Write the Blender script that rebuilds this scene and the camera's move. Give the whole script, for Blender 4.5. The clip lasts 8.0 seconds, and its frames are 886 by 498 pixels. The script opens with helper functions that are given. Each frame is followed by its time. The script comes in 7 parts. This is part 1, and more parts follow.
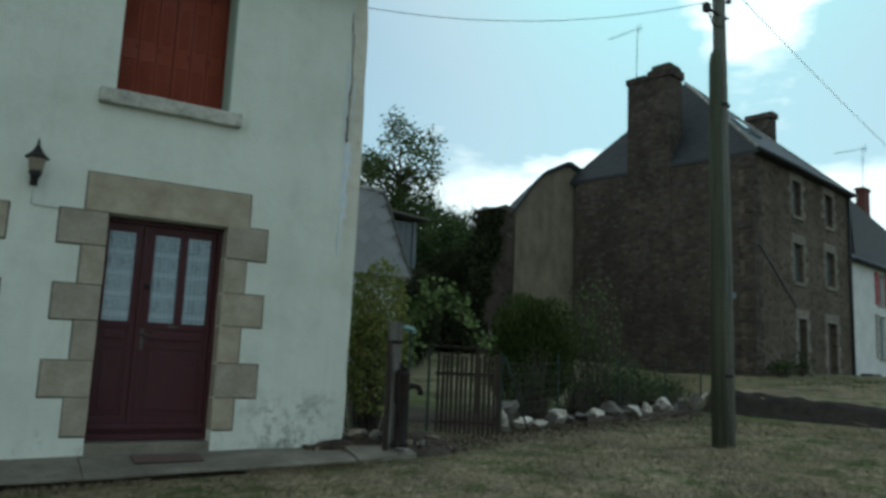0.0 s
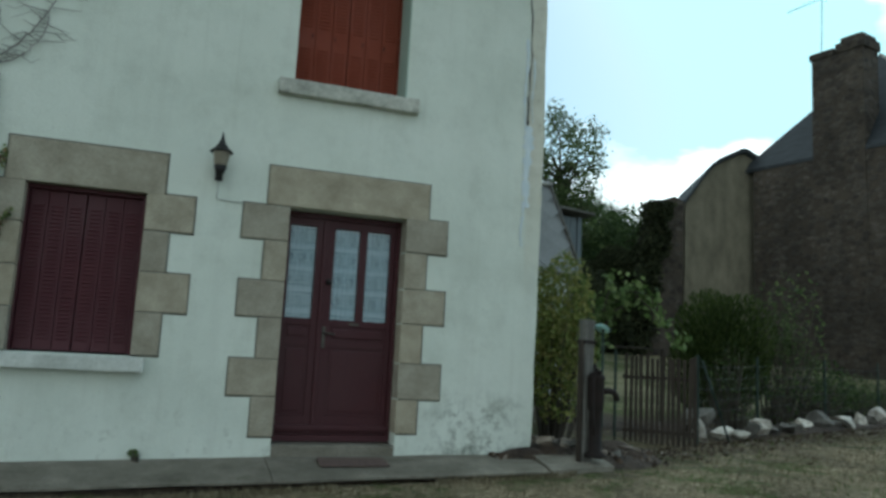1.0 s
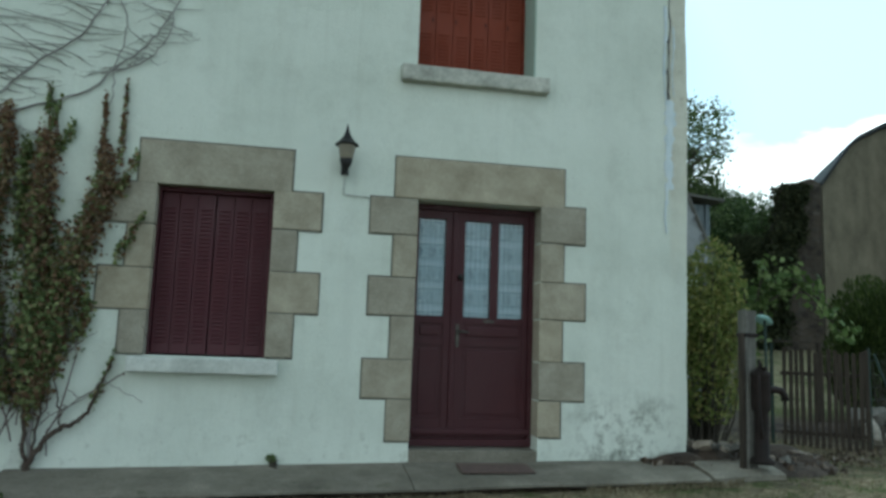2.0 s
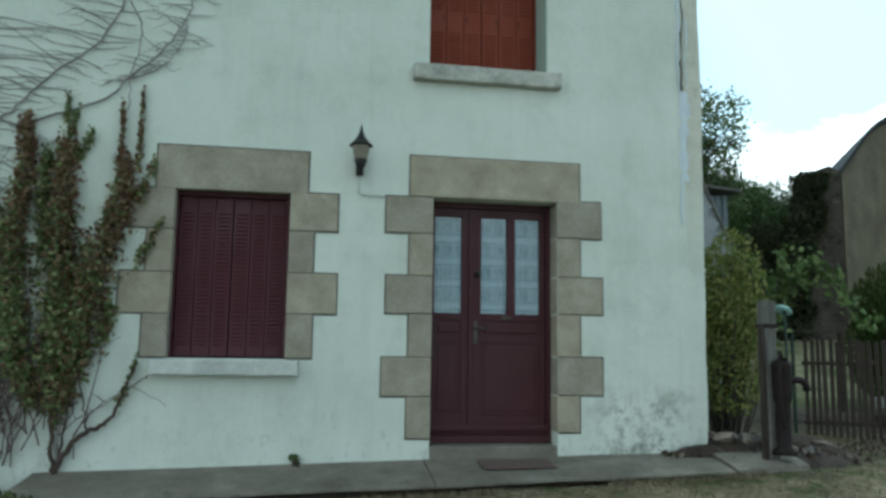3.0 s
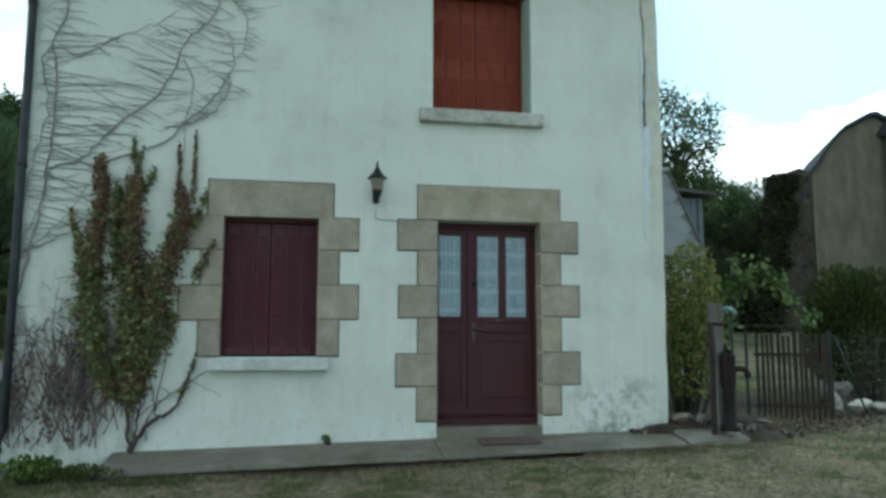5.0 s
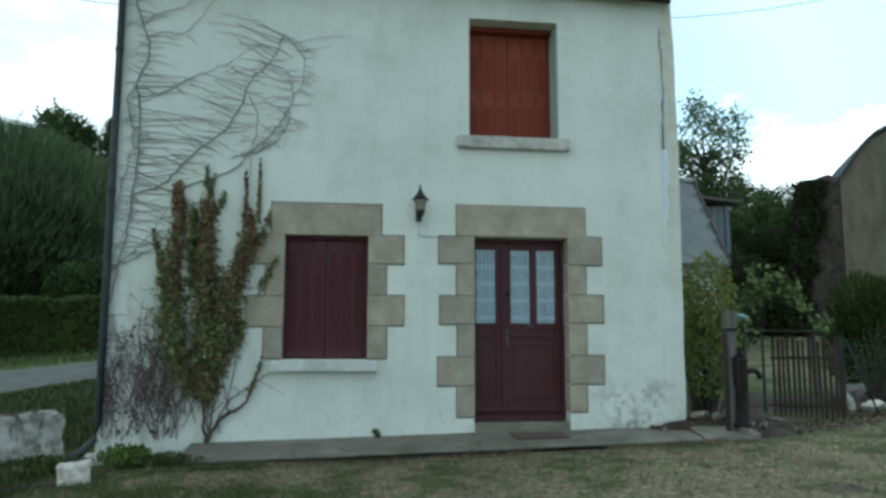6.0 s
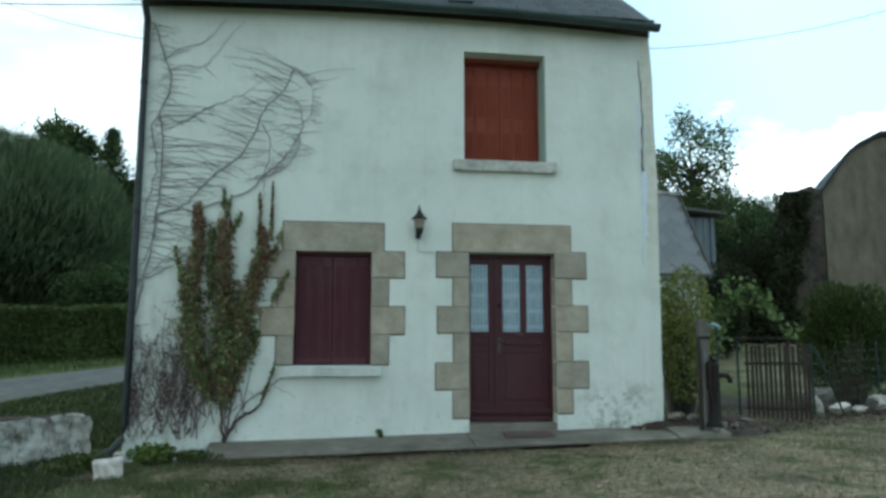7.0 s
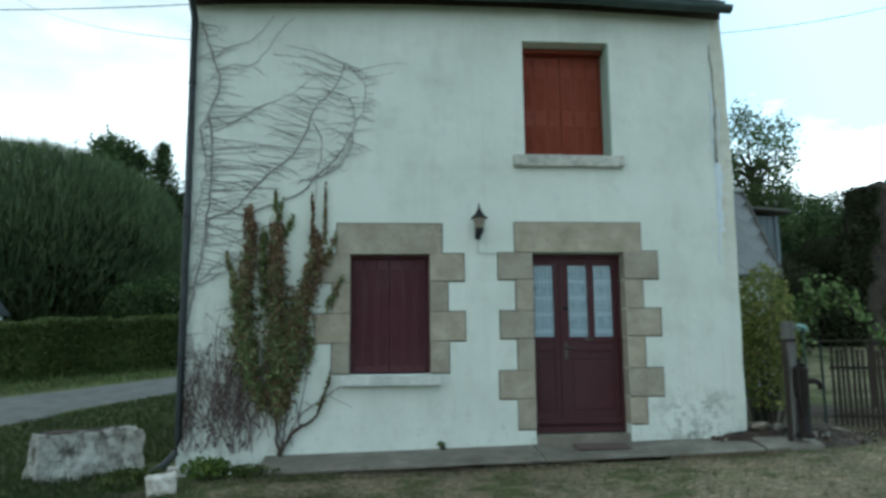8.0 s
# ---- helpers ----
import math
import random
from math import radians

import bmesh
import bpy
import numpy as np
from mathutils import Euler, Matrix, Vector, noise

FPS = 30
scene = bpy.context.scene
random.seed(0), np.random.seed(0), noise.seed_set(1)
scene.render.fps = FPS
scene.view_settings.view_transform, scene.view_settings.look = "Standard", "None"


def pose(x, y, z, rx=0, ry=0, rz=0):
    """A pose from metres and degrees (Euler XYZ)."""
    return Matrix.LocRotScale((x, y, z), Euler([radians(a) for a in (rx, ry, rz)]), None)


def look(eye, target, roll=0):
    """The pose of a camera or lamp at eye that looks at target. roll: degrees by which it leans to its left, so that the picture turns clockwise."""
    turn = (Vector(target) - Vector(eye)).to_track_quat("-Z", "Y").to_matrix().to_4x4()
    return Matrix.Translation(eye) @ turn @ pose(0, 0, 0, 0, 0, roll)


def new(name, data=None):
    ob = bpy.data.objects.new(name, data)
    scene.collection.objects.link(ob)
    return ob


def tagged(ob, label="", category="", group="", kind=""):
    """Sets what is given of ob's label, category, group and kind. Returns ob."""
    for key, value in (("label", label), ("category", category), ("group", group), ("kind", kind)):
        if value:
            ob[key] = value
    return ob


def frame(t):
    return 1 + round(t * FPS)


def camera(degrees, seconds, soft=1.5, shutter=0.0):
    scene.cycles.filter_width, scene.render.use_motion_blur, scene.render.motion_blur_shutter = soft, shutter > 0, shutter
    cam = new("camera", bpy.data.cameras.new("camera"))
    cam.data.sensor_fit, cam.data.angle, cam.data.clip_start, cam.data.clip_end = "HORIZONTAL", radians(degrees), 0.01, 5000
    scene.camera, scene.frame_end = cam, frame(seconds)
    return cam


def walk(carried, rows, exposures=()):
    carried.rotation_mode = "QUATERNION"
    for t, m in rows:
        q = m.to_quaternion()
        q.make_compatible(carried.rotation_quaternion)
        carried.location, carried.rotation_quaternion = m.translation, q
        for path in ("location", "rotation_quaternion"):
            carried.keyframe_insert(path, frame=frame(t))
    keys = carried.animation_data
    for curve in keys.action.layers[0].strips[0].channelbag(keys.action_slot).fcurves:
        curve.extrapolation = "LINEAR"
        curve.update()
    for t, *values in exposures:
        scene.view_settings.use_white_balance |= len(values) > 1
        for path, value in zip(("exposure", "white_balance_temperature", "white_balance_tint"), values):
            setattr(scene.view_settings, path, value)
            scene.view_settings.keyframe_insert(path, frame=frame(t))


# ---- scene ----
cam = camera(61.3, 8.0, soft=3.1, shutter=0.2)
PATH = [
    (0, (-0.827, -7.532, 0.878), (0.185, -5.832, 1.169), 2.4),
    (0.5, (-0.833, -7.12, 0.863), (-0.007, -5.322, 1.147), 3.0),
    (1, (-0.867, -6.782, 0.867), (-0.216, -4.911, 1.14), 3.0),
    (1.5, (-0.917, -6.499, 0.848), (-0.414, -4.582, 1.117), 2.3),
    (2, (-0.968, -6.283, 0.846), (-0.595, -4.336, 1.105), 2.0),
    (2.2, (-0.977, -6.286, 0.846), (-0.623, -4.335, 1.102), 1.7),
    (3.3, (-0.964, -6.344, 0.842), (-0.632, -4.388, 1.092), 0.6),
    (3.5, (-0.974, -6.419, 0.85), (-0.615, -4.467, 1.095), 0.4),
    (4, (-1.037, -6.721, 0.861), (-0.628, -4.778, 1.101), 0.1),
    (4.5, (-1.169, -7.097, 0.873), (-0.766, -5.152, 1.108), 0.1),
    (5, (-1.322, -7.563, 0.878), (-0.964, -5.61, 1.117), 0.1),
    (5.2, (-1.379, -7.71, 0.878), (-1.038, -5.754, 1.118), 0.1),
    (6.3, (-1.591, -8.681, 0.883), (-1.325, -6.715, 1.137), 0.1),
    (6.5, (-1.632, -8.849, 0.883), (-1.362, -6.884, 1.14), 0.1),
    (7, (-1.672, -9.178, 0.889), (-1.384, -7.217, 1.156), 0.0),
    (7.5, (-1.682, -9.102, 0.887), (-1.385, -7.143, 1.165), -0.1),
    (8, (-1.8, -8.657, 0.876), (-1.63, -6.685, 1.165), -0.6),
]
walk(cam, [(t, look(eye, target, roll)) for t, eye, target, roll in PATH],
     exposures=[(0.0, -0.69, 5660, -2), (0.6, -0.44, 5660, -2), (1.5, -0.20, 5620, -2), (2.2, 0.0, 5570, -3), (3.5, 0.06, 5530, -3), (5.2, 0.06, 5510, -3), (6.5, 0.10, 5430, -2), (8.0, 0.11, 5420, -2)])

# ---------------------------------------------------------------- world and light
SUN_ELEV, SUN_AZ = 46.0, 50.0          # the sun stands to the right beyond the house, veiled by cloud
world = bpy.data.worlds.new("sky")
scene.world = world
world.use_nodes = True


def build_sky():
    nt = world.node_tree
    nt.nodes.clear()
    out = nt.nodes.new("ShaderNodeOutputWorld")
    bg = nt.nodes.new("ShaderNodeBackground")
    sky = nt.nodes.new("ShaderNodeTexSky")
    sky.sky_type = "NISHITA"
    sky.sun_disc = False
    sky.sun_elevation = radians(SUN_ELEV)
    sky.sun_rotation = radians(SUN_AZ)
    sky.air_density, sky.dust_density, sky.ozone_density = 1.0, 1.6, 1.0
    gain = nt.nodes.new("ShaderNodeVectorMath")
    gain.operation = "MULTIPLY"
    gain.inputs[1].default_value = (0.155, 0.164, 0.144)
    nt.links.new(sky.outputs[0], gain.inputs[0])
    co = nt.nodes.new("ShaderNodeTexCoord")
    mp = nt.nodes.new("ShaderNodeMapping")
    mp.inputs["Scale"].default_value = (1.0, 1.0, 2.6)
    mp.inputs["Location"].default_value = (0.35, 0.1, 0.55)
    nt.links.new(co.outputs["Generated"], mp.inputs[0])
    nz = nt.nodes.new("ShaderNodeTexNoise")
    nz.inputs["Scale"].default_value = 3.4
    nz.inputs["Detail"].default_value = 9.0
    nz.inputs["Roughness"].default_value = 0.58
    nt.links.new(mp.outputs[0], nz.inputs["Vector"])
    sep = nt.nodes.new("ShaderNodeSeparateXYZ")
    nt.links.new(co.outputs["Generated"], sep.inputs[0])
    # more cloud low down and towards the west
    low = nt.nodes.new("ShaderNodeMapRange")
    low.inputs["From Min"].default_value, low.inputs["From Max"].default_value = 0.18, 0.36
    low.inputs["To Min"].default_value, low.inputs["To Max"].default_value = 0.24, -0.17
    nt.links.new(sep.outputs["Z"], low.inputs["Value"])
    west = nt.nodes.new("ShaderNodeMapRange")
    west.inputs["From Min"].default_value, west.inputs["From Max"].default_value = 0.25, -0.25
    west.inputs["To Min"].default_value, west.inputs["To Max"].default_value = 0.0, 0.42
    nt.links.new(sep.outputs["X"], west.inputs["Value"])
    add1 = nt.nodes.new("ShaderNodeMath")
    add2 = nt.nodes.new("ShaderNodeMath")
    add1.operation = add2.operation = "ADD"
    nt.links.new(nz.outputs["Fac"], add1.inputs[0])
    nt.links.new(low.outputs[0], add1.inputs[1])
    south = nt.nodes.new("ShaderNodeMapRange")
    south.inputs["From Min"].default_value, south.inputs["From Max"].default_value = 0.15, -0.35
    south.inputs["To Min"].default_value, south.inputs["To Max"].default_value = 0.0, 0.20
    nt.links.new(sep.outputs["Y"], south.inputs["Value"])
    # one tall cumulus stands in front of the sun
    off = nt.nodes.new("ShaderNodeVectorMath")
    off.operation = "DISTANCE"
    off.inputs[1].default_value = (0.745, 0.53, 0.425)
    nt.links.new(co.outputs["Generated"], off.inputs[0])
    heap = nt.nodes.new("ShaderNodeMapRange")
    heap.inputs["From Min"].default_value, heap.inputs["From Max"].default_value = 0.02, 0.15
    heap.inputs["To Min"].default_value, heap.inputs["To Max"].default_value = 0.42, 0.0
    nt.links.new(off.outputs["Value"], heap.inputs["Value"])
    add3 = nt.nodes.new("ShaderNodeMath")
    add4 = nt.nodes.new("ShaderNodeMath")
    add3.operation = add4.operation = "ADD"
    nt.links.new(add1.outputs[0], add3.inputs[0])
    nt.links.new(south.outputs[0], add3.inputs[1])
    nt.links.new(add3.outputs[0], add4.inputs[0])
    nt.links.new(heap.outputs[0], add4.inputs[1])
    nt.links.new(add4.outputs[0], add2.inputs[0])
    nt.links.new(west.outputs[0], add2.inputs[1])
    ramp = nt.nodes.new("ShaderNodeValToRGB")
    ramp.color_ramp.elements[0].position = 0.55
    ramp.color_ramp.elements[1].position = 0.645
    nt.links.new(add2.outputs[0], ramp.inputs[0])
    # cloud shading: white crowns, slightly grey bellies
    nz2 = nt.nodes.new("ShaderNodeTexNoise")
    nz2.inputs["Scale"].default_value = 5.0
    nz2.inputs["Detail"].default_value = 6.0
    nt.links.new(mp.outputs[0], nz2.inputs["Vector"])
    cr = nt.nodes.new("ShaderNodeValToRGB")
    cr.color_ramp.elements[0].position, cr.color_ramp.elements[0].color = 0.35, (1.10, 1.18, 1.17, 1)
    cr.color_ramp.elements[1].position, cr.color_ramp.elements[1].color = 0.62, (1.72, 1.74, 1.66, 1)
    nt.links.new(nz2.outputs["Fac"], cr.inputs[0])
    haze = nt.nodes.new("ShaderNodeMix")
    haze.data_type = "RGBA"
    haze.inputs[0].default_value = 0.22
    haze.inputs[7].default_value = (0.68, 0.98, 1.08, 1)
    # thin veil: the clear sky never grows brighter than this, even near the sun
    veil = nt.nodes.new("ShaderNodeVectorMath")
    veil.operation = "MINIMUM"
    veil.inputs[1].default_value = (1.03, 1.54, 1.74)
    nt.links.new(gain.outputs[0], veil.inputs[0])
    nt.links.new(veil.outputs[0], haze.inputs[6])
    mix = nt.nodes.new("ShaderNodeMix")
    mix.data_type = "RGBA"
    # clouds take their brightness from the sky around them
    bw = nt.nodes.new("ShaderNodeRGBToBW")
    nt.links.new(haze.outputs[2], bw.inputs[0])
    lift = nt.nodes.new("ShaderNodeMath")
    lift.operation = "MULTIPLY_ADD"
    lift.inputs[1].default_value, lift.inputs[2].default_value = 0.9, 0.22
    nt.links.new(bw.outputs[0], lift.inputs[0])
    glow = nt.nodes.new("ShaderNodeVectorMath")
    glow.operation = "SCALE"
    nt.links.new(cr.outputs[0], glow.inputs[0])
    nt.links.new(lift.outputs[0], glow.inputs["Scale"])
    nt.links.new(ramp.outputs[0], mix.inputs[0])
    nt.links.new(haze.outputs[2], mix.inputs[6])
    nt.links.new(glow.outputs[0], mix.inputs[7])
    nt.links.new(mix.outputs[2], bg.inputs[0])
    bg.inputs[1].default_value = 1.0
    nt.links.new(bg.outputs[0], out.inputs[0])


build_sky()
sun = new("sun", bpy.data.lights.new("sun", "SUN"))
sun.data.energy, sun.data.angle, sun.data.color = 0.7, radians(24), (1.0, 0.96, 0.88)
az, el = radians(SUN_AZ), radians(SUN_ELEV)
sun.matrix_world = look((math.sin(az) * math.cos(el) * 60, math.cos(az) * math.cos(el) * 60, math.sin(el) * 60), (0, 0, 0))


# ---------------------------------------------------------------- materials
class Mat:
    """A small builder for node materials in object space."""

    def __init__(self, name, rough=0.8, metal=0.0, spec=0.4):
        self.m = bpy.data.materials.new(name)
        self.m.use_nodes = True
        self.nt = self.m.node_tree
        self.bsdf = next(n for n in self.nt.nodes if n.type == "BSDF_PRINCIPLED")
        self.out = next(n for n in self.nt.nodes if n.type == "OUTPUT_MATERIAL")
        self.bsdf.inputs["Roughness"].default_value = rough
        self.bsdf.inputs["Metallic"].default_value = metal
        self.bsdf.inputs["Specular IOR Level"].default_value = spec
        self.tc = self.nt.nodes.new("ShaderNodeTexCoord")
        self.geo = self.nt.nodes.new("ShaderNodeNewGeometry")

    def node(self, kind):
        return self.nt.nodes.new(kind)

    def link(self, a, b):
        self.nt.links.new(a, b)

    def coords(self, scale=(1, 1, 1), world_space=False):
        mp = self.node("ShaderNodeMapping")
        mp.inputs["Scale"].default_value = scale
        self.link(self.geo.outputs["Position"] if world_space else self.tc.outputs["Object"], mp.inputs[0])
        return mp.outputs[0]

    def noise(self, scale, detail=4, rough=0.55, stretch=(1, 1, 1), world_space=False):
        n = self.node("ShaderNodeTexNoise")
        n.inputs["Scale"].default_value, n.inputs["Detail"].default_value = scale, detail
        n.inputs["Roughness"].default_value = rough
        self.link(self.coords(stretch, world_space), n.inputs["Vector"])
        return n.outputs["Fac"]

    def voronoi(self, scale, feature="F1", stretch=(1, 1, 1), out="Distance"):
        n = self.node("ShaderNodeTexVoronoi")
        n.feature = feature
        n.inputs["Scale"].default_value = scale
        self.link(self.coords(stretch), n.inputs["Vector"])
        return n.outputs[out]

    def ramp(self, fac, *stops):
        r = self.node("ShaderNodeValToRGB")
        while len(r.color_ramp.elements) < len(stops):
            r.color_ramp.elements.new(0.5)
        for e, (p, c) in zip(r.color_ramp.elements, stops):
            e.position = p
            e.color = (*c, 1) if len(c) == 3 else c
        self.link(fac, r.inputs[0])
        return r.outputs[0]

    def step(self, fac, a, b):
        r = self.node("ShaderNodeMapRange")
        r.inputs["From Min"].default_value, r.inputs["From Max"].default_value = a, b
        self.link(fac, r.inputs["Value"])
        return r.outputs[0]

    def math(self, op, a, b):
        n = self.node("ShaderNodeMath")
        n.operation = op
        for k, v in enumerate((a, b)):
            if isinstance(v, (int, float)):
                n.inputs[k].default_value = v
            else:
                self.link(v, n.inputs[k])
        return n.outputs[0]

    def mix(self, fac, a, b, mode="MIX"):
        n = self.node("ShaderNodeMix")
        n.data_type, n.blend_type = "RGBA", mode
        for k, v in ((0, fac), (6, a), (7, b)):
            if isinstance(v, (int, float)):
                n.inputs[k].default_value = v
            elif isinstance(v, tuple):
                n.inputs[k].default_value = (*v, 1)
            else:
                self.link(v, n.inputs[k])
        return n.outputs[2]

    def random(self, island=False):
        if island:
            return self.geo.outputs["Random Per Island"]
        return self.node("ShaderNodeObjectInfo").outputs["Random"]

    def axis(self, k):
        s = self.node("ShaderNodeSeparateXYZ")
        self.link(self.tc.outputs["Object"], s.inputs[0])
        return s.outputs[k]

    def colour(self, c):
        if isinstance(c, tuple):
            self.bsdf.inputs["Base Color"].default_value = (*c, 1)
        else:
            self.link(c, self.bsdf.inputs["Base Color"])
        return self

    def roughness(self, c):
        self.link(c, self.bsdf.inputs["Roughness"])
        return self

    def bump(self, height, strength=0.3, dist=0.01):
        b = self.node("ShaderNodeBump")
        b.inputs["Strength"].default_value, b.inputs["Distance"].default_value = strength, dist
        self.link(height, b.inputs["Height"])
        self.link(b.outputs[0], self.bsdf.inputs["Normal"])
        return self


def make_plaster():
    """White lime render: weathered, with mould at the foot of the right-hand bay and a bare strip at the corner."""
    m = Mat("white_render", 0.92, spec=0.2)
    big = m.noise(0.9, 5, 0.6)
    streak = m.noise(1.6, 5, 0.6, (3.0, 3.0, 0.35))
    fine = m.noise(60, 4)
    base = m.ramp(big, (0.28, (0.567, 0.61, 0.545)), (0.5, (0.670, 0.715, 0.646)), (0.75, (0.730, 0.77, 0.705)))
    base = m.mix(m.step(streak, 0.52, 0.78), base, m.mix(0.25, base, (0.46, 0.48, 0.43)))
    base = m.mix(0.10, base, m.ramp(fine, (0.3, (0.3, 0.3, 0.28)), (0.7, (0.95, 0.95, 0.93))), "OVERLAY")
    # grey-black mould with a shape of its own
    mx = m.math("SUBTRACT", 1.0, m.step(m.math("ABSOLUTE", m.math("SUBTRACT", m.axis(0), 1.93), 0.0), 0.24, 0.66))
    mz = m.math("SUBTRACT", 1.0, m.step(m.math("ABSOLUTE", m.math("SUBTRACT", m.axis(2), 0.10), 0.0), 0.14, 0.46))
    blot = m.step(m.math("ADD", m.math("MULTIPLY", m.noise(3.0, 4, 0.6), 0.42), m.math("MULTIPLY", m.noise(11.0, 9, 0.78), 0.58)), 0.465, 0.585)
    mould = m.math("MULTIPLY", m.math("MULTIPLY", mx, mz), blot)
    base = m.mix(m.math("MULTIPLY", mould, 0.80), base, (0.11, 0.12, 0.095))
    # scattered dirt spots near the foot of the wall
    foot = m.math("SUBTRACT", 1.0, m.step(m.axis(2), -0.05, 0.45))
    spots = m.math("MULTIPLY", m.step(m.noise(7.0, 6, 0.7), 0.56, 0.70), foot)
    base = m.mix(m.math("MULTIPLY", spots, 0.45), base, (0.24, 0.25, 0.20))
    # weathered masonry strip where the render has worn off at the corner
    edge = m.step(m.math("ADD", m.axis(0), m.math("MULTIPLY", m.math("SUBTRACT", m.noise(4.0, 6, 0.7), 0.5), 0.06)), 2.345, 2.375)
    high = m.step(m.math("ADD", m.axis(2), m.math("MULTIPLY", m.noise(2.0, 3), 1.2)), 2.1, 3.1)
    rubble = m.ramp(m.noise(9, 7, 0.7), (0.28, (0.26, 0.19, 0.13)), (0.42, (0.54, 0.50, 0.40)), (0.7, (0.68, 0.65, 0.55)))
    base = m.mix(m.math("MULTIPLY", m.math("MULTIPLY", edge, high), 0.62), base, rubble)
    # brown-grey tracery left by the creeper near the left corner
    lx = m.math("SUBTRACT", 1.0, m.step(m.axis(0), -3.35, -2.75))
    lz = m.math("SUBTRACT", 1.0, m.step(m.axis(2), 0.7, 2.0))
    trace = m.step(m.noise(7.0, 7, 0.68, (1.0, 1.0, 0.4)), 0.47, 0.62)
    base = m.mix(m.math("MULTIPLY", m.math("MULTIPLY", m.math("MULTIPLY", lx, lz), trace), 0.62), base, (0.22, 0.19, 0.165))
    # faint old stains
    mott = m.step(m.noise(2.3, 9, 0.74), 0.50, 0.70)
    base = m.mix(m.math("MULTIPLY", mott, 0.30), base, (0.40, 0.42, 0.36))
    drip = m.step(m.noise(2.0, 6, 0.62, (5.0, 5.0, 0.25)), 0.56, 0.74)
    base = m.mix(m.math("MULTIPLY", drip, 0.16), base, (0.42, 0.43, 0.36))
    specks = m.step(m.noise(26, 3, 0.5), 0.69, 0.74)
    base = m.mix(m.math("MULTIPLY", specks, 0.35), base, (0.33, 0.33, 0.29))
    m.colour(base)
    hh = m.math("ADD", m.math("MULTIPLY", m.noise(3.0, 4), 1.2), m.math("MULTIPLY", m.noise(45, 5, 0.65), 0.35))
    m.bump(hh, 0.7, 0.018)
    return m.m


def make_stone(name, dark, mid, light, scale=1.0):
    m = Mat(name, 0.9, spec=0.25)
    n1 = m.noise(4 * scale, 6, 0.65)
    n2 = m.noise(90 * scale, 3, 0.6)
    c = m.ramp(n1, (0.3, dark), (0.52, mid), (0.75, light))
    c = m.mix(0.17, c, m.ramp(n2, (0.35, (0.1, 0.1, 0.1)), (0.65, (0.88, 0.88, 0.86))), "OVERLAY")
    r = m.random()
    c = m.mix(0.35, c, m.ramp(r, (0.0, (0.34, 0.34, 0.35)), (0.5, (0.5, 0.49, 0.46)), (1.0, (0.62, 0.57, 0.48))), "OVERLAY")
    m.colour(c)
    m.bump(m.math("ADD", m.noise(9 * scale, 5), m.math("MULTIPLY", n2, 0.4)), 0.5, 0.01)
    return m.m


def make_paint(name, col, worn, rough=0.5, grain=(18, 18, 1.2)):
    m = Mat(name, rough, spec=0.35)
    g = m.noise(6, 6, 0.65, grain)
    w = m.noise(2.2, 5, 0.6)
    c = m.mix(m.step(g, 0.35, 0.75), col, m.mix(0.45, col, worn))
    c = m.mix(m.math("MULTIPLY", m.step(w, 0.55, 0.75), 0.5), c, worn)
    m.colour(c)
    m.roughness(m.ramp(w, (0.3, (rough - 0.08,) * 3), (0.7, (rough + 0.22,) * 3)))
    m.bump(g, 0.25, 0.003)
    return m.m


def make_plain(name, dark, light, scale=6.0, rough=0.8, metal=0.0, stretch=(1, 1, 1), bump=0.3, dist=0.006, detail=6):
    m = Mat(name, rough, metal)
    n = m.noise(scale, detail, 0.62, stretch)
    c = m.ramp(n, (0.3, dark), (0.7, light))
    m.colour(m.mix(0.2, c, m.ramp(m.noise(scale * 9, 3), (0.3, (0.2, 0.2, 0.2)), (0.7, (0.85, 0.85, 0.85))), "OVERLAY"))
    m.bump(m.noise(scale * 5, 5), bump, dist)
    return m.m


def make_slate(name, a, b, lichen):
    m = Mat(name, 0.72, spec=0.25)
    c = m.ramp(m.random(), (0.0, a), (1.0, b))
    n = m.noise(3.0, 7, 0.7)
    c = m.mix(m.math("MULTIPLY", m.step(n, 0.52, 0.72), 0.6), c, lichen)
    c = m.mix(0.25, c, m.ramp(m.noise(30, 4), (0.3, (0.2, 0.2, 0.2)), (0.7, (0.8, 0.8, 0.8))), "OVERLAY")
    m.colour(c)
    m.bump(m.noise(22, 5), 0.35, 0.006)
    return m.m


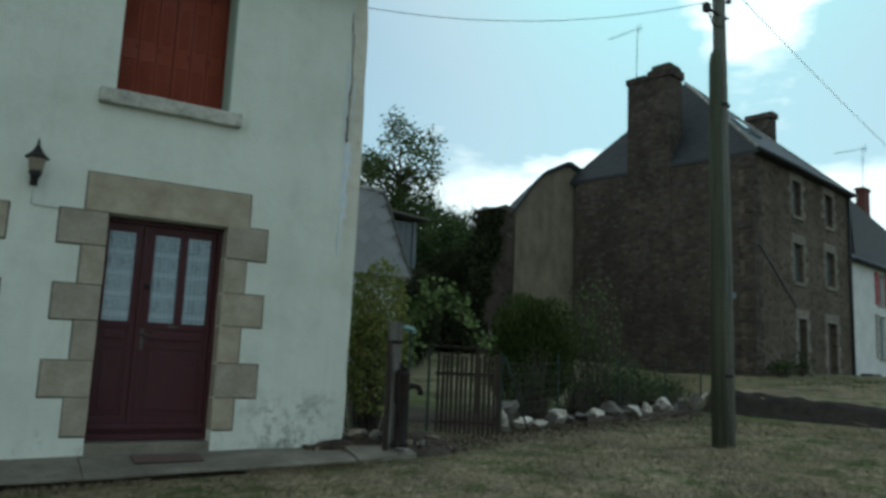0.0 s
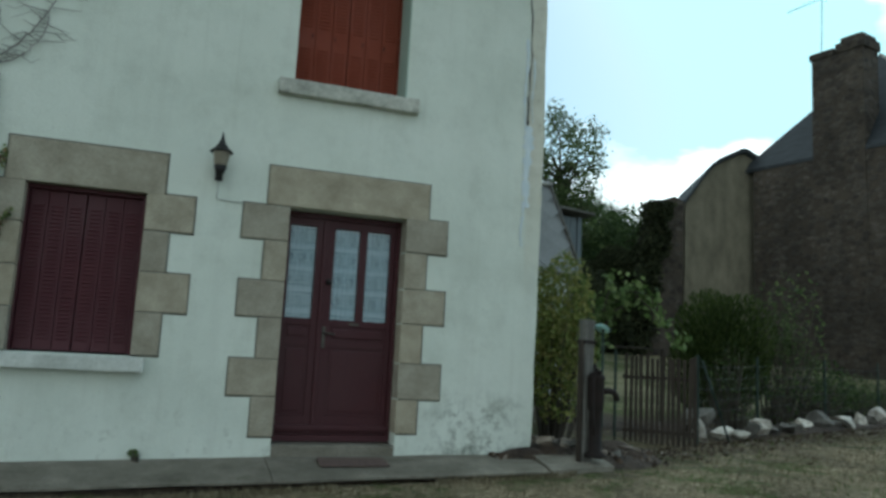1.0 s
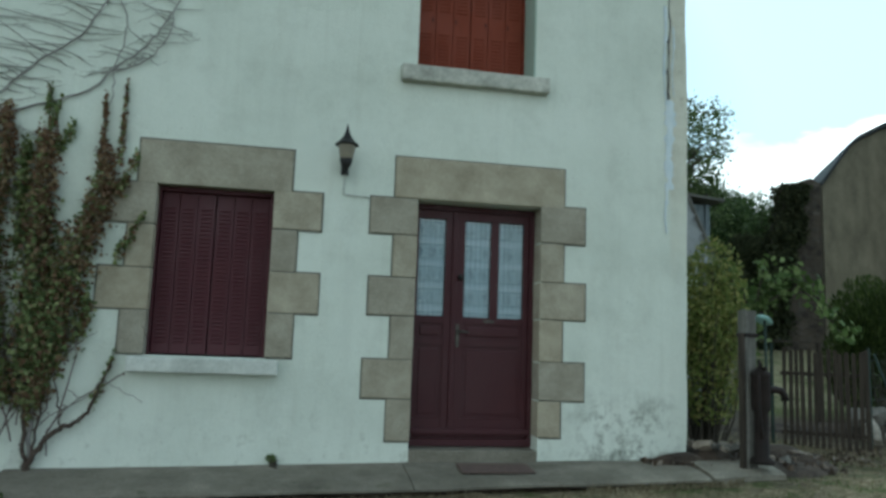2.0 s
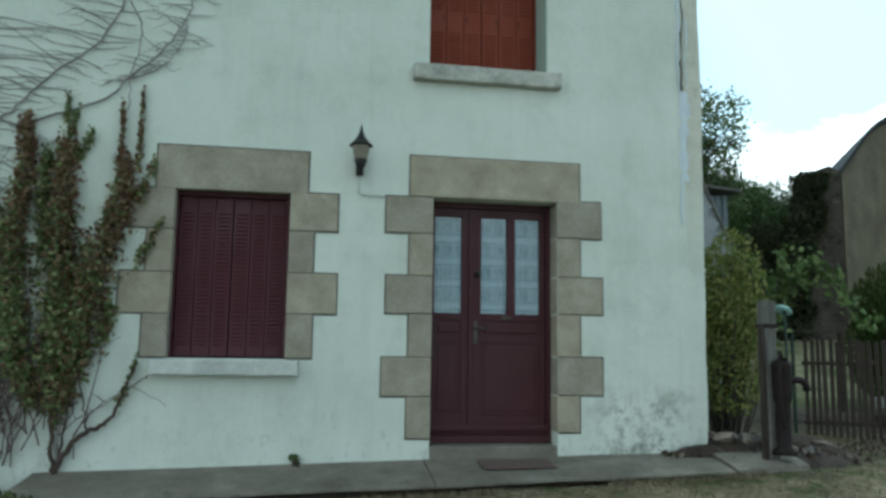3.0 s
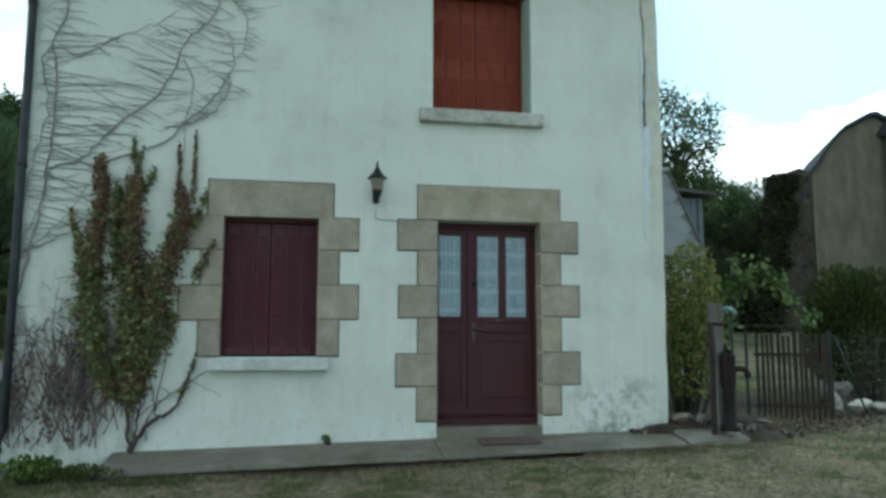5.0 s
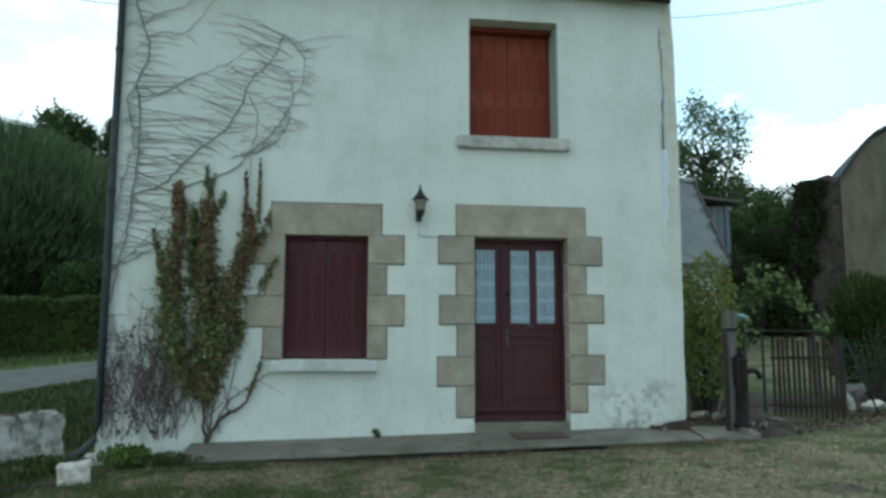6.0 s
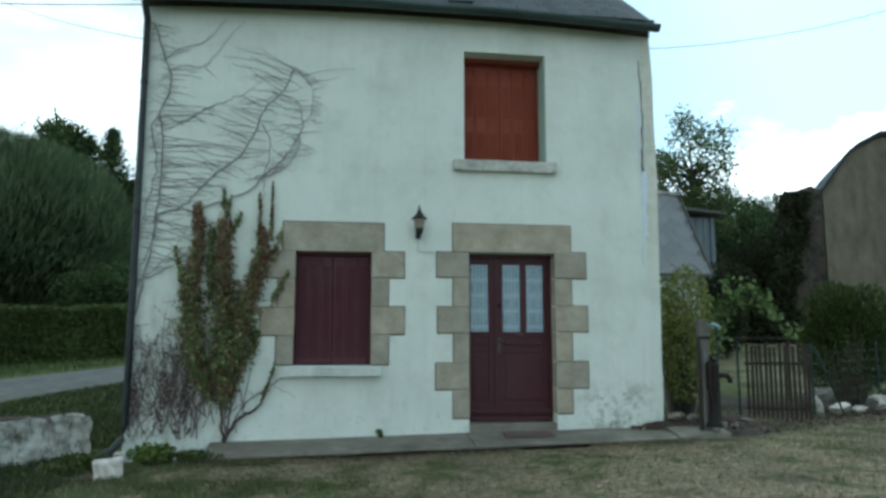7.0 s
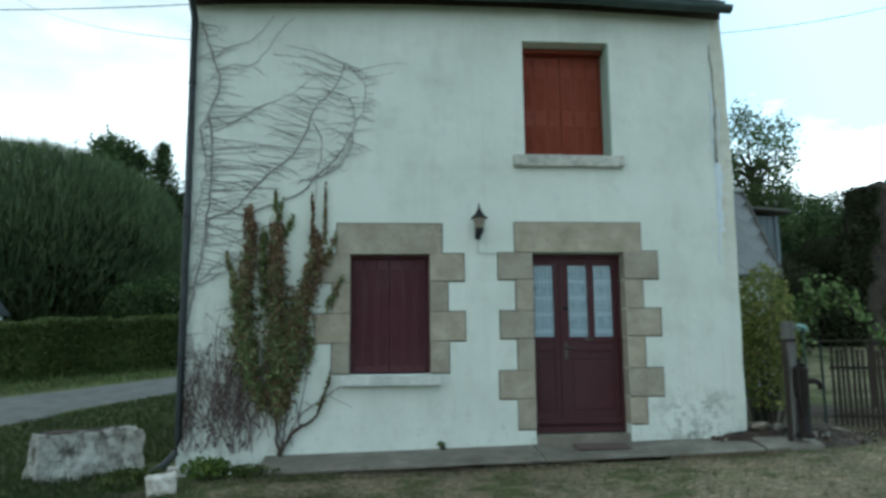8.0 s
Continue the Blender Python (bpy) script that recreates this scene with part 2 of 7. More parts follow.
def make_rubble(name, dark, mid, light, scale=3.2, mortar=(0.20, 0.18, 0.15)):
    """Coursed rubble seen from far: irregular stones in mortar."""
    m = Mat(name, 0.93, spec=0.2)
    st = (1.0, 1.0, 1.45)
    cell = m.node("ShaderNodeTexVoronoi")
    cell.inputs["Scale"].default_value = scale
    wob = m.node("ShaderNodeVectorMath")
    wob.operation = "ADD"
    nz = m.node("ShaderNodeTexNoise")
    nz.inputs["Scale"].default_value = 5
    sc = m.node("ShaderNodeVectorMath")
    sc.operation = "SCALE"
    sc.inputs["Scale"].default_value = 0.35
    m.link(nz.outputs["Color"], sc.inputs[0])
    m.link(m.coords(st), wob.inputs[0])
    m.link(m.coords((1, 1, 1)), nz.inputs["Vector"])
    m.link(sc.outputs[0], wob.inputs[1])
    m.link(wob.outputs[0], cell.inputs["Vector"])
    sep = m.node("ShaderNodeSeparateColor")
    m.link(cell.outputs["Color"], sep.inputs[0])
    c = m.ramp(sep.outputs[0], (0.1, dark), (0.55, mid), (0.95, light))
    joint = m.step(cell.outputs["Distance"], 0.34, 0.62)
    c = m.mix(joint, c, mortar)
    big = m.noise(0.40, 7, 0.7)
    c = m.mix(m.math("MULTIPLY", m.step(big, 0.40, 0.62), 0.55), c, tuple(0.55 * q for q in dark))
    c = m.mix(m.math("MULTIPLY", m.step(m.noise(1.1, 6, 0.7), 0.52, 0.70), 0.45), c, tuple(1.1 * q for q in light))
    c = m.mix(0.25, c, m.ramp(m.noise(18, 5), (0.3, (0.1, 0.1, 0.1)), (0.7, (0.85, 0.85, 0.85))), "OVERLAY")
    m.colour(c)
    m.bump(m.math("SUBTRACT", m.math("MULTIPLY", m.noise(8, 5), 0.5), joint), 0.6, 0.03)
    return m.m


def make_leaf(name, a, b, c, rough=0.68, trans=0.25):
    m = Mat(name, rough, spec=0.2)
    r = m.random(island=True)
    col = m.ramp(r, (0.0, a), (0.55, b), (1.0, c))
    col = m.mix(0.35, col, m.ramp(m.noise(0.8, 3), (0.35, (0.25, 0.25, 0.25)), (0.65, (0.75, 0.75, 0.75))), "OVERLAY")
    m.colour(col)
    if trans:
        t = m.node("ShaderNodeBsdfTranslucent")
        mx = m.node("ShaderNodeMixShader")
        mx.inputs[0].default_value = trans
        m.link(col, t.inputs[0])
        m.link(m.bsdf.outputs[0], mx.inputs[1])
        m.link(t.outputs[0], mx.inputs[2])
        m.link(mx.outputs[0], m.out.inputs[0])
    return m.m


def make_ground():
    m = Mat("dry_grass_ground", 0.95, spec=0.15)
    big = m.noise(0.35, 6, 0.6)
    med = m.noise(1.9, 6, 0.65)
    fine = m.noise(15, 8, 0.78)
    hair = m.noise(14, 5, 0.7, (6.0, 1.2, 1))
    dry = m.ramp(fine, (0.32, (0.060, 0.048, 0.028)), (0.5, (0.205, 0.168, 0.104)), (0.67, (0.44, 0.375, 0.255)))
    green = m.ramp(fine, (0.25, (0.024, 0.035, 0.011)), (0.5, (0.070, 0.090, 0.028)), (0.8, (0.16, 0.175, 0.065)))
    soil = m.ramp(fine, (0.25, (0.03, 0.024, 0.018)), (0.8, (0.12, 0.095, 0.07)))
    # drier towards the trodden yard in front of the house, greener away from it
    x, y = m.axis(0), m.axis(1)
    yard = m.math("SUBTRACT", 1.0, m.step(m.math("MAXIMUM", m.math("SUBTRACT", 2.0, x), m.math("MULTIPLY", x, 0.2)), 3.4, 6.4))
    front = m.math("MAXIMUM", m.math("SUBTRACT", 1.0, m.step(y, 0.9, 2.6)), m.step(x, 12.0, 14.0))
    bias = m.math("SUBTRACT", m.math("MULTIPLY", m.math("MULTIPLY", yard, front), 0.13), m.math("MULTIPLY", m.step(m.math("MULTIPLY", x, -1.0), 2.6, 5.0), 0.16))
    g = m.math("ADD", m.math("MULTIPLY", big, 0.35), m.math("MULTIPLY", med, 0.65))
    f = m.math("MULTIPLY", m.step(m.math("SUBTRACT", g, bias), 0.375, 0.455), 0.92)
    c = m.mix(f, dry, green)
    c = m.mix(m.math("MULTIPLY", m.step(m.noise(0.9, 8, 0.72), 0.53, 0.66), 0.75), c, soil)
    # trodden earth along the stone edging; sunlight beyond the gate painted as paler ground
    edge = m.math("SUBTRACT", y, m.math("ADD", m.math("MULTIPLY", x, 0.385), -0.85))
    strip = m.math("MULTIPLY", m.math("MULTIPLY", m.step(edge, -1.7, -0.7), m.math("SUBTRACT", 1.0, m.step(edge, 0.3, 0.6))), m.math("MULTIPLY", m.step(x, 3.6, 4.6), m.math("SUBTRACT", 1.0, m.step(x, 11.5, 13.0))))
    c = m.mix(m.math("MULTIPLY", strip, m.math("MULTIPLY", m.step(m.noise(2.6, 8, 0.72), 0.40, 0.56), 0.85)), c, soil)
    clear = m.math("MULTIPLY", m.math("MULTIPLY", m.step(y, 5.6, 6.2), m.math("SUBTRACT", 1.0, m.step(y, 14.0, 15.0))), m.step(x, 7.2, 8.2))
    c = m.mix(m.math("MULTIPLY", clear, m.step(m.noise(0.8, 4), 0.36, 0.5)), c, (0.205, 0.19, 0.112))
    bed = m.math("MULTIPLY", m.math("MULTIPLY", m.step(x, 3.4, 4.2), m.math("SUBTRACT", 1.0, m.step(x, 8.0, 10.5))), m.math("MULTIPLY", m.step(y, 1.1, 1.9), m.math("SUBTRACT", 1.0, m.step(y, 3.6, 5.0))))
    c = m.mix(m.math("MULTIPLY", bed, m.step(m.noise(1.7, 5, 0.65), 0.18, 0.38)), c, soil)
    c = m.mix(0.45, c, m.ramp(m.noise(0.75, 5, 0.6), (0.34, (0.28, 0.28, 0.28)), (0.62, (0.74, 0.74, 0.74))), "OVERLAY")
    c = m.mix(0.35, c, m.ramp(hair, (0.3, (0.2, 0.2, 0.2)), (0.7, (0.82, 0.82, 0.82))), "OVERLAY")
    m.colour(c)
    m.bump(m.math("ADD", fine, m.math("MULTIPLY", hair, 0.6)), 0.8, 0.03)
    return m.m


def make_concrete():
    """Old path concrete: worn laitance, damp stains, exposed grit and hair cracks."""
    m = Mat("worn_concrete", 0.93, spec=0.2)
    base = m.ramp(m.noise(2.2, 7, 0.66), (0.30, (0.128, 0.117, 0.093)), (0.50, (0.190, 0.174, 0.141)), (0.70, (0.272, 0.251, 0.208)))
    grit = m.noise(55, 4, 0.7)
    base = m.mix(0.30, base, m.ramp(grit, (0.34, (0.15, 0.15, 0.15)), (0.66, (0.85, 0.85, 0.84))), "OVERLAY")
    stain = m.step(m.noise(1.1, 8, 0.70, (1.0, 2.2, 1.0)), 0.52, 0.66)
    base = m.mix(m.math("MULTIPLY", stain, 0.42), base, (0.075, 0.068, 0.052))
    moss = m.math("MULTIPLY", m.step(m.noise(3.6, 8, 0.74), 0.56, 0.68), m.math("SUBTRACT", 1.0, m.step(m.axis(1), -0.62, -0.40)))
    base = m.mix(m.math("MULTIPLY", moss, 0.6), base, (0.052, 0.062, 0.026))
    chips = m.step(m.noise(24, 3, 0.5), 0.70, 0.76)
    base = m.mix(m.math("MULTIPLY", chips, 0.6), base, (0.36, 0.34, 0.29))
    m.colour(base)
    m.bump(m.math("ADD", m.noise(7, 6, 0.7), m.math("MULTIPLY", grit, 0.5)), 0.6, 0.012)
    return m.m


def make_glass(name, tint=(0.9, 0.95, 0.95), rough=0.02):
    m = Mat(name, rough, spec=0.5)
    gl = m.node("ShaderNodeBsdfGlossy")
    gl.inputs["Roughness"].default_value = rough
    tr = m.node("ShaderNodeBsdfTransparent")
    tr.inputs[0].default_value = (*tint, 1)
    fr = m.node("ShaderNodeFresnel")
    fr.inputs[0].default_value = 1.5
    mx = m.node("ShaderNodeMixShader")
    m.link(fr.outputs[0], mx.inputs[0])
    m.link(tr.outputs[0], mx.inputs[1])
    m.link(gl.outputs[0], mx.inputs[2])
    m.link(mx.outputs[0], m.out.inputs[0])
    return m.m


def make_lace():
    """White lace net: a woven ground with rows of rings."""
    m = Mat("lace_curtain_cloth", 0.95, spec=0.1)
    x, z = m.axis(0), m.axis(2)
    wob = m.math("MULTIPLY", m.math("SUBTRACT", m.noise(17, 4), 0.5), 0.032)
    u = m.math("MULTIPLY", m.math("SUBTRACT", m.math("FRACT", m.math("DIVIDE", m.math("ADD", x, wob), 0.118), 0.0), 0.5), 0.118)
    w = m.math("MULTIPLY", m.math("SUBTRACT", m.math("FRACT", m.math("DIVIDE", m.math("ADD", z, wob), 0.2), 0.0), 0.42), 0.2)

    def ring_at(cx, cz, r, half):
        a, b = m.math("SUBTRACT", u, cx), m.math("SUBTRACT", w, cz)
        d = m.math("SQRT", m.math("ADD", m.math("MULTIPLY", a, a), m.math("MULTIPLY", b, b)), 0.0)
        return m.math("SUBTRACT", 1.0, m.step(m.math("ABSOLUTE", m.math("SUBTRACT", d, r), 0.0), half, half * 2.2))

    def line_at(cz, half):
        return m.math("SUBTRACT", 1.0, m.step(m.math("ABSOLUTE", m.math("SUBTRACT", w, cz), 0.0), half, half * 2.2))

    ring = m.math("MAXIMUM", ring_at(0.0, 0.0, 0.036, 0.004), ring_at(0.018, 0.004, 0.015, 0.004))
    ring = m.math("MAXIMUM", ring, m.math("MAXIMUM", line_at(0.066, 0.004), line_at(-0.058, 0.003)))
    band = line_at(0.09, 0.012)
    weave = m.noise(120, 2)
    c = m.mix(m.math("MULTIPLY", m.math("MULTIPLY", ring, m.ramp(m.noise(9, 4), (0.3, (0.1, 0.1, 0.1)), (0.62, (1, 1, 1)))), 0.8), (0.41, 0.49, 0.57), (0.10, 0.15, 0.20))
    c = m.mix(m.math("MULTIPLY", band, 0.45), c, (0.58, 0.66, 0.73))
    c = m.mix(0.3, c, m.ramp(weave, (0.35, (0.3, 0.3, 0.3)), (0.65, (0.75, 0.75, 0.75))), "OVERLAY")
    m.colour(c)
    return m.m


PLASTER = make_plaster()
GRANITE = make_stone("dressed_granite", (0.265, 0.240, 0.190), (0.352, 0.324, 0.262), (0.44, 0.412, 0.34))
REVEAL = make_paint("shaded_stained_plaster", (0.36, 0.47, 0.40), (0.47, 0.53, 0.47), 0.7)
BURGUNDY = make_paint("burgundy_paint", (0.046, 0.0095, 0.0145), (0.076, 0.024, 0.027), 0.5)
PLUM_METAL = make_paint("plum_shutter_paint", (0.062, 0.012, 0.020), (0.10, 0.034, 0.040), 0.5)
RUST_WOOD = make_paint("faded_red_brown_paint", (0.225, 0.046, 0.022), (0.105, 0.030, 0.019), 0.65)
LACE = make_lace()
GLASS = make_glass("clear_glass")
# near-black colour standing in for the unlit rooms behind door and windows
DARK_IN = make_plain("unlit_room_dark", (0.010, 0.011, 0.013), (0.02, 0.02, 0.022), 2.0, 0.9)
BRASS = make_plain("aged_brass", (0.05, 0.045, 0.04), (0.14, 0.13, 0.115), 20, 0.45, 0.7)
IRON = make_plain("black_iron", (0.012, 0.012, 0.013), (0.035, 0.034, 0.034), 20, 0.55, 0.4)
RUSTY = make_plain("rusty_cast_iron", (0.008, 0.006, 0.005), (0.022, 0.013, 0.011), 9, 0.8, 0.1)
FROST = make_plain("frosted_lamp_glass", (0.16, 0.14, 0.10), (0.27, 0.24, 0.185), 15, 0.35)
ZINC = make_plain("dull_green_zinc", (0.035, 0.055, 0.052), (0.085, 0.115, 0.108), 3.0, 0.55, 0.5, (0.4, 3, 3))
PIPE = make_plain("dark_pipe", (0.012, 0.016, 0.018), (0.035, 0.042, 0.045), 5, 0.5)
SLATE = make_slate("old_slate", (0.022, 0.026, 0.031), (0.048, 0.054, 0.060), (0.085, 0.092, 0.07))
PALE_SLATE = make_slate("pale_grey_tile", (0.190, 0.197, 0.200), (0.235, 0.242, 0.243), (0.13, 0.14, 0.10))
DARK_SLATE = make_plain("dark_slate_roof", (0.016, 0.020, 0.024), (0.036, 0.042, 0.048), 2.4, 0.6, 0.0, (1, 1, 3))
CONCRETE = make_concrete()
CEMENT = make_plain("painted_cement_sill", (0.40, 0.42, 0.39), (0.66, 0.68, 0.64), 4.5, 0.9, bump=0.4)
PALE_SILL = make_plain("pale_stained_cement", (0.22, 0.22, 0.19), (0.60, 0.60, 0.54), 6.0, 0.9, bump=0.4)
GREY_SILL = make_plain("stained_cement_sill", (0.15, 0.15, 0.13), (0.47, 0.47, 0.43), 7.0, 0.9, bump=0.4)
PATCH = make_plain("pale_blue_white_filler", (0.57, 0.65, 0.70), (0.70, 0.76, 0.80), 8, 0.9)
CRACK = make_plain("crack_shadow_dirt", (0.065, 0.060, 0.055), (0.19, 0.18, 0.165), 30, 0.95)
JOINT = make_plain("old_dark_mortar", (0.07, 0.066, 0.055), (0.185, 0.175, 0.145), 9, 0.95)
MAT_FIBRE = make_plain("coir_mat", (0.080, 0.056, 0.049), (0.17, 0.118, 0.102), 40, 0.97, bump=0.9)
GROUND = make_ground()
ROAD = make_plain("pale_gravel_road", (0.074, 0.073, 0.068), (0.134, 0.132, 0.122), 3.0, 0.95, bump=0.6, dist=0.01)
SOIL = make_plain("dark_garden_soil", (0.018, 0.013, 0.010), (0.085, 0.062, 0.046), 5, 0.97, bump=1.0, dist=0.03, detail=9)
BANK_SOIL = make_plain("raw_dark_earth", (0.010, 0.0075, 0.0055), (0.036, 0.027, 0.019), 5, 0.97, bump=1.0, dist=0.04)
def make_whitewash():
    """Old whitewash on rubble, flaked along dark upright cracks."""
    m = Mat("whitewashed_rough_stone", 0.93, spec=0.2)
    c = m.ramp(m.noise(5, 7, 0.68), (0.30, (0.15, 0.14, 0.115)), (0.46, (0.33, 0.33, 0.295)), (0.65, (0.52, 0.52, 0.475)))
    crack = m.math("MULTIPLY", m.step(m.noise(3.4, 8, 0.74, (1.5, 1.5, 0.55)), 0.50, 0.60), m.step(m.noise(11, 6, 0.7, (1.6, 1.6, 0.6)), 0.42, 0.56))
    c = m.mix(m.math("MULTIPLY", crack, 0.85), c, (0.075, 0.066, 0.050))
    m.colour(c)
    m.bump(m.math("SUBTRACT", m.noise(14, 6, 0.7), crack), 0.7, 0.015)
    return m.m


BLOCK = make_whitewash()
ROCK_PALE = make_stone("pale_quartz_rock", (0.22, 0.19, 0.155), (0.56, 0.53, 0.485), (0.78, 0.76, 0.72), 2.6)
ROCK_BROWN = make_stone("brown_field_stone", (0.12, 0.10, 0.08), (0.22, 0.185, 0.15), (0.34, 0.295, 0.25), 2.0)
ROCK_DARK = make_stone("dark_field_stone", (0.07, 0.065, 0.058), (0.13, 0.122, 0.11), (0.21, 0.20, 0.18), 2.0)
LITTER = make_leaf("brown_litter", (0.035, 0.025, 0.018), (0.10, 0.072, 0.052), (0.27, 0.235, 0.20), 0.9, 0.0)
OLD_WOOD = make_plain("weathered_grey_wood", (0.056, 0.054, 0.048), (0.180, 0.174, 0.158), 3.0, 0.9, 0.0, (9, 9, 0.6), 0.7)
GATE_WOOD = make_plain("dark_brown_gate_wood", (0.024, 0.019, 0.015), (0.066, 0.051, 0.039), 3.0, 0.9, 0.0, (12, 12, 0.8), 0.7)
POLE_WOOD = make_plain("creosoted_pole_wood", (0.068, 0.076, 0.064), (0.185, 0.195, 0.172), 2.5, 0.85, 0.0, (10, 10, 0.35), 0.6)
POLE_MOSS = make_plain("mossy_stub_wood", (0.030, 0.036, 0.022), (0.085, 0.098, 0.065), 2.5, 0.9, 0.0, (10, 10, 0.35), 0.6)
GREEN_STEEL = make_plain("green_painted_steel", (0.010, 0.022, 0.017), (0.024, 0.046, 0.035), 8, 0.6)
WIRE = make_plain("galvanised_wire", (0.045, 0.05, 0.048), (0.09, 0.095, 0.09), 30, 0.6, 0.5)
CABLE = make_plain("black_cable", (0.16, 0.18, 0.19), (0.24, 0.26, 0.27), 10, 0.7)
TEAL = make_plain("pale_turquoise_plastic", (0.30, 0.52, 0.50), (0.42, 0.64, 0.62), 6, 0.45)
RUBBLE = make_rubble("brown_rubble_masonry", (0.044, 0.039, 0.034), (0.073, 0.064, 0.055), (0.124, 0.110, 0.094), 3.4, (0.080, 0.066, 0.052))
# lit copy of RUBBLE: stone and mortar paler for the brighter front
RUBBLE_LIT_FRONT = make_rubble("lit_front_masonry", (0.070, 0.055, 0.041), (0.105, 0.084, 0.063), (0.155, 0.126, 0.096), 3.4, (0.138, 0.118, 0.092))
BARN_RENDER = make_plain("grey_cement_render", (0.122, 0.110, 0.080), (0.245, 0.224, 0.165), 2.2, 0.95, 0.0, (1, 1, 0.5), 0.5, detail=10)
QUOIN = make_stone("pale_window_granite", (0.13, 0.12, 0.10), (0.21, 0.195, 0.165), (0.31, 0.29, 0.25), 1.2)
BRICK_RED = make_plain("old_brick_stack", (0.075, 0.028, 0.022), (0.16, 0.065, 0.048), 5, 0.9)
WHITE_WALL = make_plain("white_painted_wall", (0.55, 0.57, 0.56), (0.72, 0.74, 0.73), 1.2, 0.9)
RED_PAINT = make_paint("bright_red_paint", (0.30, 0.018, 0.030), (0.22, 0.03, 0.03), 0.5)
GREY_BLUE = make_plain("blue_grey_boards", (0.10, 0.125, 0.14), (0.19, 0.22, 0.24), 3, 0.85, 0.0, (6, 6, 0.5))
PANE = Mat("window_pane", 0.06, spec=0.6).colour((0.15, 0.205, 0.225)).m
PLANK_DOOR = make_plain("grey_brown_planks", (0.05, 0.042, 0.036), (0.11, 0.095, 0.08), 3, 0.85, 0.0, (8, 8, 0.6))
BARK = make_plain("tree_bark", (0.030, 0.025, 0.020), (0.095, 0.080, 0.062), 6, 0.95, 0.0, (3, 3, 0.5), 0.8, 0.02)
TWIG = make_plain("reddish_dead_twig", (0.075, 0.052, 0.048), (0.185, 0.142, 0.132), 12, 0.9)
WOODY = make_plain("dark_creeper_wood", (0.040, 0.028, 0.022), (0.105, 0.078, 0.062), 14, 0.95, bump=0.6)
VINE_STEM = make_plain("dry_creeper_stem", (0.170, 0.160, 0.155), (0.325, 0.31, 0.30), 12, 0.9)
LEAF_GREEN = make_leaf("creeper_leaf_green", (0.066, 0.095, 0.034), (0.146, 0.190, 0.070), (0.31, 0.335, 0.155))
LEAF_RED = make_leaf("creeper_leaf_turning", (0.100, 0.055, 0.034), (0.182, 0.106, 0.062), (0.27, 0.21, 0.115))
LEAF_DEAD = make_leaf("dead_creeper_leaf", (0.060, 0.034, 0.032), (0.105, 0.062, 0.056), (0.16, 0.11, 0.095), 0.85, 0.1)
LEAF_WEED = make_leaf("bright_weed_leaf", (0.042, 0.072, 0.014), (0.095, 0.145, 0.028), (0.18, 0.235, 0.060))
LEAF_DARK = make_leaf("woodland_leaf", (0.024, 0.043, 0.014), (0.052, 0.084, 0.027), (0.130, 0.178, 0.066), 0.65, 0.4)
# ivy colour, also put on other leaves to darken them as shade would
LEAF_IVY_SHADE = make_leaf("ivy_and_shade_leaf", (0.018, 0.024, 0.011), (0.033, 0.041, 0.018), (0.066, 0.070, 0.034), 0.7, 0.2)
LEAF_MID = make_leaf("orchard_leaf", (0.042, 0.066, 0.024), (0.085, 0.122, 0.044), (0.16, 0.20, 0.080), 0.6, 0.45)
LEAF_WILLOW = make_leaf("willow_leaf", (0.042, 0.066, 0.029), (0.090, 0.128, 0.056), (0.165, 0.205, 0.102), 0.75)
LEAF_HEDGE = make_leaf("hedge_leaf", (0.036, 0.054, 0.014), (0.070, 0.094, 0.025), (0.118, 0.142, 0.043))
LEAF_YELLOW = make_leaf("yellowing_shrub_leaf", (0.106, 0.138, 0.036), (0.198, 0.234, 0.062), (0.33, 0.29, 0.10))
LEAF_BRIGHT = make_leaf("broad_green_leaf", (0.056, 0.094, 0.027), (0.115, 0.168, 0.052), (0.235, 0.29, 0.12))
LEAF_BUSH = make_leaf("conifer_bush_leaf", (0.024, 0.039, 0.010), (0.048, 0.072, 0.017), (0.098, 0.126, 0.036))
GRASS_DRY = make_leaf("dry_grass_blade", (0.105, 0.085, 0.052), (0.185, 0.156, 0.100), (0.29, 0.255, 0.172), 0.8, 0.1)
GRASS_VERGE = make_leaf("rank_verge_grass_blade", (0.016, 0.029, 0.008), (0.030, 0.047, 0.014), (0.052, 0.070, 0.024), 0.8, 0.2)
GRASS_GREEN = make_leaf("green_grass_blade", (0.036, 0.055, 0.015), (0.075, 0.105, 0.030), (0.14, 0.17, 0.062), 0.8, 0.25)


# ---------------------------------------------------------------- mesh helpers
def mesh_from(name, verts, faces, mat, smooth=False):
    me = bpy.data.meshes.new(name)
    me.from_pydata([tuple(v) for v in verts], [], [tuple(f) for f in faces])
    me.materials.append(mat)
    if smooth:
        me.polygons.foreach_set("use_smooth", [True] * len(me.polygons))
    me.update()
    return me


def mesh_of(name, bm, mat, smooth=False):
    bmesh.ops.recalc_face_normals(bm, faces=bm.faces)
    me = bpy.data.meshes.new(name)
    bm.to_mesh(me)
    bm.free()
    me.materials.append(mat)
    if smooth:
        me.polygons.foreach_set("use_smooth", [True] * len(me.polygons))
    return me


def part(name, bm, material, parent=None, label="", smooth=False):
    """Links a bmesh, or a ready mesh, as one object under a thing or a part."""
    me = bm if isinstance(bm, bpy.types.Mesh) else mesh_of(name, bm, material, smooth)
    ob = new(name, me)
    if parent is not None:
        ob.parent = parent
        ob.matrix_parent_inverse = Matrix.Identity(4)
    if label:
        tagged(ob, label)
    return ob


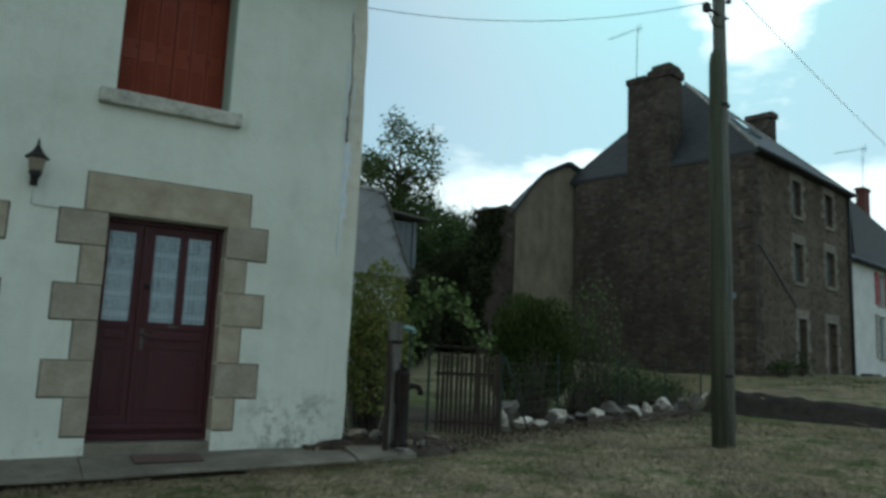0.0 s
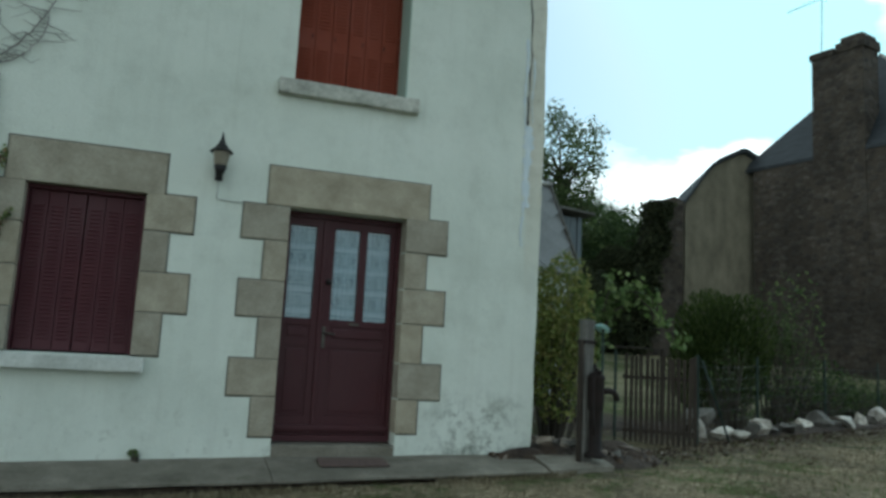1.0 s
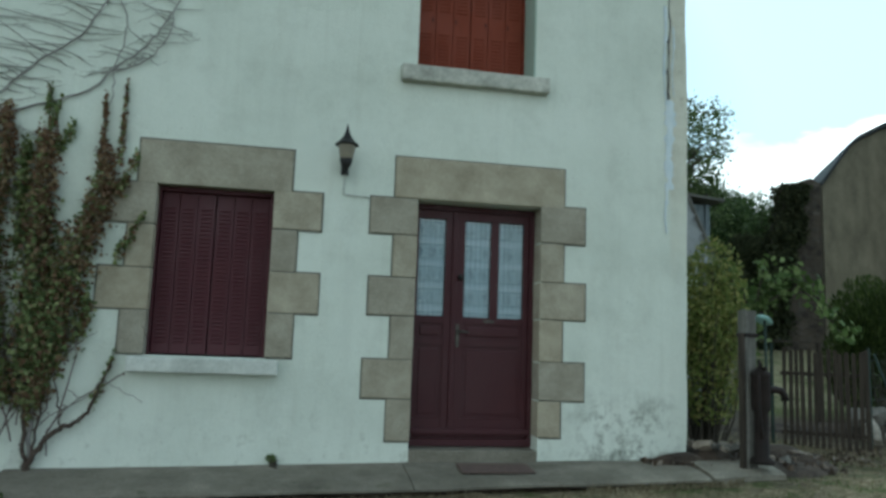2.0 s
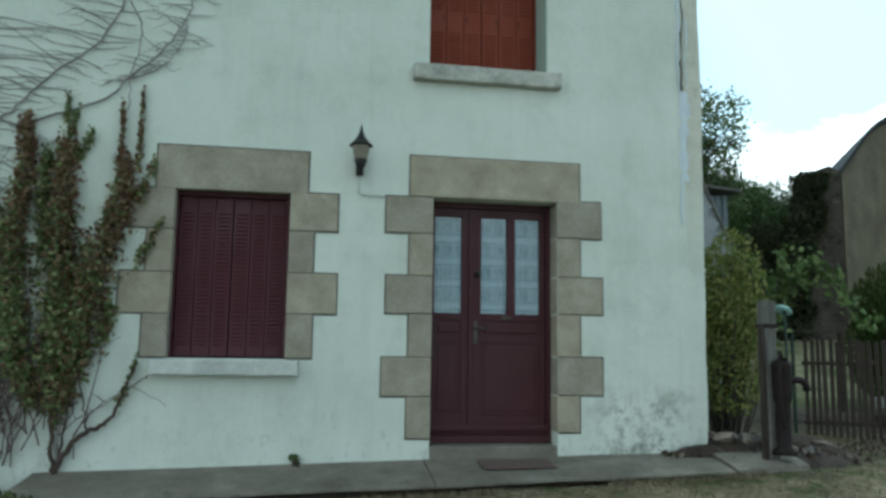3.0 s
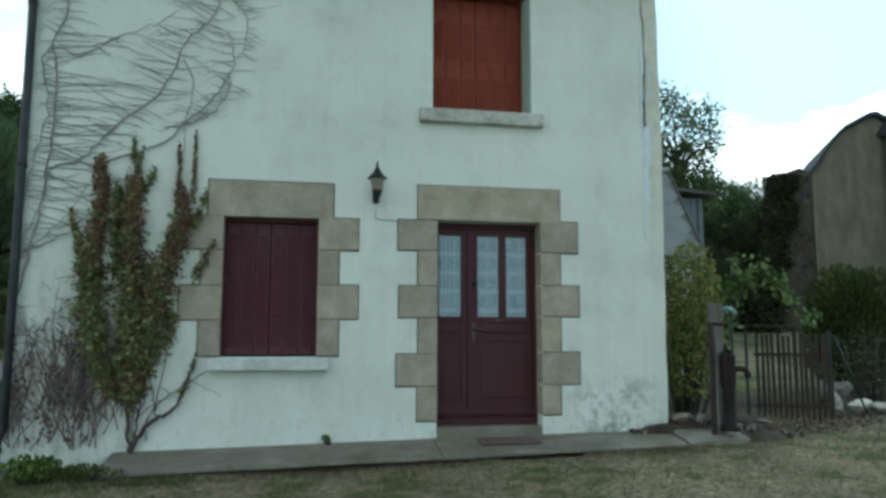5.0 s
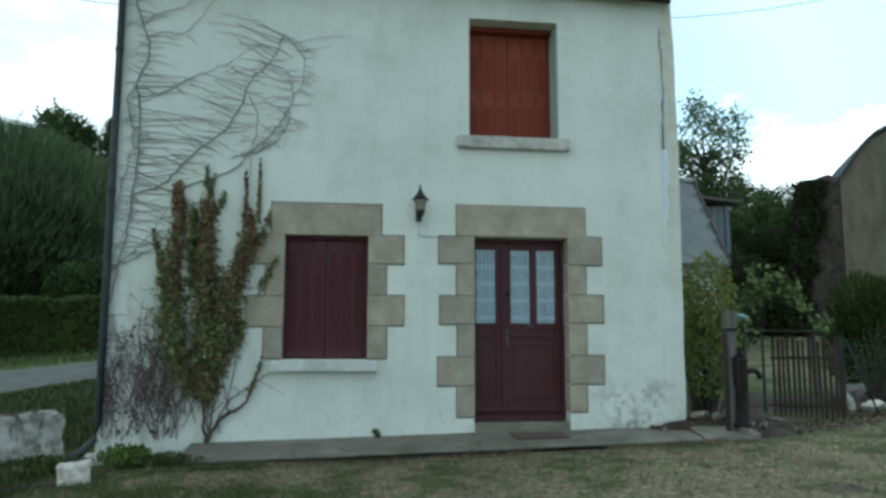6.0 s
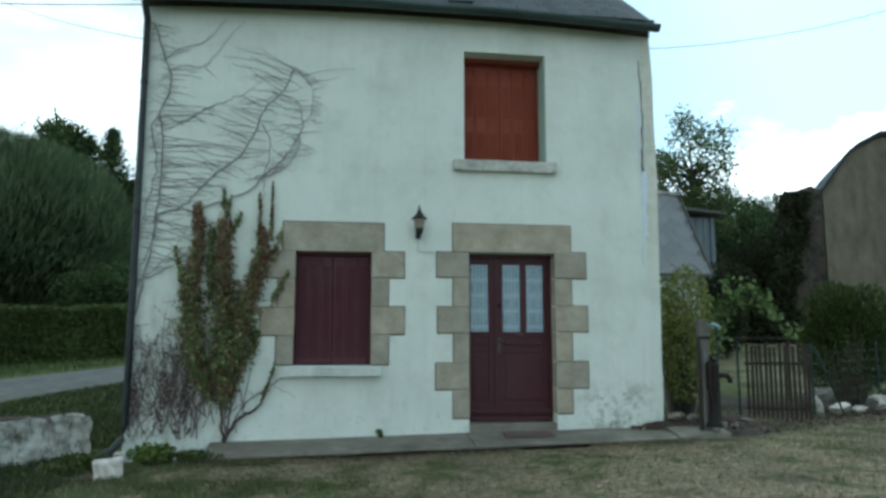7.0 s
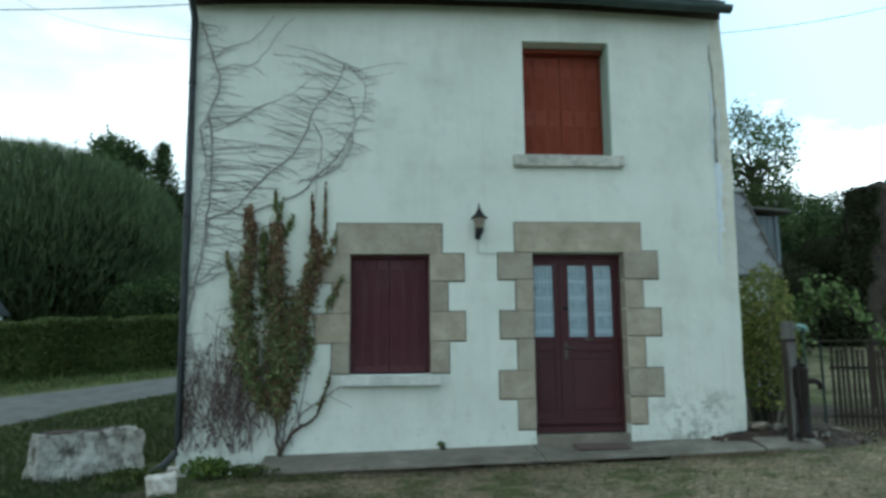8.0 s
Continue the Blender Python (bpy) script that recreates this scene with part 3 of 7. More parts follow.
def thing(name, label, category, at=(0, 0, 0), rz=0.0, group="", kind=""):
    ob = new(name)
    ob.empty_display_size = 0.2
    ob.matrix_world = pose(*at, 0, 0, rz)
    return tagged(ob, label, category, group, kind)


def box_into(bm, x0, x1, y0, y1, z0, z1, bevel=0.0, m=None):
    r = bmesh.ops.create_cube(bm, size=1.0)
    vs = r["verts"]
    for v in vs:
        v.co = Vector((x0 + (v.co.x + 0.5) * (x1 - x0), y0 + (v.co.y + 0.5) * (y1 - y0), z0 + (v.co.z + 0.5) * (z1 - z0)))
    if m is not None:
        bmesh.ops.transform(bm, matrix=m, verts=vs)
    if bevel:
        es = list({e for v in vs for e in v.link_edges})
        bmesh.ops.bevel(bm, geom=es, offset=bevel, segments=2, affect="EDGES", profile=0.6)
    return bm


def box(x0, x1, y0, y1, z0, z1, bevel=0.0, m=None):
    return box_into(bmesh.new(), x0, x1, y0, y1, z0, z1, bevel, m)


def tube_arrays(points, radii, seg=6, cap=True):
    """Vertices and faces of a tapered tube along points."""
    pts = [Vector(p) for p in points]
    verts, faces = [], []
    up = Vector((0.13, 0.31, 0.94))
    for k, p in enumerate(pts):
        d = (pts[min(k + 1, len(pts) - 1)] - pts[max(k - 1, 0)])
        d = d.normalized() if d.length > 1e-9 else Vector((0, 0, 1))
        a = d.cross(up)
        if a.length < 0.1:
            a = d.cross(Vector((1, 0, 0)))
        a.normalize()
        b = d.cross(a)
        r = radii[k] if isinstance(radii, (list, tuple)) else radii
        for s in range(seg):
            q = 2 * math.pi * s / seg
            verts.append(p + a * (r * math.cos(q)) + b * (r * math.sin(q)))
    for k in range(len(pts) - 1):
        for s in range(seg):
            s2 = (s + 1) % seg
            faces.append((k * seg + s, k * seg + s2, (k + 1) * seg + s2, (k + 1) * seg + s))
    if cap:
        faces.append(tuple(range(seg - 1, -1, -1)))
        n = (len(pts) - 1) * seg
        faces.append(tuple(n + s for s in range(seg)))
    return verts, faces


class Bag:
    """Collects vertices and faces of many small pieces for one mesh."""

    def __init__(self):
        self.v, self.f = [], []

    def add(self, vf):
        n = len(self.v)
        self.v.extend(vf[0])
        self.f.extend(tuple(i + n for i in face) for face in vf[1])

    def tube(self, points, radii, seg=6, cap=True):
        self.add(tube_arrays(points, radii, seg, cap))

    def mesh(self, name, mat, smooth=True):
        return mesh_from(name, self.v, self.f, mat, smooth)


def tube_mesh(name, points, radii, mat, seg=10):
    b = Bag()
    b.tube(points, radii, seg)
    return b.mesh(name, mat)


def lathe(profile, seg=20):
    """A turned body about z from (radius, height) pairs."""
    v, f = [], []
    for r, z in profile:
        for s in range(seg):
            q = 2 * math.pi * s / seg
            v.append((r * math.cos(q), r * math.sin(q), z))
    for k in range(len(profile) - 1):
        for s in range(seg):
            s2 = (s + 1) % seg
            f.append((k * seg + s, k * seg + s2, (k + 1) * seg + s2, (k + 1) * seg + s))
    f.append(tuple(range(seg - 1, -1, -1)))
    n = (len(profile) - 1) * seg
    f.append(tuple(n + s for s in range(seg)))
    return v, f


def holed_wall(x0, x1, z0, z1, y0, y1, holes, cell=0.0, wobble=0.0):
    """A wall in the x-z plane, front at y0 and back at y1, with rectangular holes (x0, x1, z0, z1) right through."""
    xs, zs = {x0, x1}, {z0, z1}
    for a, b, c, d in holes:
        xs |= {a, b}
        zs |= {c, d}

    def refine(s):
        s = sorted(s)
        if not cell:
            return s
        res = [s[0]]
        for a, b in zip(s, s[1:]):
            n = max(1, round((b - a) / cell))
            res += [a + (b - a) * k / n for k in range(1, n + 1)]
        return res

    xs, zs = refine(xs), refine(zs)
    nx, nz = len(xs), len(zs)

    def solid(i, k):
        if not (0 <= i < nx - 1 and 0 <= k < nz - 1):
            return False
        cx, cz = (xs[i] + xs[i + 1]) / 2, (zs[k] + zs[k + 1]) / 2
        return not any(a < cx < b and c < cz < d for a, b, c, d in holes)

    verts, faces = [], []
    for y in (y0, y1):
        for k in range(nz):
            for i in range(nx):
                dy = dx = 0.0
                if wobble:
                    p = Vector((xs[i], 0.0, zs[k]))
                    if y == y0:
                        dy = wobble * noise.noise(p * 1.3)
                    if i == nx - 1:
                        dx = 2.5 * wobble * noise.noise(p * 2.1 + Vector((7, 3, 1))) + 5.0 * wobble * max(0.0, math.sin(math.pi * zs[k] / z1))
                verts.append((xs[i] + dx, y + dy, zs[k]))
    off = nx * nz
    for k in range(nz - 1):
        for i in range(nx - 1):
            if not solid(i, k):
                continue
            a, b, c, d = k * nx + i, k * nx + i + 1, (k + 1) * nx + i + 1, (k + 1) * nx + i
            faces.append((a, b, c, d))
            faces.append((d + off, c + off, b + off, a + off))
            for (p, q), (di, dk) in (((a, b), (0, -1)), ((b, c), (1, 0)), ((c, d), (0, 1)), ((d, a), (-1, 0))):
                if not solid(i + di, k + dk):
                    faces.append((q, p, p + off, q + off))
    return verts, faces


# ---------------------------------------------------------------- foliage helpers
def leaf_arrays(centres, size, aspect=0.6, rng=None, up=0.0, axis=None, fold=0.25, face=None):
    """One four-cornered folded leaf at each centre. up: how far the leaves stand upright; axis: their main direction."""
    n = len(centres)
    c = np.asarray(centres, dtype=float)
    d = rng.normal(size=(n, 3))
    if axis is not None:
        d = d * (1 - up) + np.asarray(axis, dtype=float) * up * 2.2
    elif up:
        d = d * (1 - up) + np.array([0, 0, 1.0]) * up * 2.2
    d /= np.linalg.norm(d, axis=1)[:, None] + 1e-9
    e = rng.normal(size=(n, 3))
    if face is not None:
        e = e * 0.55 + np.asarray(face, dtype=float)
    s = np.cross(d, e)
    s /= np.linalg.norm(s, axis=1)[:, None] + 1e-9
    nn = np.cross(d, s)
    ln = size * rng.uniform(0.6, 1.35, size=(n, 1))
    w = ln * aspect * 0.5
    base, tip = c - d * ln * 0.5, c + d * ln * 0.5
    mid = c - d * ln * 0.05
    left, right = mid + s * w + nn * w * fold, mid - s * w + nn * w * fold
    v = np.stack([base, right, tip, left], axis=1).reshape(-1, 3)
    idx = np.arange(n)[:, None] * 4
    f = np.concatenate([idx + np.array([[0, 1, 2]]), idx + np.array([[0, 2, 3]])], axis=0)
    return v, f


def leaf_mesh(name, centres, size, mat, aspect=0.6, seed=1, up=0.0, axis=None, face=None):
    rng = np.random.default_rng(seed)
    v, f = leaf_arrays(centres, size, aspect, rng, up, axis, 0.25, face)
    me = bpy.data.meshes.new(name)
    me.vertices.add(len(v))
    me.vertices.foreach_set("co", v.ravel())
    me.loops.add(len(f) * 3)
    me.loops.foreach_set("vertex_index", f.ravel().astype(np.int32))
    me.polygons.add(len(f))
    me.polygons.foreach_set("loop_start", np.arange(0, len(f) * 3, 3, dtype=np.int32))
    me.materials.append(mat)
    me.update(calc_edges=True)
    me.validate()
    return me


def blob_points(rng, n, centre, radii, shell=0.35, lumps=9, lump=0.35):
    """Points in an uneven ellipsoid, denser towards its lumpy skin."""
    d = rng.normal(size=(n, 3))
    d /= np.linalg.norm(d, axis=1)[:, None]
    dirs = rng.normal(size=(lumps, 3))
    dirs /= np.linalg.norm(dirs, axis=1)[:, None]
    amp = rng.uniform(0.3, 1.0, lumps)
    r = 1 - lump * 0.5 + lump * np.max(np.clip((d @ dirs.T - 0.6) / 0.4, 0, 1) * amp, axis=1)
    r *= 1 - shell * rng.uniform(0, 1, n) ** 1.6
    return np.asarray(centre) + d * r[:, None] * np.asarray(radii)


def clump_points(rng, centres, spread, per):
    c = np.repeat(np.asarray(centres), per, axis=0)
    return c + rng.normal(size=c.shape) * spread


def tree(name, label, at, height, crown, mat, seed, leaf=0.16, count=9000, trunk=0.16, clumps=70, per=None, aspect=0.6, spread=0.32, base=0.35, open_crown=False):
    """A tree: tapered trunk, limbs to the leaf clumps, and a crown of many small leaves."""
    rng = np.random.default_rng(seed)
    t = thing(name, label, "tree", at)
    cz = height - crown[2]
    if open_crown:
        cc = blob_points(rng, clumps, (0, 0, cz), crown, 0.75, 12, 0.7)
    else:
        cc = blob_points(rng, clumps, (0, 0, cz), crown, 0.55, 10, 0.5)
    bag = Bag()
    top = cz + crown[2] * 0.45
    lean = rng.normal(size=2) * 0.25
    trunk_pts = [(lean[0] * k / 6 + 0.05 * math.sin(k * 1.7), lean[1] * k / 6, -0.25 + (top + 0.25) * k / 6) for k in range(7)]
    bag.tube(trunk_pts, [trunk * (1.25 - 1.05 * k / 6) for k in range(7)], 9)
    for c in cc[: min(len(cc), 60)]:
        z0 = max(height * base * 0.6, min(top * 0.95, c[2] - 0.5 * np.hypot(c[0], c[1])))
        k = z0 / top
        s = Vector((lean[0] * k, lean[1] * k, z0))
        e = Vector(c)
        mid = s.lerp(e, 0.5) + Vector((0, 0, 0.12 * (e - s).length)) + Vector(rng.normal(size=3) * 0.1)
        bag.tube([s, mid, e], [trunk * 0.32, trunk * 0.18, trunk * 0.05], 5, False)
        for _ in range(2 if open_crown else 1):
            e2 = e + Vector(rng.normal(size=3) * spread * 1.6)
            bag.tube([mid.lerp(e, 0.5), e2], [trunk * 0.09, trunk * 0.03], 4, False)
    part("trunk", bag.mesh("trunk", BARK), BARK, t)
    pts = clump_points(rng, cc, spread, max(1, count // clumps))
    part("crown", leaf_mesh("crown", pts, leaf, mat, aspect, seed), mat, t)
    return t


# ---------------------------------------------------------------- ground
def smooth(v, a, b):
    u = min(1.0, max(0.0, (v - a) / (b - a)))
    return u * u * (3 - 2 * u)


def bank_x(y):
    """Where the low bank below the lawn stands."""
    return 13.85 - 0.22 * max(-9.0, min(y, 4.0)) + 2.8 * max(0.0, min(y - 4.0, 1.7))


def ground_z(x, y):
    """The lie of the land: level yard, rising to the back, with a low bank before the lawn of the stone house."""
    z = -0.27 + 0.03 * max(-6.0, min(3.0, x)) + 0.02 * max(0.0, min(6.0, x - 3.0)) + 0.03 * (max(-9.0, min(-1.0, y)) + 1)
    rise = 0.086 * max(0.0, min(y, 40.0) - 1.0)
    dip = 1 - 0.90 * smooth(x, 4.5, 7.0) * (1 - smooth(y, 5.5, 12.0))
    z += rise * dip
    xb = bank_x(y)
    lawn = 0.20 + 0.06 * max(-2.0, min(y, 8.0)) + 0.033 * max(0.0, min(x - xb, 7.0))
    k = smooth(x - xb, -0.25, 0.25 + max(0.0, y - 8.0) * 0.8) * (1 - smooth(x, 60, 100))
    z = z * (1 - k) + lawn * k
    z += 0.055 * smooth(y, -1.7, -0.75) * (1 - smooth(y, -0.4, 0.1)) * smooth(x, -4.6, -3.4) * (1 - smooth(x, -2.6, -1.0))
    far = smooth(math.hypot(x, y), 60, 300)
    return z * (1 - far) + 1.0 * far


def build_ground():
    def axis_ticks(near0, near1, step, far):
        t = list(np.arange(near0, near1 + 1e-6, step))
        d, s = near1, step
        while d < far:
            s *= 1.22
            d += s
            t.append(d)
        d, s = near0, step
        while d > -far:
            s *= 1.22
            d -= s
            t.insert(0, d)
        return t

    xs = axis_ticks(-9.0, 17.0, 0.2, 900)
    ys = axis_ticks(-10.0, 8.0, 0.2, 900)
    verts = []
    for y in ys:
        for x in xs:
            near = 1 - smooth(math.hypot(x - 2, y + 2), 15, 30)
            bumpy = 0.022 * noise.noise(Vector((x * 0.9, y * 0.9, 0))) + 0.012 * noise.noise(Vector((x * 2.6, y * 2.6, 4)))
            verts.append((x, y, ground_z(x, y) + bumpy * near))
    nx = len(xs)
    faces = [(j * nx + i, j * nx + i + 1, (j + 1) * nx + i + 1, (j + 1) * nx + i) for j in range(len(ys) - 1) for i in range(nx - 1)]
    g = new("ground", mesh_from("ground", verts, faces, GROUND, True))
    return tagged(g, "dry mown grass yard, tan with green patches", "ground", kind="structure")


build_ground()


def build_bank():
    """The raw earth face of the low bank below the lawn."""
    verts, faces = [], []
    n = 120
    for k in range(n + 1):
        y = -9.0 + 12.9 * k / n
        for j in range(6):
            u = j / 5
            x = bank_x(y) - 0.42 + 0.80 * u + 0.14 * noise.noise(Vector((y * 0.8, u * 2, 1))) + 0.07 * noise.noise(Vector((y * 3.1, u * 3, 7)))
            z = ground_z(x, y) + (0.05 + 0.07 * noise.noise(Vector((x * 3, y * 3, 5))) if 0 < j < 5 else -0.08)
            verts.append((x, y, z))
    for k in range(n):
        for j in range(5):
            a = k * 6 + j
            faces.append((a, a + 6, a + 7, a + 1))
    tagged(new("earth_bank", mesh_from("earth_bank", verts, faces, BANK_SOIL, True)), "dark raw earth bank below the lawn", "bank", kind="structure")


build_bank()


LANE_NEAR = ((-12.6, -14), (-10.2, -4), (-7.95, 4.35), (-6.98, 6.7), (-6.22, 8.25), (-4.6, 11.6), (-1.2, 20), (1.5, 34))
LANE_FAR = ((-17.0, -12), (-13.9, -2.0), (-11.1, 5.9), (-9.72, 8.0), (-8.6, 9.5), (-7.1, 11.6), (-4.4, 20), (-1.8, 34))


def lane_edge(y, edge):
    for (xa, ya), (xb, yb) in zip(edge, edge[1:]):
        if ya <= y < yb:
            return xa + (xb - xa) * (y - ya) / (yb - ya)
    return edge[-1][0] if y > 0 else edge[0][0]


def build_road():
    """The pale lane that climbs past the house on its left."""
    near, far = LANE_NEAR, LANE_FAR
    verts, faces = [], []
    rows = 0
    for (a, b), (c, d) in zip(zip(near, near[1:]), zip(far, far[1:])):
        for k in range(8):
            u = k / 8
            p, q = Vector(a).lerp(Vector(b), u), Vector(c).lerp(Vector(d), u)
            for s in range(9):
                w = p.lerp(q, s / 8)
                wob = 0.12 * noise.noise(Vector((w.y * 0.7, s, 0))) if s in (0, 8) else 0
                verts.append((w.x + wob, w.y, ground_z(w.x, w.y) + 0.035 - (0.05 if s in (0, 8) else 0.0)))
            rows += 1
    for r in range(rows - 1):
        for s in range(8):
            a = r * 9 + s
            faces.append((a, a + 1, a + 10, a + 9))
    tagged(new("road", mesh_from("road", verts, faces, ROAD, True)), "pale grey gravelled lane between grass verges", "road", kind="structure")


build_road()

# ---------------------------------------------------------------- the white house
house = thing("house", "small two-storey white rendered house with granite door and window surrounds", "house")
LOW, UP, DOOR = (-2.148, -1.205, 0.700, 2.085), (-0.048, 1.038, 3.25, 4.745), (0.0, 1.115, -0.02, 2.105)
X0, X1, TOP, DEPTH = -4.02, 2.505, 5.20, 6.6
wall_front = part("wall", mesh_from("wall", *holed_wall(X0, X1, -0.6, TOP + 0.13, 0.0, 0.5, (LOW, UP, DOOR), 0.16, 0.006), PLASTER), PLASTER, house, "weathered white render, mouldy at its foot")
RIDGE_Y, RIDGE_Z = DEPTH / 2, 8.0


def gable_mesh(x0, x1):
    prof = [(0.502, -0.6), (DEPTH - 0.302, -0.6), (DEPTH - 0.302, TOP), (RIDGE_Y, RIDGE_Z - 0.25), (0.502, TOP + 0.25)]
    n = len(prof)
    v = [(x0, y, z) for y, z in prof] + [(x1, y, z) for y, z in prof]
    f = [tuple(range(n - 1, -1, -1)), tuple(range(n, 2 * n))] + [(k, (k + 1) % n, n + (k + 1) % n, n + k) for k in range(n)]
    return mesh_from("wall", v, f, PLASTER)


part("wall", gable_mesh(X0 + 0.002, X0 + 0.4), PLASTER, house)
part("wall", gable_mesh(X1 - 0.4, X1 - 0.03), PLASTER, house)
part("wall", box(X0, X1, DEPTH - 0.3, DEPTH, -0.6, TOP), PLASTER, house)

STONES = []
JOINTS = []


def stone(x0, x1, z0, z1, seed, grow=(1, 1, 1, 1)):
    """A dressed granite block of a door or window surround, a little proud of the render."""
    rng = random.Random(seed)
    g = 0.004
    bm = box(x0 + g * rng.random(), x1 - g * rng.random(), -0.012 - 0.004 * rng.random(), 0.215, z0 + g, z1 - g, 0.008)
    for v in bm.verts:
        v.co += Vector((rng.uniform(-1, 1), rng.uniform(-0.4, 0.4), rng.uniform(-1, 1))) * 0.0025
    STONES.append((bm, "stone"))
    e = 0.009
    JOINTS.append(box(x0 - e * grow[0], x1 + e * grow[1], -0.0035 - 0.0002 * len(JOINTS), 0.03, z0 - e * grow[2], z1 + e * grow[3]))


def surround(x0, x1, lintel, left, right, seed):
    """Lintel (x0, x1, z0, z1) and the courses down each jamb: (outer edge, top, bottom)."""
    stone(*lintel, seed, (1, 1, -1, 1))
    for k, (x, a, b) in enumerate(left):
        stone(x, x0, b, a, seed * 31 + k, (1, -1, 1, 1))
    for k, (x, a, b) in enumerate(right):
        stone(x1, x, b, a, seed * 57 + k, (-1, 1, 1, 1))


surround(0.008, 1.110, (-0.202, 1.331, 2.103, 2.466),
         ((-0.405, 2.100, 1.782), (-0.200, 1.782, 1.416), (-0.393, 1.416, 1.092), (-0.195, 1.092, 0.726), (-0.415, 0.726, 0.402), (-0.201, 0.402, 0.056)),
         ((1.527, 2.122, 1.787), (1.330, 1.787, 1.438), (1.534, 1.438, 1.112), (1.326, 1.112, 0.742), (1.528, 0.742, 0.412), (1.317, 0.412, 0.098)), 3)
surround(-2.132, -1.212, (-2.290, -1.065, 2.076, 2.443),
         ((-2.545, 2.082, 1.745), (-2.338, 1.745, 1.393), (-2.532, 1.393, 1.056), (-2.338, 1.056, 0.708)),
         ((-0.810, 2.090, 1.765), (-1.003, 1.765, 1.412), (-0.803, 1.412, 1.072), (-0.995, 1.072, 0.708)), 5)


def build_door():
    """A double-leaf panelled door, a narrow and a wide leaf, glazed above with lace curtains behind the panes."""
    yb = 0.20
    door = part("door", frame_mesh(yb), BURGUNDY, house, "burgundy painted panelled double door with glazed upper half")
    door_timbers(door, yb)
    panes = [(0.055, 0.298), (0.475, 0.715), (0.790, 1.020)]
    for a, b in panes:
        p = part("pane", box(a - 0.004, b + 0.004, yb + 0.020, yb + 0.026, 1.115, 1.975), GLASS, door, "clear glass")
        p.visible_shadow = False
        v, f = [], []
        n = 24
        for k in range(n + 1):
            x = a - 0.005 + (b - a + 0.01) * k / n
            y = yb + 0.040 + 0.006 * math.sin(k * 1.45)
            v += [(x, y, 1.11), (x, y, 1.98)]
        f = [(2 * k, 2 * k + 2, 2 * k + 3, 2 * k + 1) for k in range(n)]
        part("curtain", mesh_from("curtain", v, f, LACE, True), LACE, door, "white lace net curtain")
    for a, b, z0, z1 in ((0.055, 0.298, 0.915, 1.055), (0.475, 1.020, 0.915, 1.055), (0.055, 0.298, 0.235, 0.86), (0.475, 1.020, 0.235, 0.86)):
        bm = box(a, b, yb + 0.012, yb + 0.034, z0, z1)
        box_into(bm, a + 0.035, b - 0.035, yb + (0.006 if z1 < 0.9 else -0.002), yb + 0.020, z0 + 0.03, z1 - 0.03, 0.010)
        part("panel", bm, BURGUNDY, door)
    bm = box(0.02, 1.085, yb - 0.040, yb + 0.01, 0.095, 0.150, 0.012)
    part("weatherboard", bm, BURGUNDY, door)
    hb = box(0.412, 0.444, yb - 0.012, yb - 0.001, 0.845, 1.045, 0.004)
    part("handle_plate", hb, BRASS, door, "aged brass handle plate")
    part("handle", tube_mesh("handle", [(0.428, yb - 0.010, 0.985), (0.428, yb - 0.052, 0.985), (0.48, yb - 0.056, 0.983), (0.525, yb - 0.052, 0.979)], [0.009, 0.009, 0.009, 0.007], BRASS), BRASS, door, "brass lever handle")
    kv, kf = lathe([(0.010, 0.0), (0.010, 0.02), (0.024, 0.032), (0.028, 0.045), (0.018, 0.058), (0.002, 0.062)], 14)
    kv = [(0.436 + x, yb - 0.002 - z, 1.46 + y) for x, y, z in kv]
    part("knob", mesh_from("knob", kv, kf, IRON, True), IRON, door, "small dark door knob")
    part("letter_plate", box(0.66, 0.76, yb - 0.010, yb + 0.002, 1.070, 1.093, 0.003), BRASS, door, "small metal letter plate")
    part("threshold", threshold_mesh(), CONCRETE, house, "worn grey stone threshold")
    # dark sheet put in for the unlit room behind the curtains
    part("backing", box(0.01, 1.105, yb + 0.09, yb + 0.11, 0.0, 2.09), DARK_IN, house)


def frame_mesh(yb):
    """The fixed frame round the two leaves, one bent length of timber."""
    prof = [(0.002, 0.002), (0.002, 2.10), (1.112, 2.10), (1.112, 0.002), (1.070, 0.062), (1.070, 2.055), (0.030, 2.055), (0.030, 0.062)]
    f0, f1 = yb - 0.03, yb + 0.05
    v = [(x, f0, z) for x, z in prof] + [(x, f1, z) for x, z in prof]
    ring = [(0, 1, 6, 7), (1, 2, 5, 6), (2, 3, 4, 5), (3, 0, 7, 4)]
    f = ring + [tuple(8 + i for i in reversed(q)) for q in ring]
    f += [(a, b, b + 8, a + 8) for a, b in ((0, 1), (1, 2), (2, 3), (3, 0), (4, 5), (5, 6), (6, 7), (7, 4))]
    bm = bmesh.new()
    bv = [bm.verts.new(p) for p in v]
    for q in f:
        bm.faces.new([bv[i] for i in q])
    return bm


def door_timbers(door, yb):
    """Stiles, rails and the moulded meeting strip of the two leaves."""
    s0, s1 = yb - 0.004, yb + 0.042
    for a, b in ((0.032, 0.055), (0.298, 0.360), (0.406, 0.475), (1.020, 1.068)):
        part("stile", box(a, b, s0, s1, 0.066, 2.052, 0.004), BURGUNDY, door)
    part("meeting_strip", box(0.360, 0.406, s0 - 0.018, s1, 0.066, 2.052, 0.010), BURGUNDY, door)
    part("mullion", box(0.715, 0.790, s0, s1, 1.113, 1.977, 0.004), BURGUNDY, door)
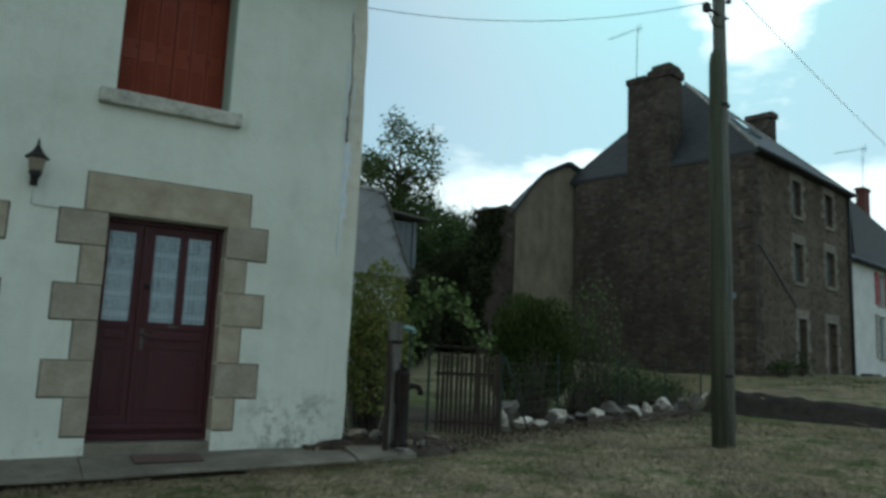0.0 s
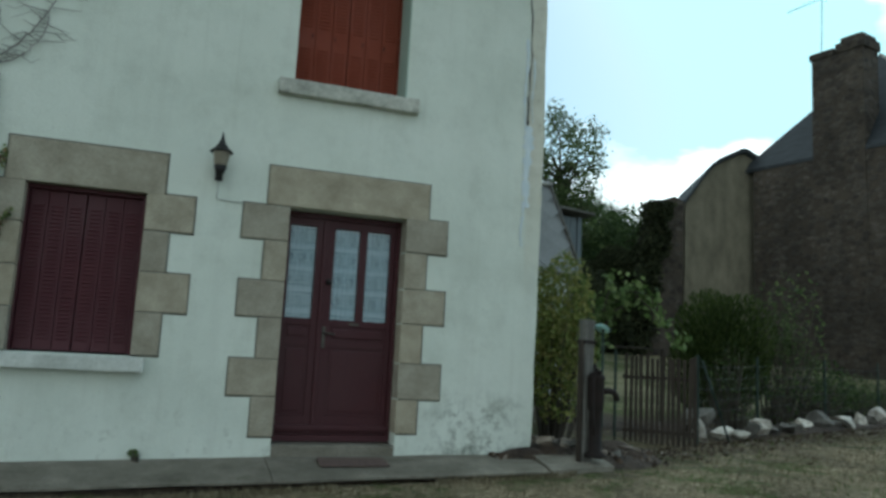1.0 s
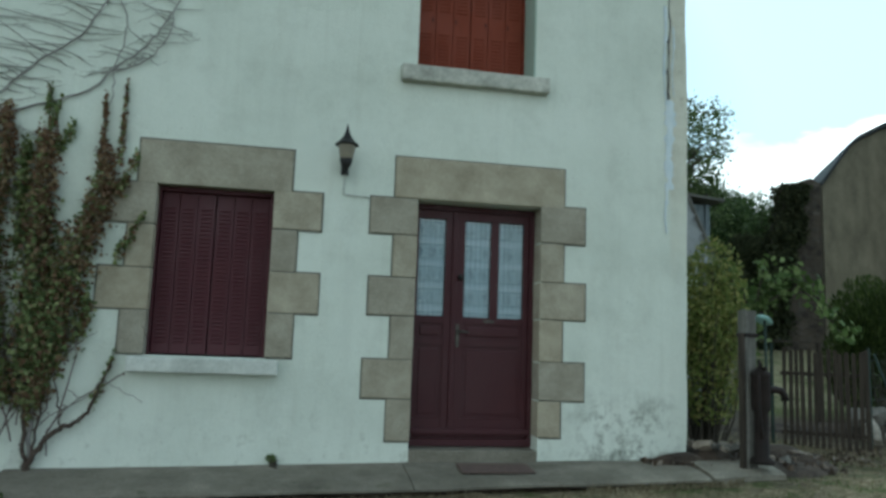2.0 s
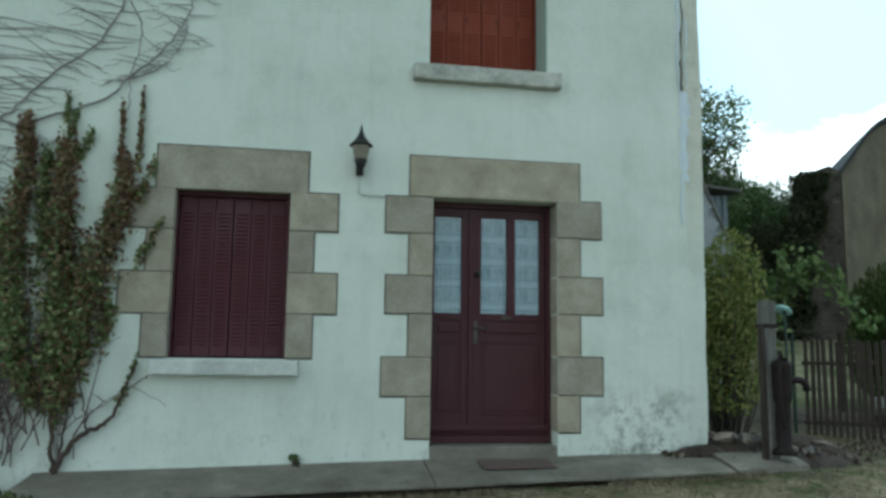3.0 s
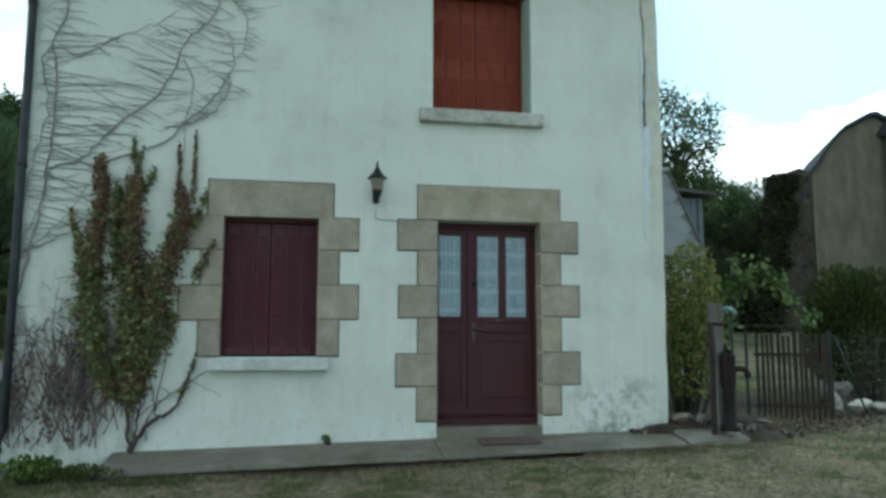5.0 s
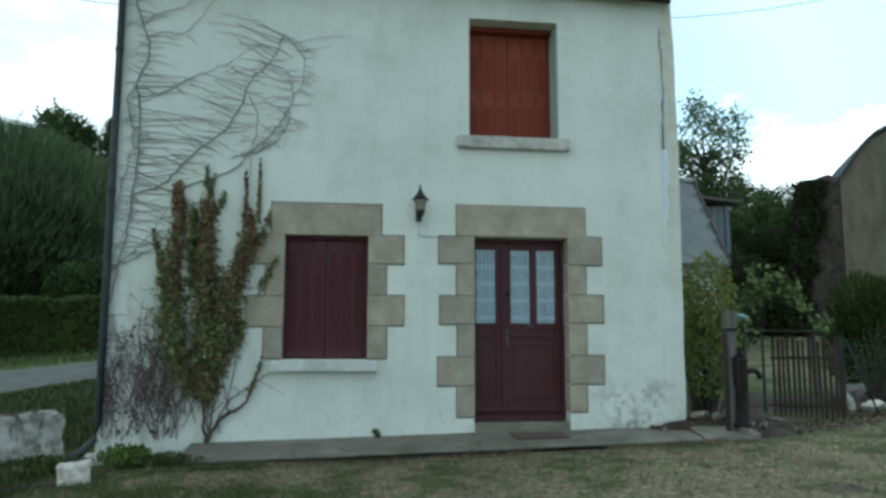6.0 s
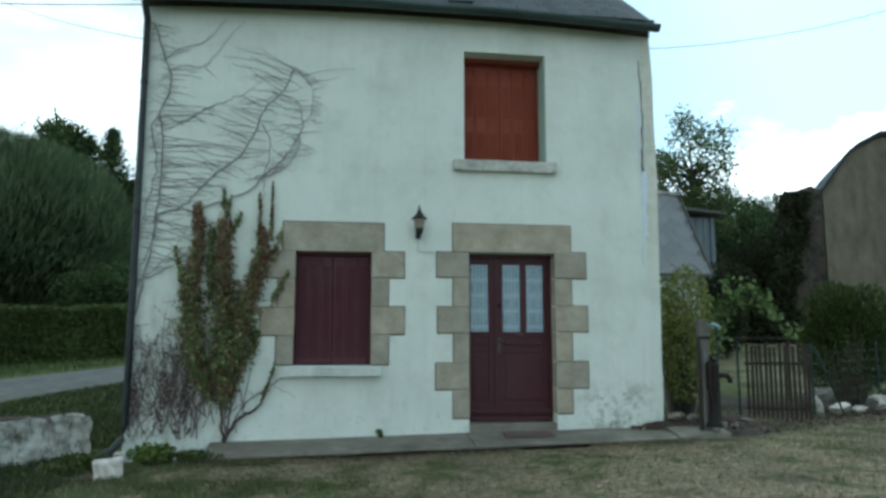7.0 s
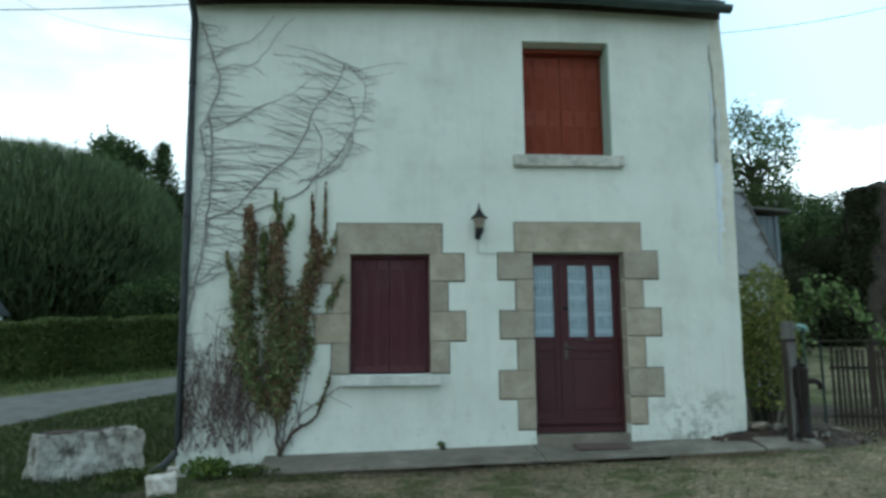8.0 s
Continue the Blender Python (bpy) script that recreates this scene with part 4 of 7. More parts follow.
    for a, b in ((0.055, 0.298), (0.475, 1.020)):
        for z0, z1 in ((1.977, 2.052), (1.055, 1.113), (0.862, 0.913), (0.066, 0.233)):
            part("rail", box(a, b, s0 + 0.0015, s1 - 0.002, z0, z1), BURGUNDY, door)


def threshold_mesh():
    bm = box(0.003, 1.112, -0.016, 0.26, -0.16, -0.008, 0.012)
    for v in bm.verts:
        v.co.z += 0.004 * noise.noise(v.co * 6)
    return bm


build_door()


def leaf_shutter(x0, x1, z0, z1, y, mat, parent, boards, slots=(), label=""):
    """One shutter leaf: upright folded strips between hinge stiles, with small louvre slots."""
    w = (x1 - x0) / boards
    ob = part("shutter", box(x0 + 0.001, x1 - 0.001, y + 0.012, y + 0.024, z0, z1), mat, parent, label)
    for k in range(boards):
        a = x0 + k * w
        part("board", box(a + 0.003, a + w - 0.003, y - 0.008, y + 0.0115, z0, z1, 0.006), mat, ob)
    if slots:
        bag = bmesh.new()
        for k in range(boards):
            cx = x0 + (k + 0.5) * w
            for s0, s1 in slots:
                n = int((s1 - s0) / 0.034)
                for i in range(n):
                    z = s0 + (s1 - s0) * (i + 0.5) / n
                    box_into(bag, cx - w * 0.30, cx + w * 0.30, y - 0.018, y - 0.009, z - 0.009, z + 0.004, 0.0,
                             Matrix.Translation((cx, y, z)) @ Matrix.Rotation(0.5, 4, "X") @ Matrix.Translation((-cx, -y, -z)))
        part("louvre", bag, mat, ob)["kind"] = "stuff"
    return ob


def build_low_window():
    w = part("window", box(-2.146, -1.207, 0.20, 0.24, 0.702, 2.083), DARK_IN, house, "ground-floor window closed by plum folding shutters")
    fr = bmesh.new()
    for a, b, c, d in ((-2.146, -2.118, 0.705, 2.08), (-1.243, -1.207, 0.705, 2.08), (-2.118, -1.243, 2.045, 2.08)):
        box_into(fr, a, b, 0.095, 0.20, c, d, 0.004)
    part("frame", fr, PLUM_METAL, w)
    mid = -1.680
    lab = "plum painted metal folding shutter leaf with small louvres"
    leaf_shutter(-2.116, mid - 0.003, 0.715, 2.042, 0.15, PLUM_METAL, house, 3, ((0.80, 1.93),), lab)
    leaf_shutter(mid + 0.003, -1.245, 0.715, 2.042, 0.15, PLUM_METAL, house, 3, ((0.80, 1.93),), lab)
    sb = box(-2.240, -1.095, -0.125, 0.195, 0.572, 0.690, 0.014)
    bmesh.ops.subdivide_edges(sb, edges=[e for e in sb.edges if e.calc_length() > 0.6], cuts=14)
    for v in sb.verts:
        v.co += Vector((0, 0.006 * noise.noise(v.co * 5), 0.006 * noise.noise(v.co * 7)))
    part("sill", sb, CEMENT, w, "chipped off-white cement window sill")


def build_up_window():
    w = part("window", box(-0.046, 1.036, 0.395, 0.435, 3.252, 4.743), DARK_IN, house, "upper window closed by faded red-brown shutters")
    fr = bmesh.new()
    for a, b, c, d in ((-0.046, -0.016, 3.27, 4.741), (1.004, 1.024, 3.27, 4.741), (-0.016, 1.004, 4.702, 4.741)):
        box_into(fr, a, b, 0.32, 0.393, c, d, 0.004)
    part("frame", fr, RUST_WOOD, w)
    part("head_board", box(-0.046, 1.0235, 0.215, 0.318, 4.692, 4.743, 0.006), RUST_WOOD, w)
    # added lining: colour carries the plaster's green stain and the reveal's shade
    part("reveal", box(1.0255, 1.0375, 0.004, 0.318, 3.268, 4.742), REVEAL, w, "plaster reveal lining, its green stain and shade put into the colour")
    lab = "faded red-brown wooden shutter leaf with louvres"
    leaf_shutter(-0.014, 0.492, 3.285, 4.698, 0.35, RUST_WOOD, house, 3, ((3.40, 3.78), (3.98, 4.42)), lab)
    leaf_shutter(0.496, 1.002, 3.285, 4.698, 0.35, RUST_WOOD, house, 3, ((3.40, 3.78), (3.98, 4.42)), lab)
    for x in (0.13, 0.35, 0.64, 0.86):
        for z in (3.36, 3.90, 4.59):
            part("hinge", box(x - 0.006, x + 0.006, 0.340, 0.349, z - 0.022, z + 0.022, 0.002), RUSTY, w)
    sb = box(-0.192, 1.152, -0.085, 0.348, 3.142, 3.283, 0.014)
    bmesh.ops.subdivide_edges(sb, edges=[e for e in sb.edges if e.calc_length() > 0.6], cuts=16)
    for v in sb.verts:
        v.co += Vector((0, 0.008 * noise.noise(v.co * 5), 0.008 * noise.noise(v.co * 6)))
    part("sill", sb, PALE_SILL, w, "stained grey cement window sill, broken across the middle")


build_low_window()
build_up_window()


def build_house_roof():
    y0, z0 = -0.24, 5.215
    slope = (RIDGE_Z - z0) / (RIDGE_Y - y0)
    v = []
    for x in (X0 - 0.05, X1 - 0.045):
        v += [(x, y0, z0), (x, RIDGE_Y, RIDGE_Z), (x, DEPTH + 0.24, z0), (x, DEPTH + 0.24, z0 - 0.06), (x, RIDGE_Y, RIDGE_Z - 0.08), (x, y0, z0 - 0.06)]
    f = [(5, 4, 3, 2, 1, 0), (6, 7, 8, 9, 10, 11)] + [(k, (k + 1) % 6, 6 + (k + 1) % 6, 6 + k) for k in range(6)]
    roof = part("roof", mesh_from("roof", v, f, DARK_SLATE), DARK_SLATE, house, "old dark slate roof")
    g = bmesh.new()
    n = 10
    L0, L1, r, yc, zc = X0 - 0.10, X1 + 0.01, 0.080, -0.285, 5.158
    prof = [(yc + r * math.cos(a), zc + r * math.sin(a)) for a in [math.pi + math.pi * k / n for k in range(n + 1)]]
    prof += [(yc + (r - 0.008) * math.cos(a), zc + (r - 0.008) * math.sin(a)) for a in [2 * math.pi - math.pi * k / n for k in range(n + 1)]]
    m = len(prof)
    vv = []
    xs = [L0 + (L1 - L0) * k / 24 for k in range(25)]
    for x in xs:
        sag = 0.05 - 0.085 * ((x + 0.75) / 3.25) ** 2 + 0.006 * math.sin(x * 3)
        vv += [(x, y, z + sag) for y, z in prof]
    ff = []
    for s in range(24):
        for k in range(m):
            ff.append((s * m + k, s * m + (k + 1) % m, (s + 1) * m + (k + 1) % m, (s + 1) * m + k))
    ff += [tuple(range(m)), tuple(24 * m + k for k in range(m))]
    part("gutter", mesh_from("gutter", vv, ff, ZINC, True), ZINC, house, "dull green zinc half-round gutter")
    part("eaves_board", box(X0, X1, -0.20, -0.012, 5.235, 5.255), GATE_WOOD, house, "dark timber soffit under the eaves")
    fv, ff = [], []
    for k in range(25):
        x = X0 + (X1 - 0.012 - X0) * k / 24
        sag = 0.05 - 0.085 * ((x + 0.75) / 3.25) ** 2
        fv += [(x, -0.045, 5.125 + sag), (x, -0.045, 5.232), (x, -0.012, 5.232), (x, -0.012, 5.125 + sag)]
    for k in range(24):
        ff += [(4 * k + i, 4 * k + 4 + i, 4 * k + 4 + (i + 1) % 4, 4 * k + (i + 1) % 4) for i in range(4)]
    ff += [(3, 2, 1, 0), (96, 97, 98, 99)]
    part("wall_plate", mesh_from("wall_plate", fv, ff, GATE_WOOD), GATE_WOOD, house, "dark weathered board along the top of the wall")
    # a small roof light low on the slope
    x, s = -0.10, 0.30
    ux = Vector((0, 1, slope)).normalized()
    c = Vector((x, y0 + ux.y * s, z0 + ux.z * s))
    nrm = Vector((0, -slope, 1)).normalized()
    bm = bmesh.new()
    box_into(bm, -0.16, 0.16, -0.10, 0.10, 0.0, 0.07, 0.012, Matrix.Translation(c) @ Matrix(((1, 0, 0), (0, ux.y, nrm.y), (0, ux.z, nrm.z))).to_4x4())
    part("roof_vent", bm, ZINC, house, "small metal roof vent")
    return roof, slope, y0, z0


ROOF, SLOPE, EAVE_Y, EAVE_Z = build_house_roof()


def build_downpipe():
    x = X0 + 0.035
    pts = [(x, -0.285, 5.14), (x, -0.20, 5.02), (x, -0.06, 4.90), (x, -0.055, 4.0), (x, -0.055, 2.0), (x, -0.055, 0.05), (x - 0.02, -0.09, -0.12), (x - 0.12, -0.20, -0.24), (x - 0.22, -0.28, -0.30)]
    p = part("downpipe", tube_mesh("downpipe", pts, 0.040, PIPE, 12), PIPE, house, "dark drainpipe at the corner of the wall")
    for z in (0.9, 2.5, 4.1):
        v, f = lathe([(0.042, -0.02), (0.047, -0.018), (0.047, 0.018), (0.042, 0.02)], 14)
        part("bracket", mesh_from("bracket", [(x + a, -0.055 + b, z + c) for a, b, c in v], f, IRON), IRON, p)


build_downpipe()


def build_corner_repairs():
    """The crack along the corner and the pale filler beneath it."""
    rng = random.Random(4)
    verts, faces = [], []
    z = 4.75
    path = []
    while z > 3.15:
        path.append((2.352 + 0.010 * math.sin(z * 5) + rng.uniform(-0.010, 0.010), z))
        z -= 0.05
    for k, (x, zz) in enumerate(path):
        w = (rng.uniform(0.006, 0.013) if 3.22 < zz < 3.85 else rng.uniform(0.002, 0.007)) if 0.2 < (k % 11) / 11 else 0.002
        verts += [(x - w, -0.011, zz), (x + w, -0.011, zz), (x + w, 0.0, zz), (x - w, 0.0, zz)]
    for k in range(len(path) - 1):
        a = 4 * k
        for i in range(4):
            faces.append((a + i, a + (i + 1) % 4, a + 4 + (i + 1) % 4, a + 4 + i))
    part("crack", mesh_from("crack", verts, faces, CRACK), CRACK, house, "dark vertical crack in the render")
    for (zt, zb, xc, w0) in ((3.22, 2.36, 2.352, 0.058), (4.15, 3.20, 2.312, 0.020), (3.95, 3.25, 2.392, 0.012), (2.42, 1.95, 2.315, 0.014)):
        verts, faces = [], []
        n = 26
        for k in range(n + 1):
            u = k / n
            zz = zt + (zb - zt) * u
            w = w0 * (1 - 0.55 * u) * (0.6 + 0.4 * math.sin(math.pi * min(1, 4 * u + 0.15) / 2)) * (1 + 0.45 * rng.uniform(-1, 1))
            x = xc + 0.01 * math.sin(u * 7)
            verts += [(x - w, -0.007, zz), (x - w * 0.5, -0.013, zz), (x + w * 0.5, -0.013, zz), (x + w, -0.007, zz)]
        for k in range(n):
            a = 4 * k
            faces += [(a + i, a + i + 1, a + 5 + i, a + 4 + i) for i in range(3)]
        part("filler", mesh_from("filler", verts, faces, PATCH, True), PATCH, house, "pale blue-white filler smeared down the wall")


build_corner_repairs()


def build_lantern():
    t = thing("wall_lantern", "black metal wall lantern with frosted glass and pointed cap", "lamp", (-0.64, -0.155, 2.16))
    v, f = lathe([(0.092, 0.335), (0.100, 0.325), (0.060, 0.365), (0.032, 0.405), (0.016, 0.445), (0.005, 0.500), (0.001, 0.515)], 18)
    part("cap", mesh_from("cap", v, f, IRON, True), IRON, t, "pointed black cap")
    v, f = lathe([(0.050, 0.205), (0.056, 0.225), (0.066, 0.28), (0.073, 0.325)], 12)
    part("shade", mesh_from("shade", v, f, FROST), FROST, t, "frosted cream glass")
    v, f = lathe([(0.004, 0.085), (0.014, 0.098), (0.010, 0.115), (0.028, 0.132), (0.044, 0.165), (0.056, 0.205), (0.040, 0.210)], 14)
    part("base", mesh_from("base", v, f, IRON, True), IRON, t)
    part("arm", tube_mesh("arm", [(0, 0, 0.11), (0, 0.02, 0.095), (0, 0.08, 0.095), (0, 0.11, 0.13), (0, 0.135, 0.16)], [0.010, 0.011, 0.011, 0.010, 0.010], IRON), IRON, t)
    part("wall_plate", box(-0.032, 0.032, 0.130, 0.150, 0.10, 0.25, 0.006), IRON, t)
    part("cable", tube_mesh("cable", [(0, 0.145, 0.11), (0.0, 0.148, -0.055), (0.03, 0.148, -0.065), (0.22, 0.148, -0.072)], 0.006, CEMENT, 6), CEMENT, t, "white painted cable")


build_lantern()


# ---------------------------------------------------------------- doorstep, mat
def slab(name, x0, x1, corners_z, y0, y1, thick, label, seed):
    """A concrete slab whose top tilts: z at (x0,back), (x1,back), (x0,front), (x1,front); y0 is its front at both ends."""
    nx, ny = max(2, int((x1 - x0) / 0.18)), 5
    zb0, zb1, zf0, zf1 = corners_z
    verts, faces = [], []
    for lay in (0, 1):
        for j in range(ny + 1):
            for i in range(nx + 1):
                u, w = i / nx, j / ny
                z = (zb0 * (1 - u) + zb1 * u) * (1 - w) + (zf0 * (1 - u) + zf1 * u) * w
                x = x0 + (x1 - x0) * u
                y = y1 + (y0[0] * (1 - u) + y0[1] * u - y1) * w
                k = noise.noise(Vector((x * 2.3, y * 2.3, seed)))
                if j == ny:
                    y += 0.03 * noise.noise(Vector((x * 2.1, 0.5, 2))) + 0.015 * noise.noise(Vector((x * 7.1, 0.5, 5)))
                verts.append((x, y, z + 0.006 * k - lay * thick - (0.012 if lay == 0 and j == ny else 0)))
    m = (nx + 1) * (ny + 1)
    for j in range(ny):
        for i in range(nx):
            a = j * (nx + 1) + i
            b, c, d = a + 1, a + nx + 2, a + nx + 1
            faces += [(a, d, c, b), (a + m, b + m, c + m, d + m)]
    for i in range(nx):
        a = i
        faces.append((a, a + 1, a + 1 + m, a + m))
        a = ny * (nx + 1) + i
        faces.append((a + 1, a, a + m, a + 1 + m))
    for j in range(ny):
        a = j * (nx + 1)
        faces.append((a + nx + 1, a, a + m, a + nx + 1 + m))
        a += nx
        faces.append((a, a + nx + 1, a + nx + 1 + m, a + m))
    ob = new(name, mesh_from(name, verts, faces, CONCRETE))
    return tagged(ob, label, "pavement", kind="structure")


slab("pavement", -3.05, -0.052, (-0.176, -0.112, -0.246, -0.186), (-0.76, -0.675), -0.004, 0.030, "worn grey concrete path along the house wall", 1.0)
slab("pavement", -0.046, 2.445, (-0.108, -0.078, -0.185, -0.148), (-0.69, -0.53), -0.004, 0.030, "worn grey concrete path before the front door", 2.0)
slab("pavement", 2.463, 3.16, (-0.065, -0.060, -0.130, -0.110), (-0.54, -0.46), -0.12, 0.06, "short cracked concrete slab beside the old pump", 3.0)


def build_footing():
    """The dark earth bed on which the path lies, set back under its edge."""
    verts, faces = [], []
    n = 30
    for k in range(n + 1):
        x = -3.08 + 6.05 * k / n
        top = -0.215 + 0.0165 * x - 0.025
        yf = -0.57 + 0.072 * x + 0.03 * noise.noise(Vector((x * 3, 1, 0)))
        for y, z in ((yf, -0.55), (yf, top), (-0.02, top + 0.05), (-0.02, -0.55)):
            verts.append((x, y, z))
    for k in range(n):
        a = 4 * k
        faces += [(a + i, a + 4 + i, a + 4 + (i + 1) % 4, a + (i + 1) % 4) for i in range(4)]
    faces += [(3, 2, 1, 0), (4 * n, 4 * n + 1, 4 * n + 2, 4 * n + 3)]
    tagged(new("footing", mesh_from("footing", verts, faces, SOIL)), "dark earth and stones under the path", "footing", kind="structure")


build_footing()


def build_mat():
    bm = box(0.38, 0.98, -0.39, -0.13, 0.0, 0.012, 0.005)
    for v in bm.verts:
        v.co.z += -0.092 - 0.075 * (-v.co.y) / 0.70
    tagged(new("doormat", mesh_of("doormat", bm, MAT_FIBRE)), "thin brown coir doormat lying on the concrete", "doormat")


build_mat()


# ---------------------------------------------------------------- climbing plant on the wall
def build_creeper():
    t = thing("creeper", "climbing creeper with browning leaves on the white house wall", "climbing plant", (-2.88, -0.05, -0.20))
    ox, oy, oz = -2.88, -0.05, -0.20
    rng = np.random.default_rng(11)
    stems, woody = Bag(), Bag()

    def path(pts, r0, r1, y=-0.02, wig=0.015):
        """A stem through points (x, z) on the wall, smoothed and slightly crooked."""
        bag = woody if y == -0.05 else stems
        fine = []
        P = [Vector((a, b)) for a, b in pts]
        for k in range(len(P) - 1):
            p0, p1, p2, p3 = P[max(k - 1, 0)], P[k], P[k + 1], P[min(k + 2, len(P) - 1)]
            for s in range(5):
                u = s / 5
                q = 0.5 * ((2 * p1) + (p2 - p0) * u + (2 * p0 - 5 * p1 + 4 * p2 - p3) * u * u + (3 * p1 - p0 - 3 * p2 + p3) * u ** 3)
                fine.append(q)
        fine.append(P[-1])
        n = len(fine)
        pts3 = [Vector((q.x + rng.normal() * wig * 0.5 - ox, y - oy - 0.4 * abs(rng.normal()) * wig, q.y + rng.normal() * wig * 0.5 - oz)) for q in fine]
        bag.tube(pts3, [0.72 * (r0 + (r1 - r0) * k / (n - 1)) for k in range(n)], 6, False)
        return pts3

    trunk = path([(-2.88, -0.2), (-2.90, 0.3), (-3.0, 1.1), (-3.2, 2.0), (-3.34, 2.40), (-3.34, 2.57)], 0.024, 0.012, -0.03)
    left = path([(-3.93, 4.88), (-3.85, 4.70), (-3.73, 4.34), (-3.68, 4.16), (-3.70, 3.98), (-3.79, 3.72), (-3.75, 3.51), (-3.74, 2.94), (-3.77, 2.49), (-3.81, 2.11), (-3.88, 1.70), (-3.95, 1.30)], 0.011, 0.013)
    left2 = path([(-3.79, 3.72), (-3.88, 3.57), (-3.84, 3.33), (-3.80, 3.19), (-3.82, 2.94), (-3.90, 2.60), (-3.95, 2.20)], 0.010, 0.006)
    diag = path([(-3.77, 2.48), (-3.47, 2.60), (-3.25, 2.85), (-3.11, 3.00), (-2.83, 3.24), (-2.67, 3.52), (-2.56, 3.83), (-2.40, 4.01), (-2.27, 4.20), (-2.20, 4.39)], 0.014, 0.008)
    loop = path([(-3.34, 2.55), (-2.91, 2.70), (-2.68, 2.83), (-2.53, 3.00), (-2.31, 3.21), (-2.20, 3.39), (-2.10, 3.58), (-2.09, 3.73), (-2.14, 3.91), (-2.26, 4.00)], 0.013, 0.005)
    twin = path([(-2.53, 2.98), (-2.38, 3.04), (-2.23, 3.17), (-2.14, 3.36), (-2.11, 3.58)], 0.009, 0.005)
    outer = path([(-2.20, 4.39), (-2.04, 4.21), (-1.97, 4.07), (-1.99, 3.84), (-2.06, 3.69)], 0.006, 0.004)
    cross = path([(-2.58, 3.65), (-2.48, 3.45), (-2.48, 3.24), (-2.53, 2.98), (-2.54, 2.77), (-2.57, 2.52)], 0.008, 0.005)
    for pts in (((-3.73, 4.42), (-3.61, 4.55), (-3.33, 4.66), (-3.18, 4.80), (-3.06, 4.98)), ((-3.70, 4.27), (-3.52, 4.33), (-3.31, 4.35), (-3.15, 4.52), (-2.98, 4.78), (-2.82, 4.96)),
                ((-3.74, 3.71), (-3.46, 3.72), (-3.22, 3.82), (-2.96, 3.94), (-2.75, 4.06), (-2.65, 4.16))):
        path(pts, 0.008, 0.004)
    for pts in (((-3.29, 4.33), (-3.15, 4.22)), ((-2.77, 3.97), (-2.61, 3.85)), ((-3.22, 3.75), (-2.94, 3.67), (-2.70, 3.60)), ((-2.20, 4.39), (-2.42, 4.47), (-2.67, 4.55), (-2.94, 4.62)),
                ((-2.20, 4.33), (-2.56, 4.43), (-2.80, 4.47), (-3.06, 4.49)), ((-2.34, 4.23), (-2.62, 4.33), (-2.97, 4.40)), ((-2.13, 4.30), (-1.78, 4.38), (-1.45, 4.42)), ((-2.06, 4.21), (-1.85, 4.24), (-1.63, 4.30)),
                ((-2.43, 0.5), (-2.25, 0.42), (-2.10, 0.33))):
        path(pts, 0.006, 0.0025)
    fan = path([(-3.97, 1.58), (-3.92, 1.68), (-3.72, 1.79), (-3.57, 1.86), (-3.45, 1.99), (-3.31, 2.11)], 0.010, 0.006)
    for pts, r in (([(-3.95, 1.66), (-3.80, 1.79), (-3.62, 1.98), (-3.52, 2.12), (-3.40, 2.34)], 0.007), ([(-4.01, 1.69), (-3.91, 1.88), (-3.79, 2.21), (-3.75, 2.47)], 0.007), ([(-3.96, 0.07), (-3.77, 0.20), (-3.59, 0.33), (-3.45, 0.55)], 0.006), ([(-3.98, -0.03), (-3.81, 0.18), (-3.62, 0.24), (-3.41, 0.13), (-3.24, 0.19)], 0.009)):
        path(pts, r, 0.004)

    def comb(pts, length, gap, side, lean, low=-9.0):
        """Side shoots at even gaps along a bare stem, wavering as they reach out."""
        run, nxt = 0.0, gap * rng.random()
        for a, b in zip(pts, pts[1:]):
            seg = (b - a).length
            while nxt < run + seg:
                p = a.lerp(b, (nxt - run) / seg)
                nxt += gap * rng.uniform(0.5, 1.5)
                if p.z + oz < low:
                    continue
                ln = length * rng.uniform(0.3, 1.25)
                slope, pts3 = lean + rng.normal() * 0.14, [p.copy()]
                for j in range(5):
                    slope += rng.normal() * 0.13
                    p = p + Vector((side, 0, slope)).normalized() * (ln / 5)
                    p.x = max(X0 + 0.03 - ox, p.x)
                    p.y = -0.012 - oy - 0.006 * rng.random()
                    pts3.append(p.copy())
                stems.tube(pts3, [0.0045, 0.0042, 0.0037, 0.0031, 0.0025, 0.0015], 4, False)
                if rng.random() < 0.35:
                    q = pts3[3]
                    stems.tube([q, q + Vector((side * 0.07, 0, -0.05)), q + Vector((side * 0.15, 0, -0.06 + 0.03 * rng.normal()))], [0.003, 0.0025, 0.0015], 4, False)
            run += seg

    comb(left, 0.30, 0.075, 1, 0.10, 3.85)
    comb([p for p in left if p.z + oz < 3.9], 0.70, 0.055, 1, -0.08, 1.9)
    comb(left, 0.16, 0.07, -1, 0.1, 1.6)
    comb(left2, 0.25, 0.07, 1, -0.05)
    comb(diag, 0.50, 0.070, -1, 0.32, 2.55)
    comb(diag, 0.26, 0.10, 1, -0.12, 2.6)
    comb(loop, 0.26, 0.065, -1, 0.30, 2.9)
    comb(loop, 0.28, 0.12, 1, 0.05, 3.0)
    comb(twin, 0.14, 0.06, -1, 0.35)
    comb(outer, 0.14, 0.08, 1, 0.05)
    comb(fan, 0.24, 0.09, -1, 0.25)
    low = path([(-2.89, -0.17), (-2.79, 0.03), (-2.68, 0.12), (-2.55, 0.19), (-2.48, 0.29), (-2.40, 0.50), (-2.35, 0.66)], 0.034, 0.010, -0.05)
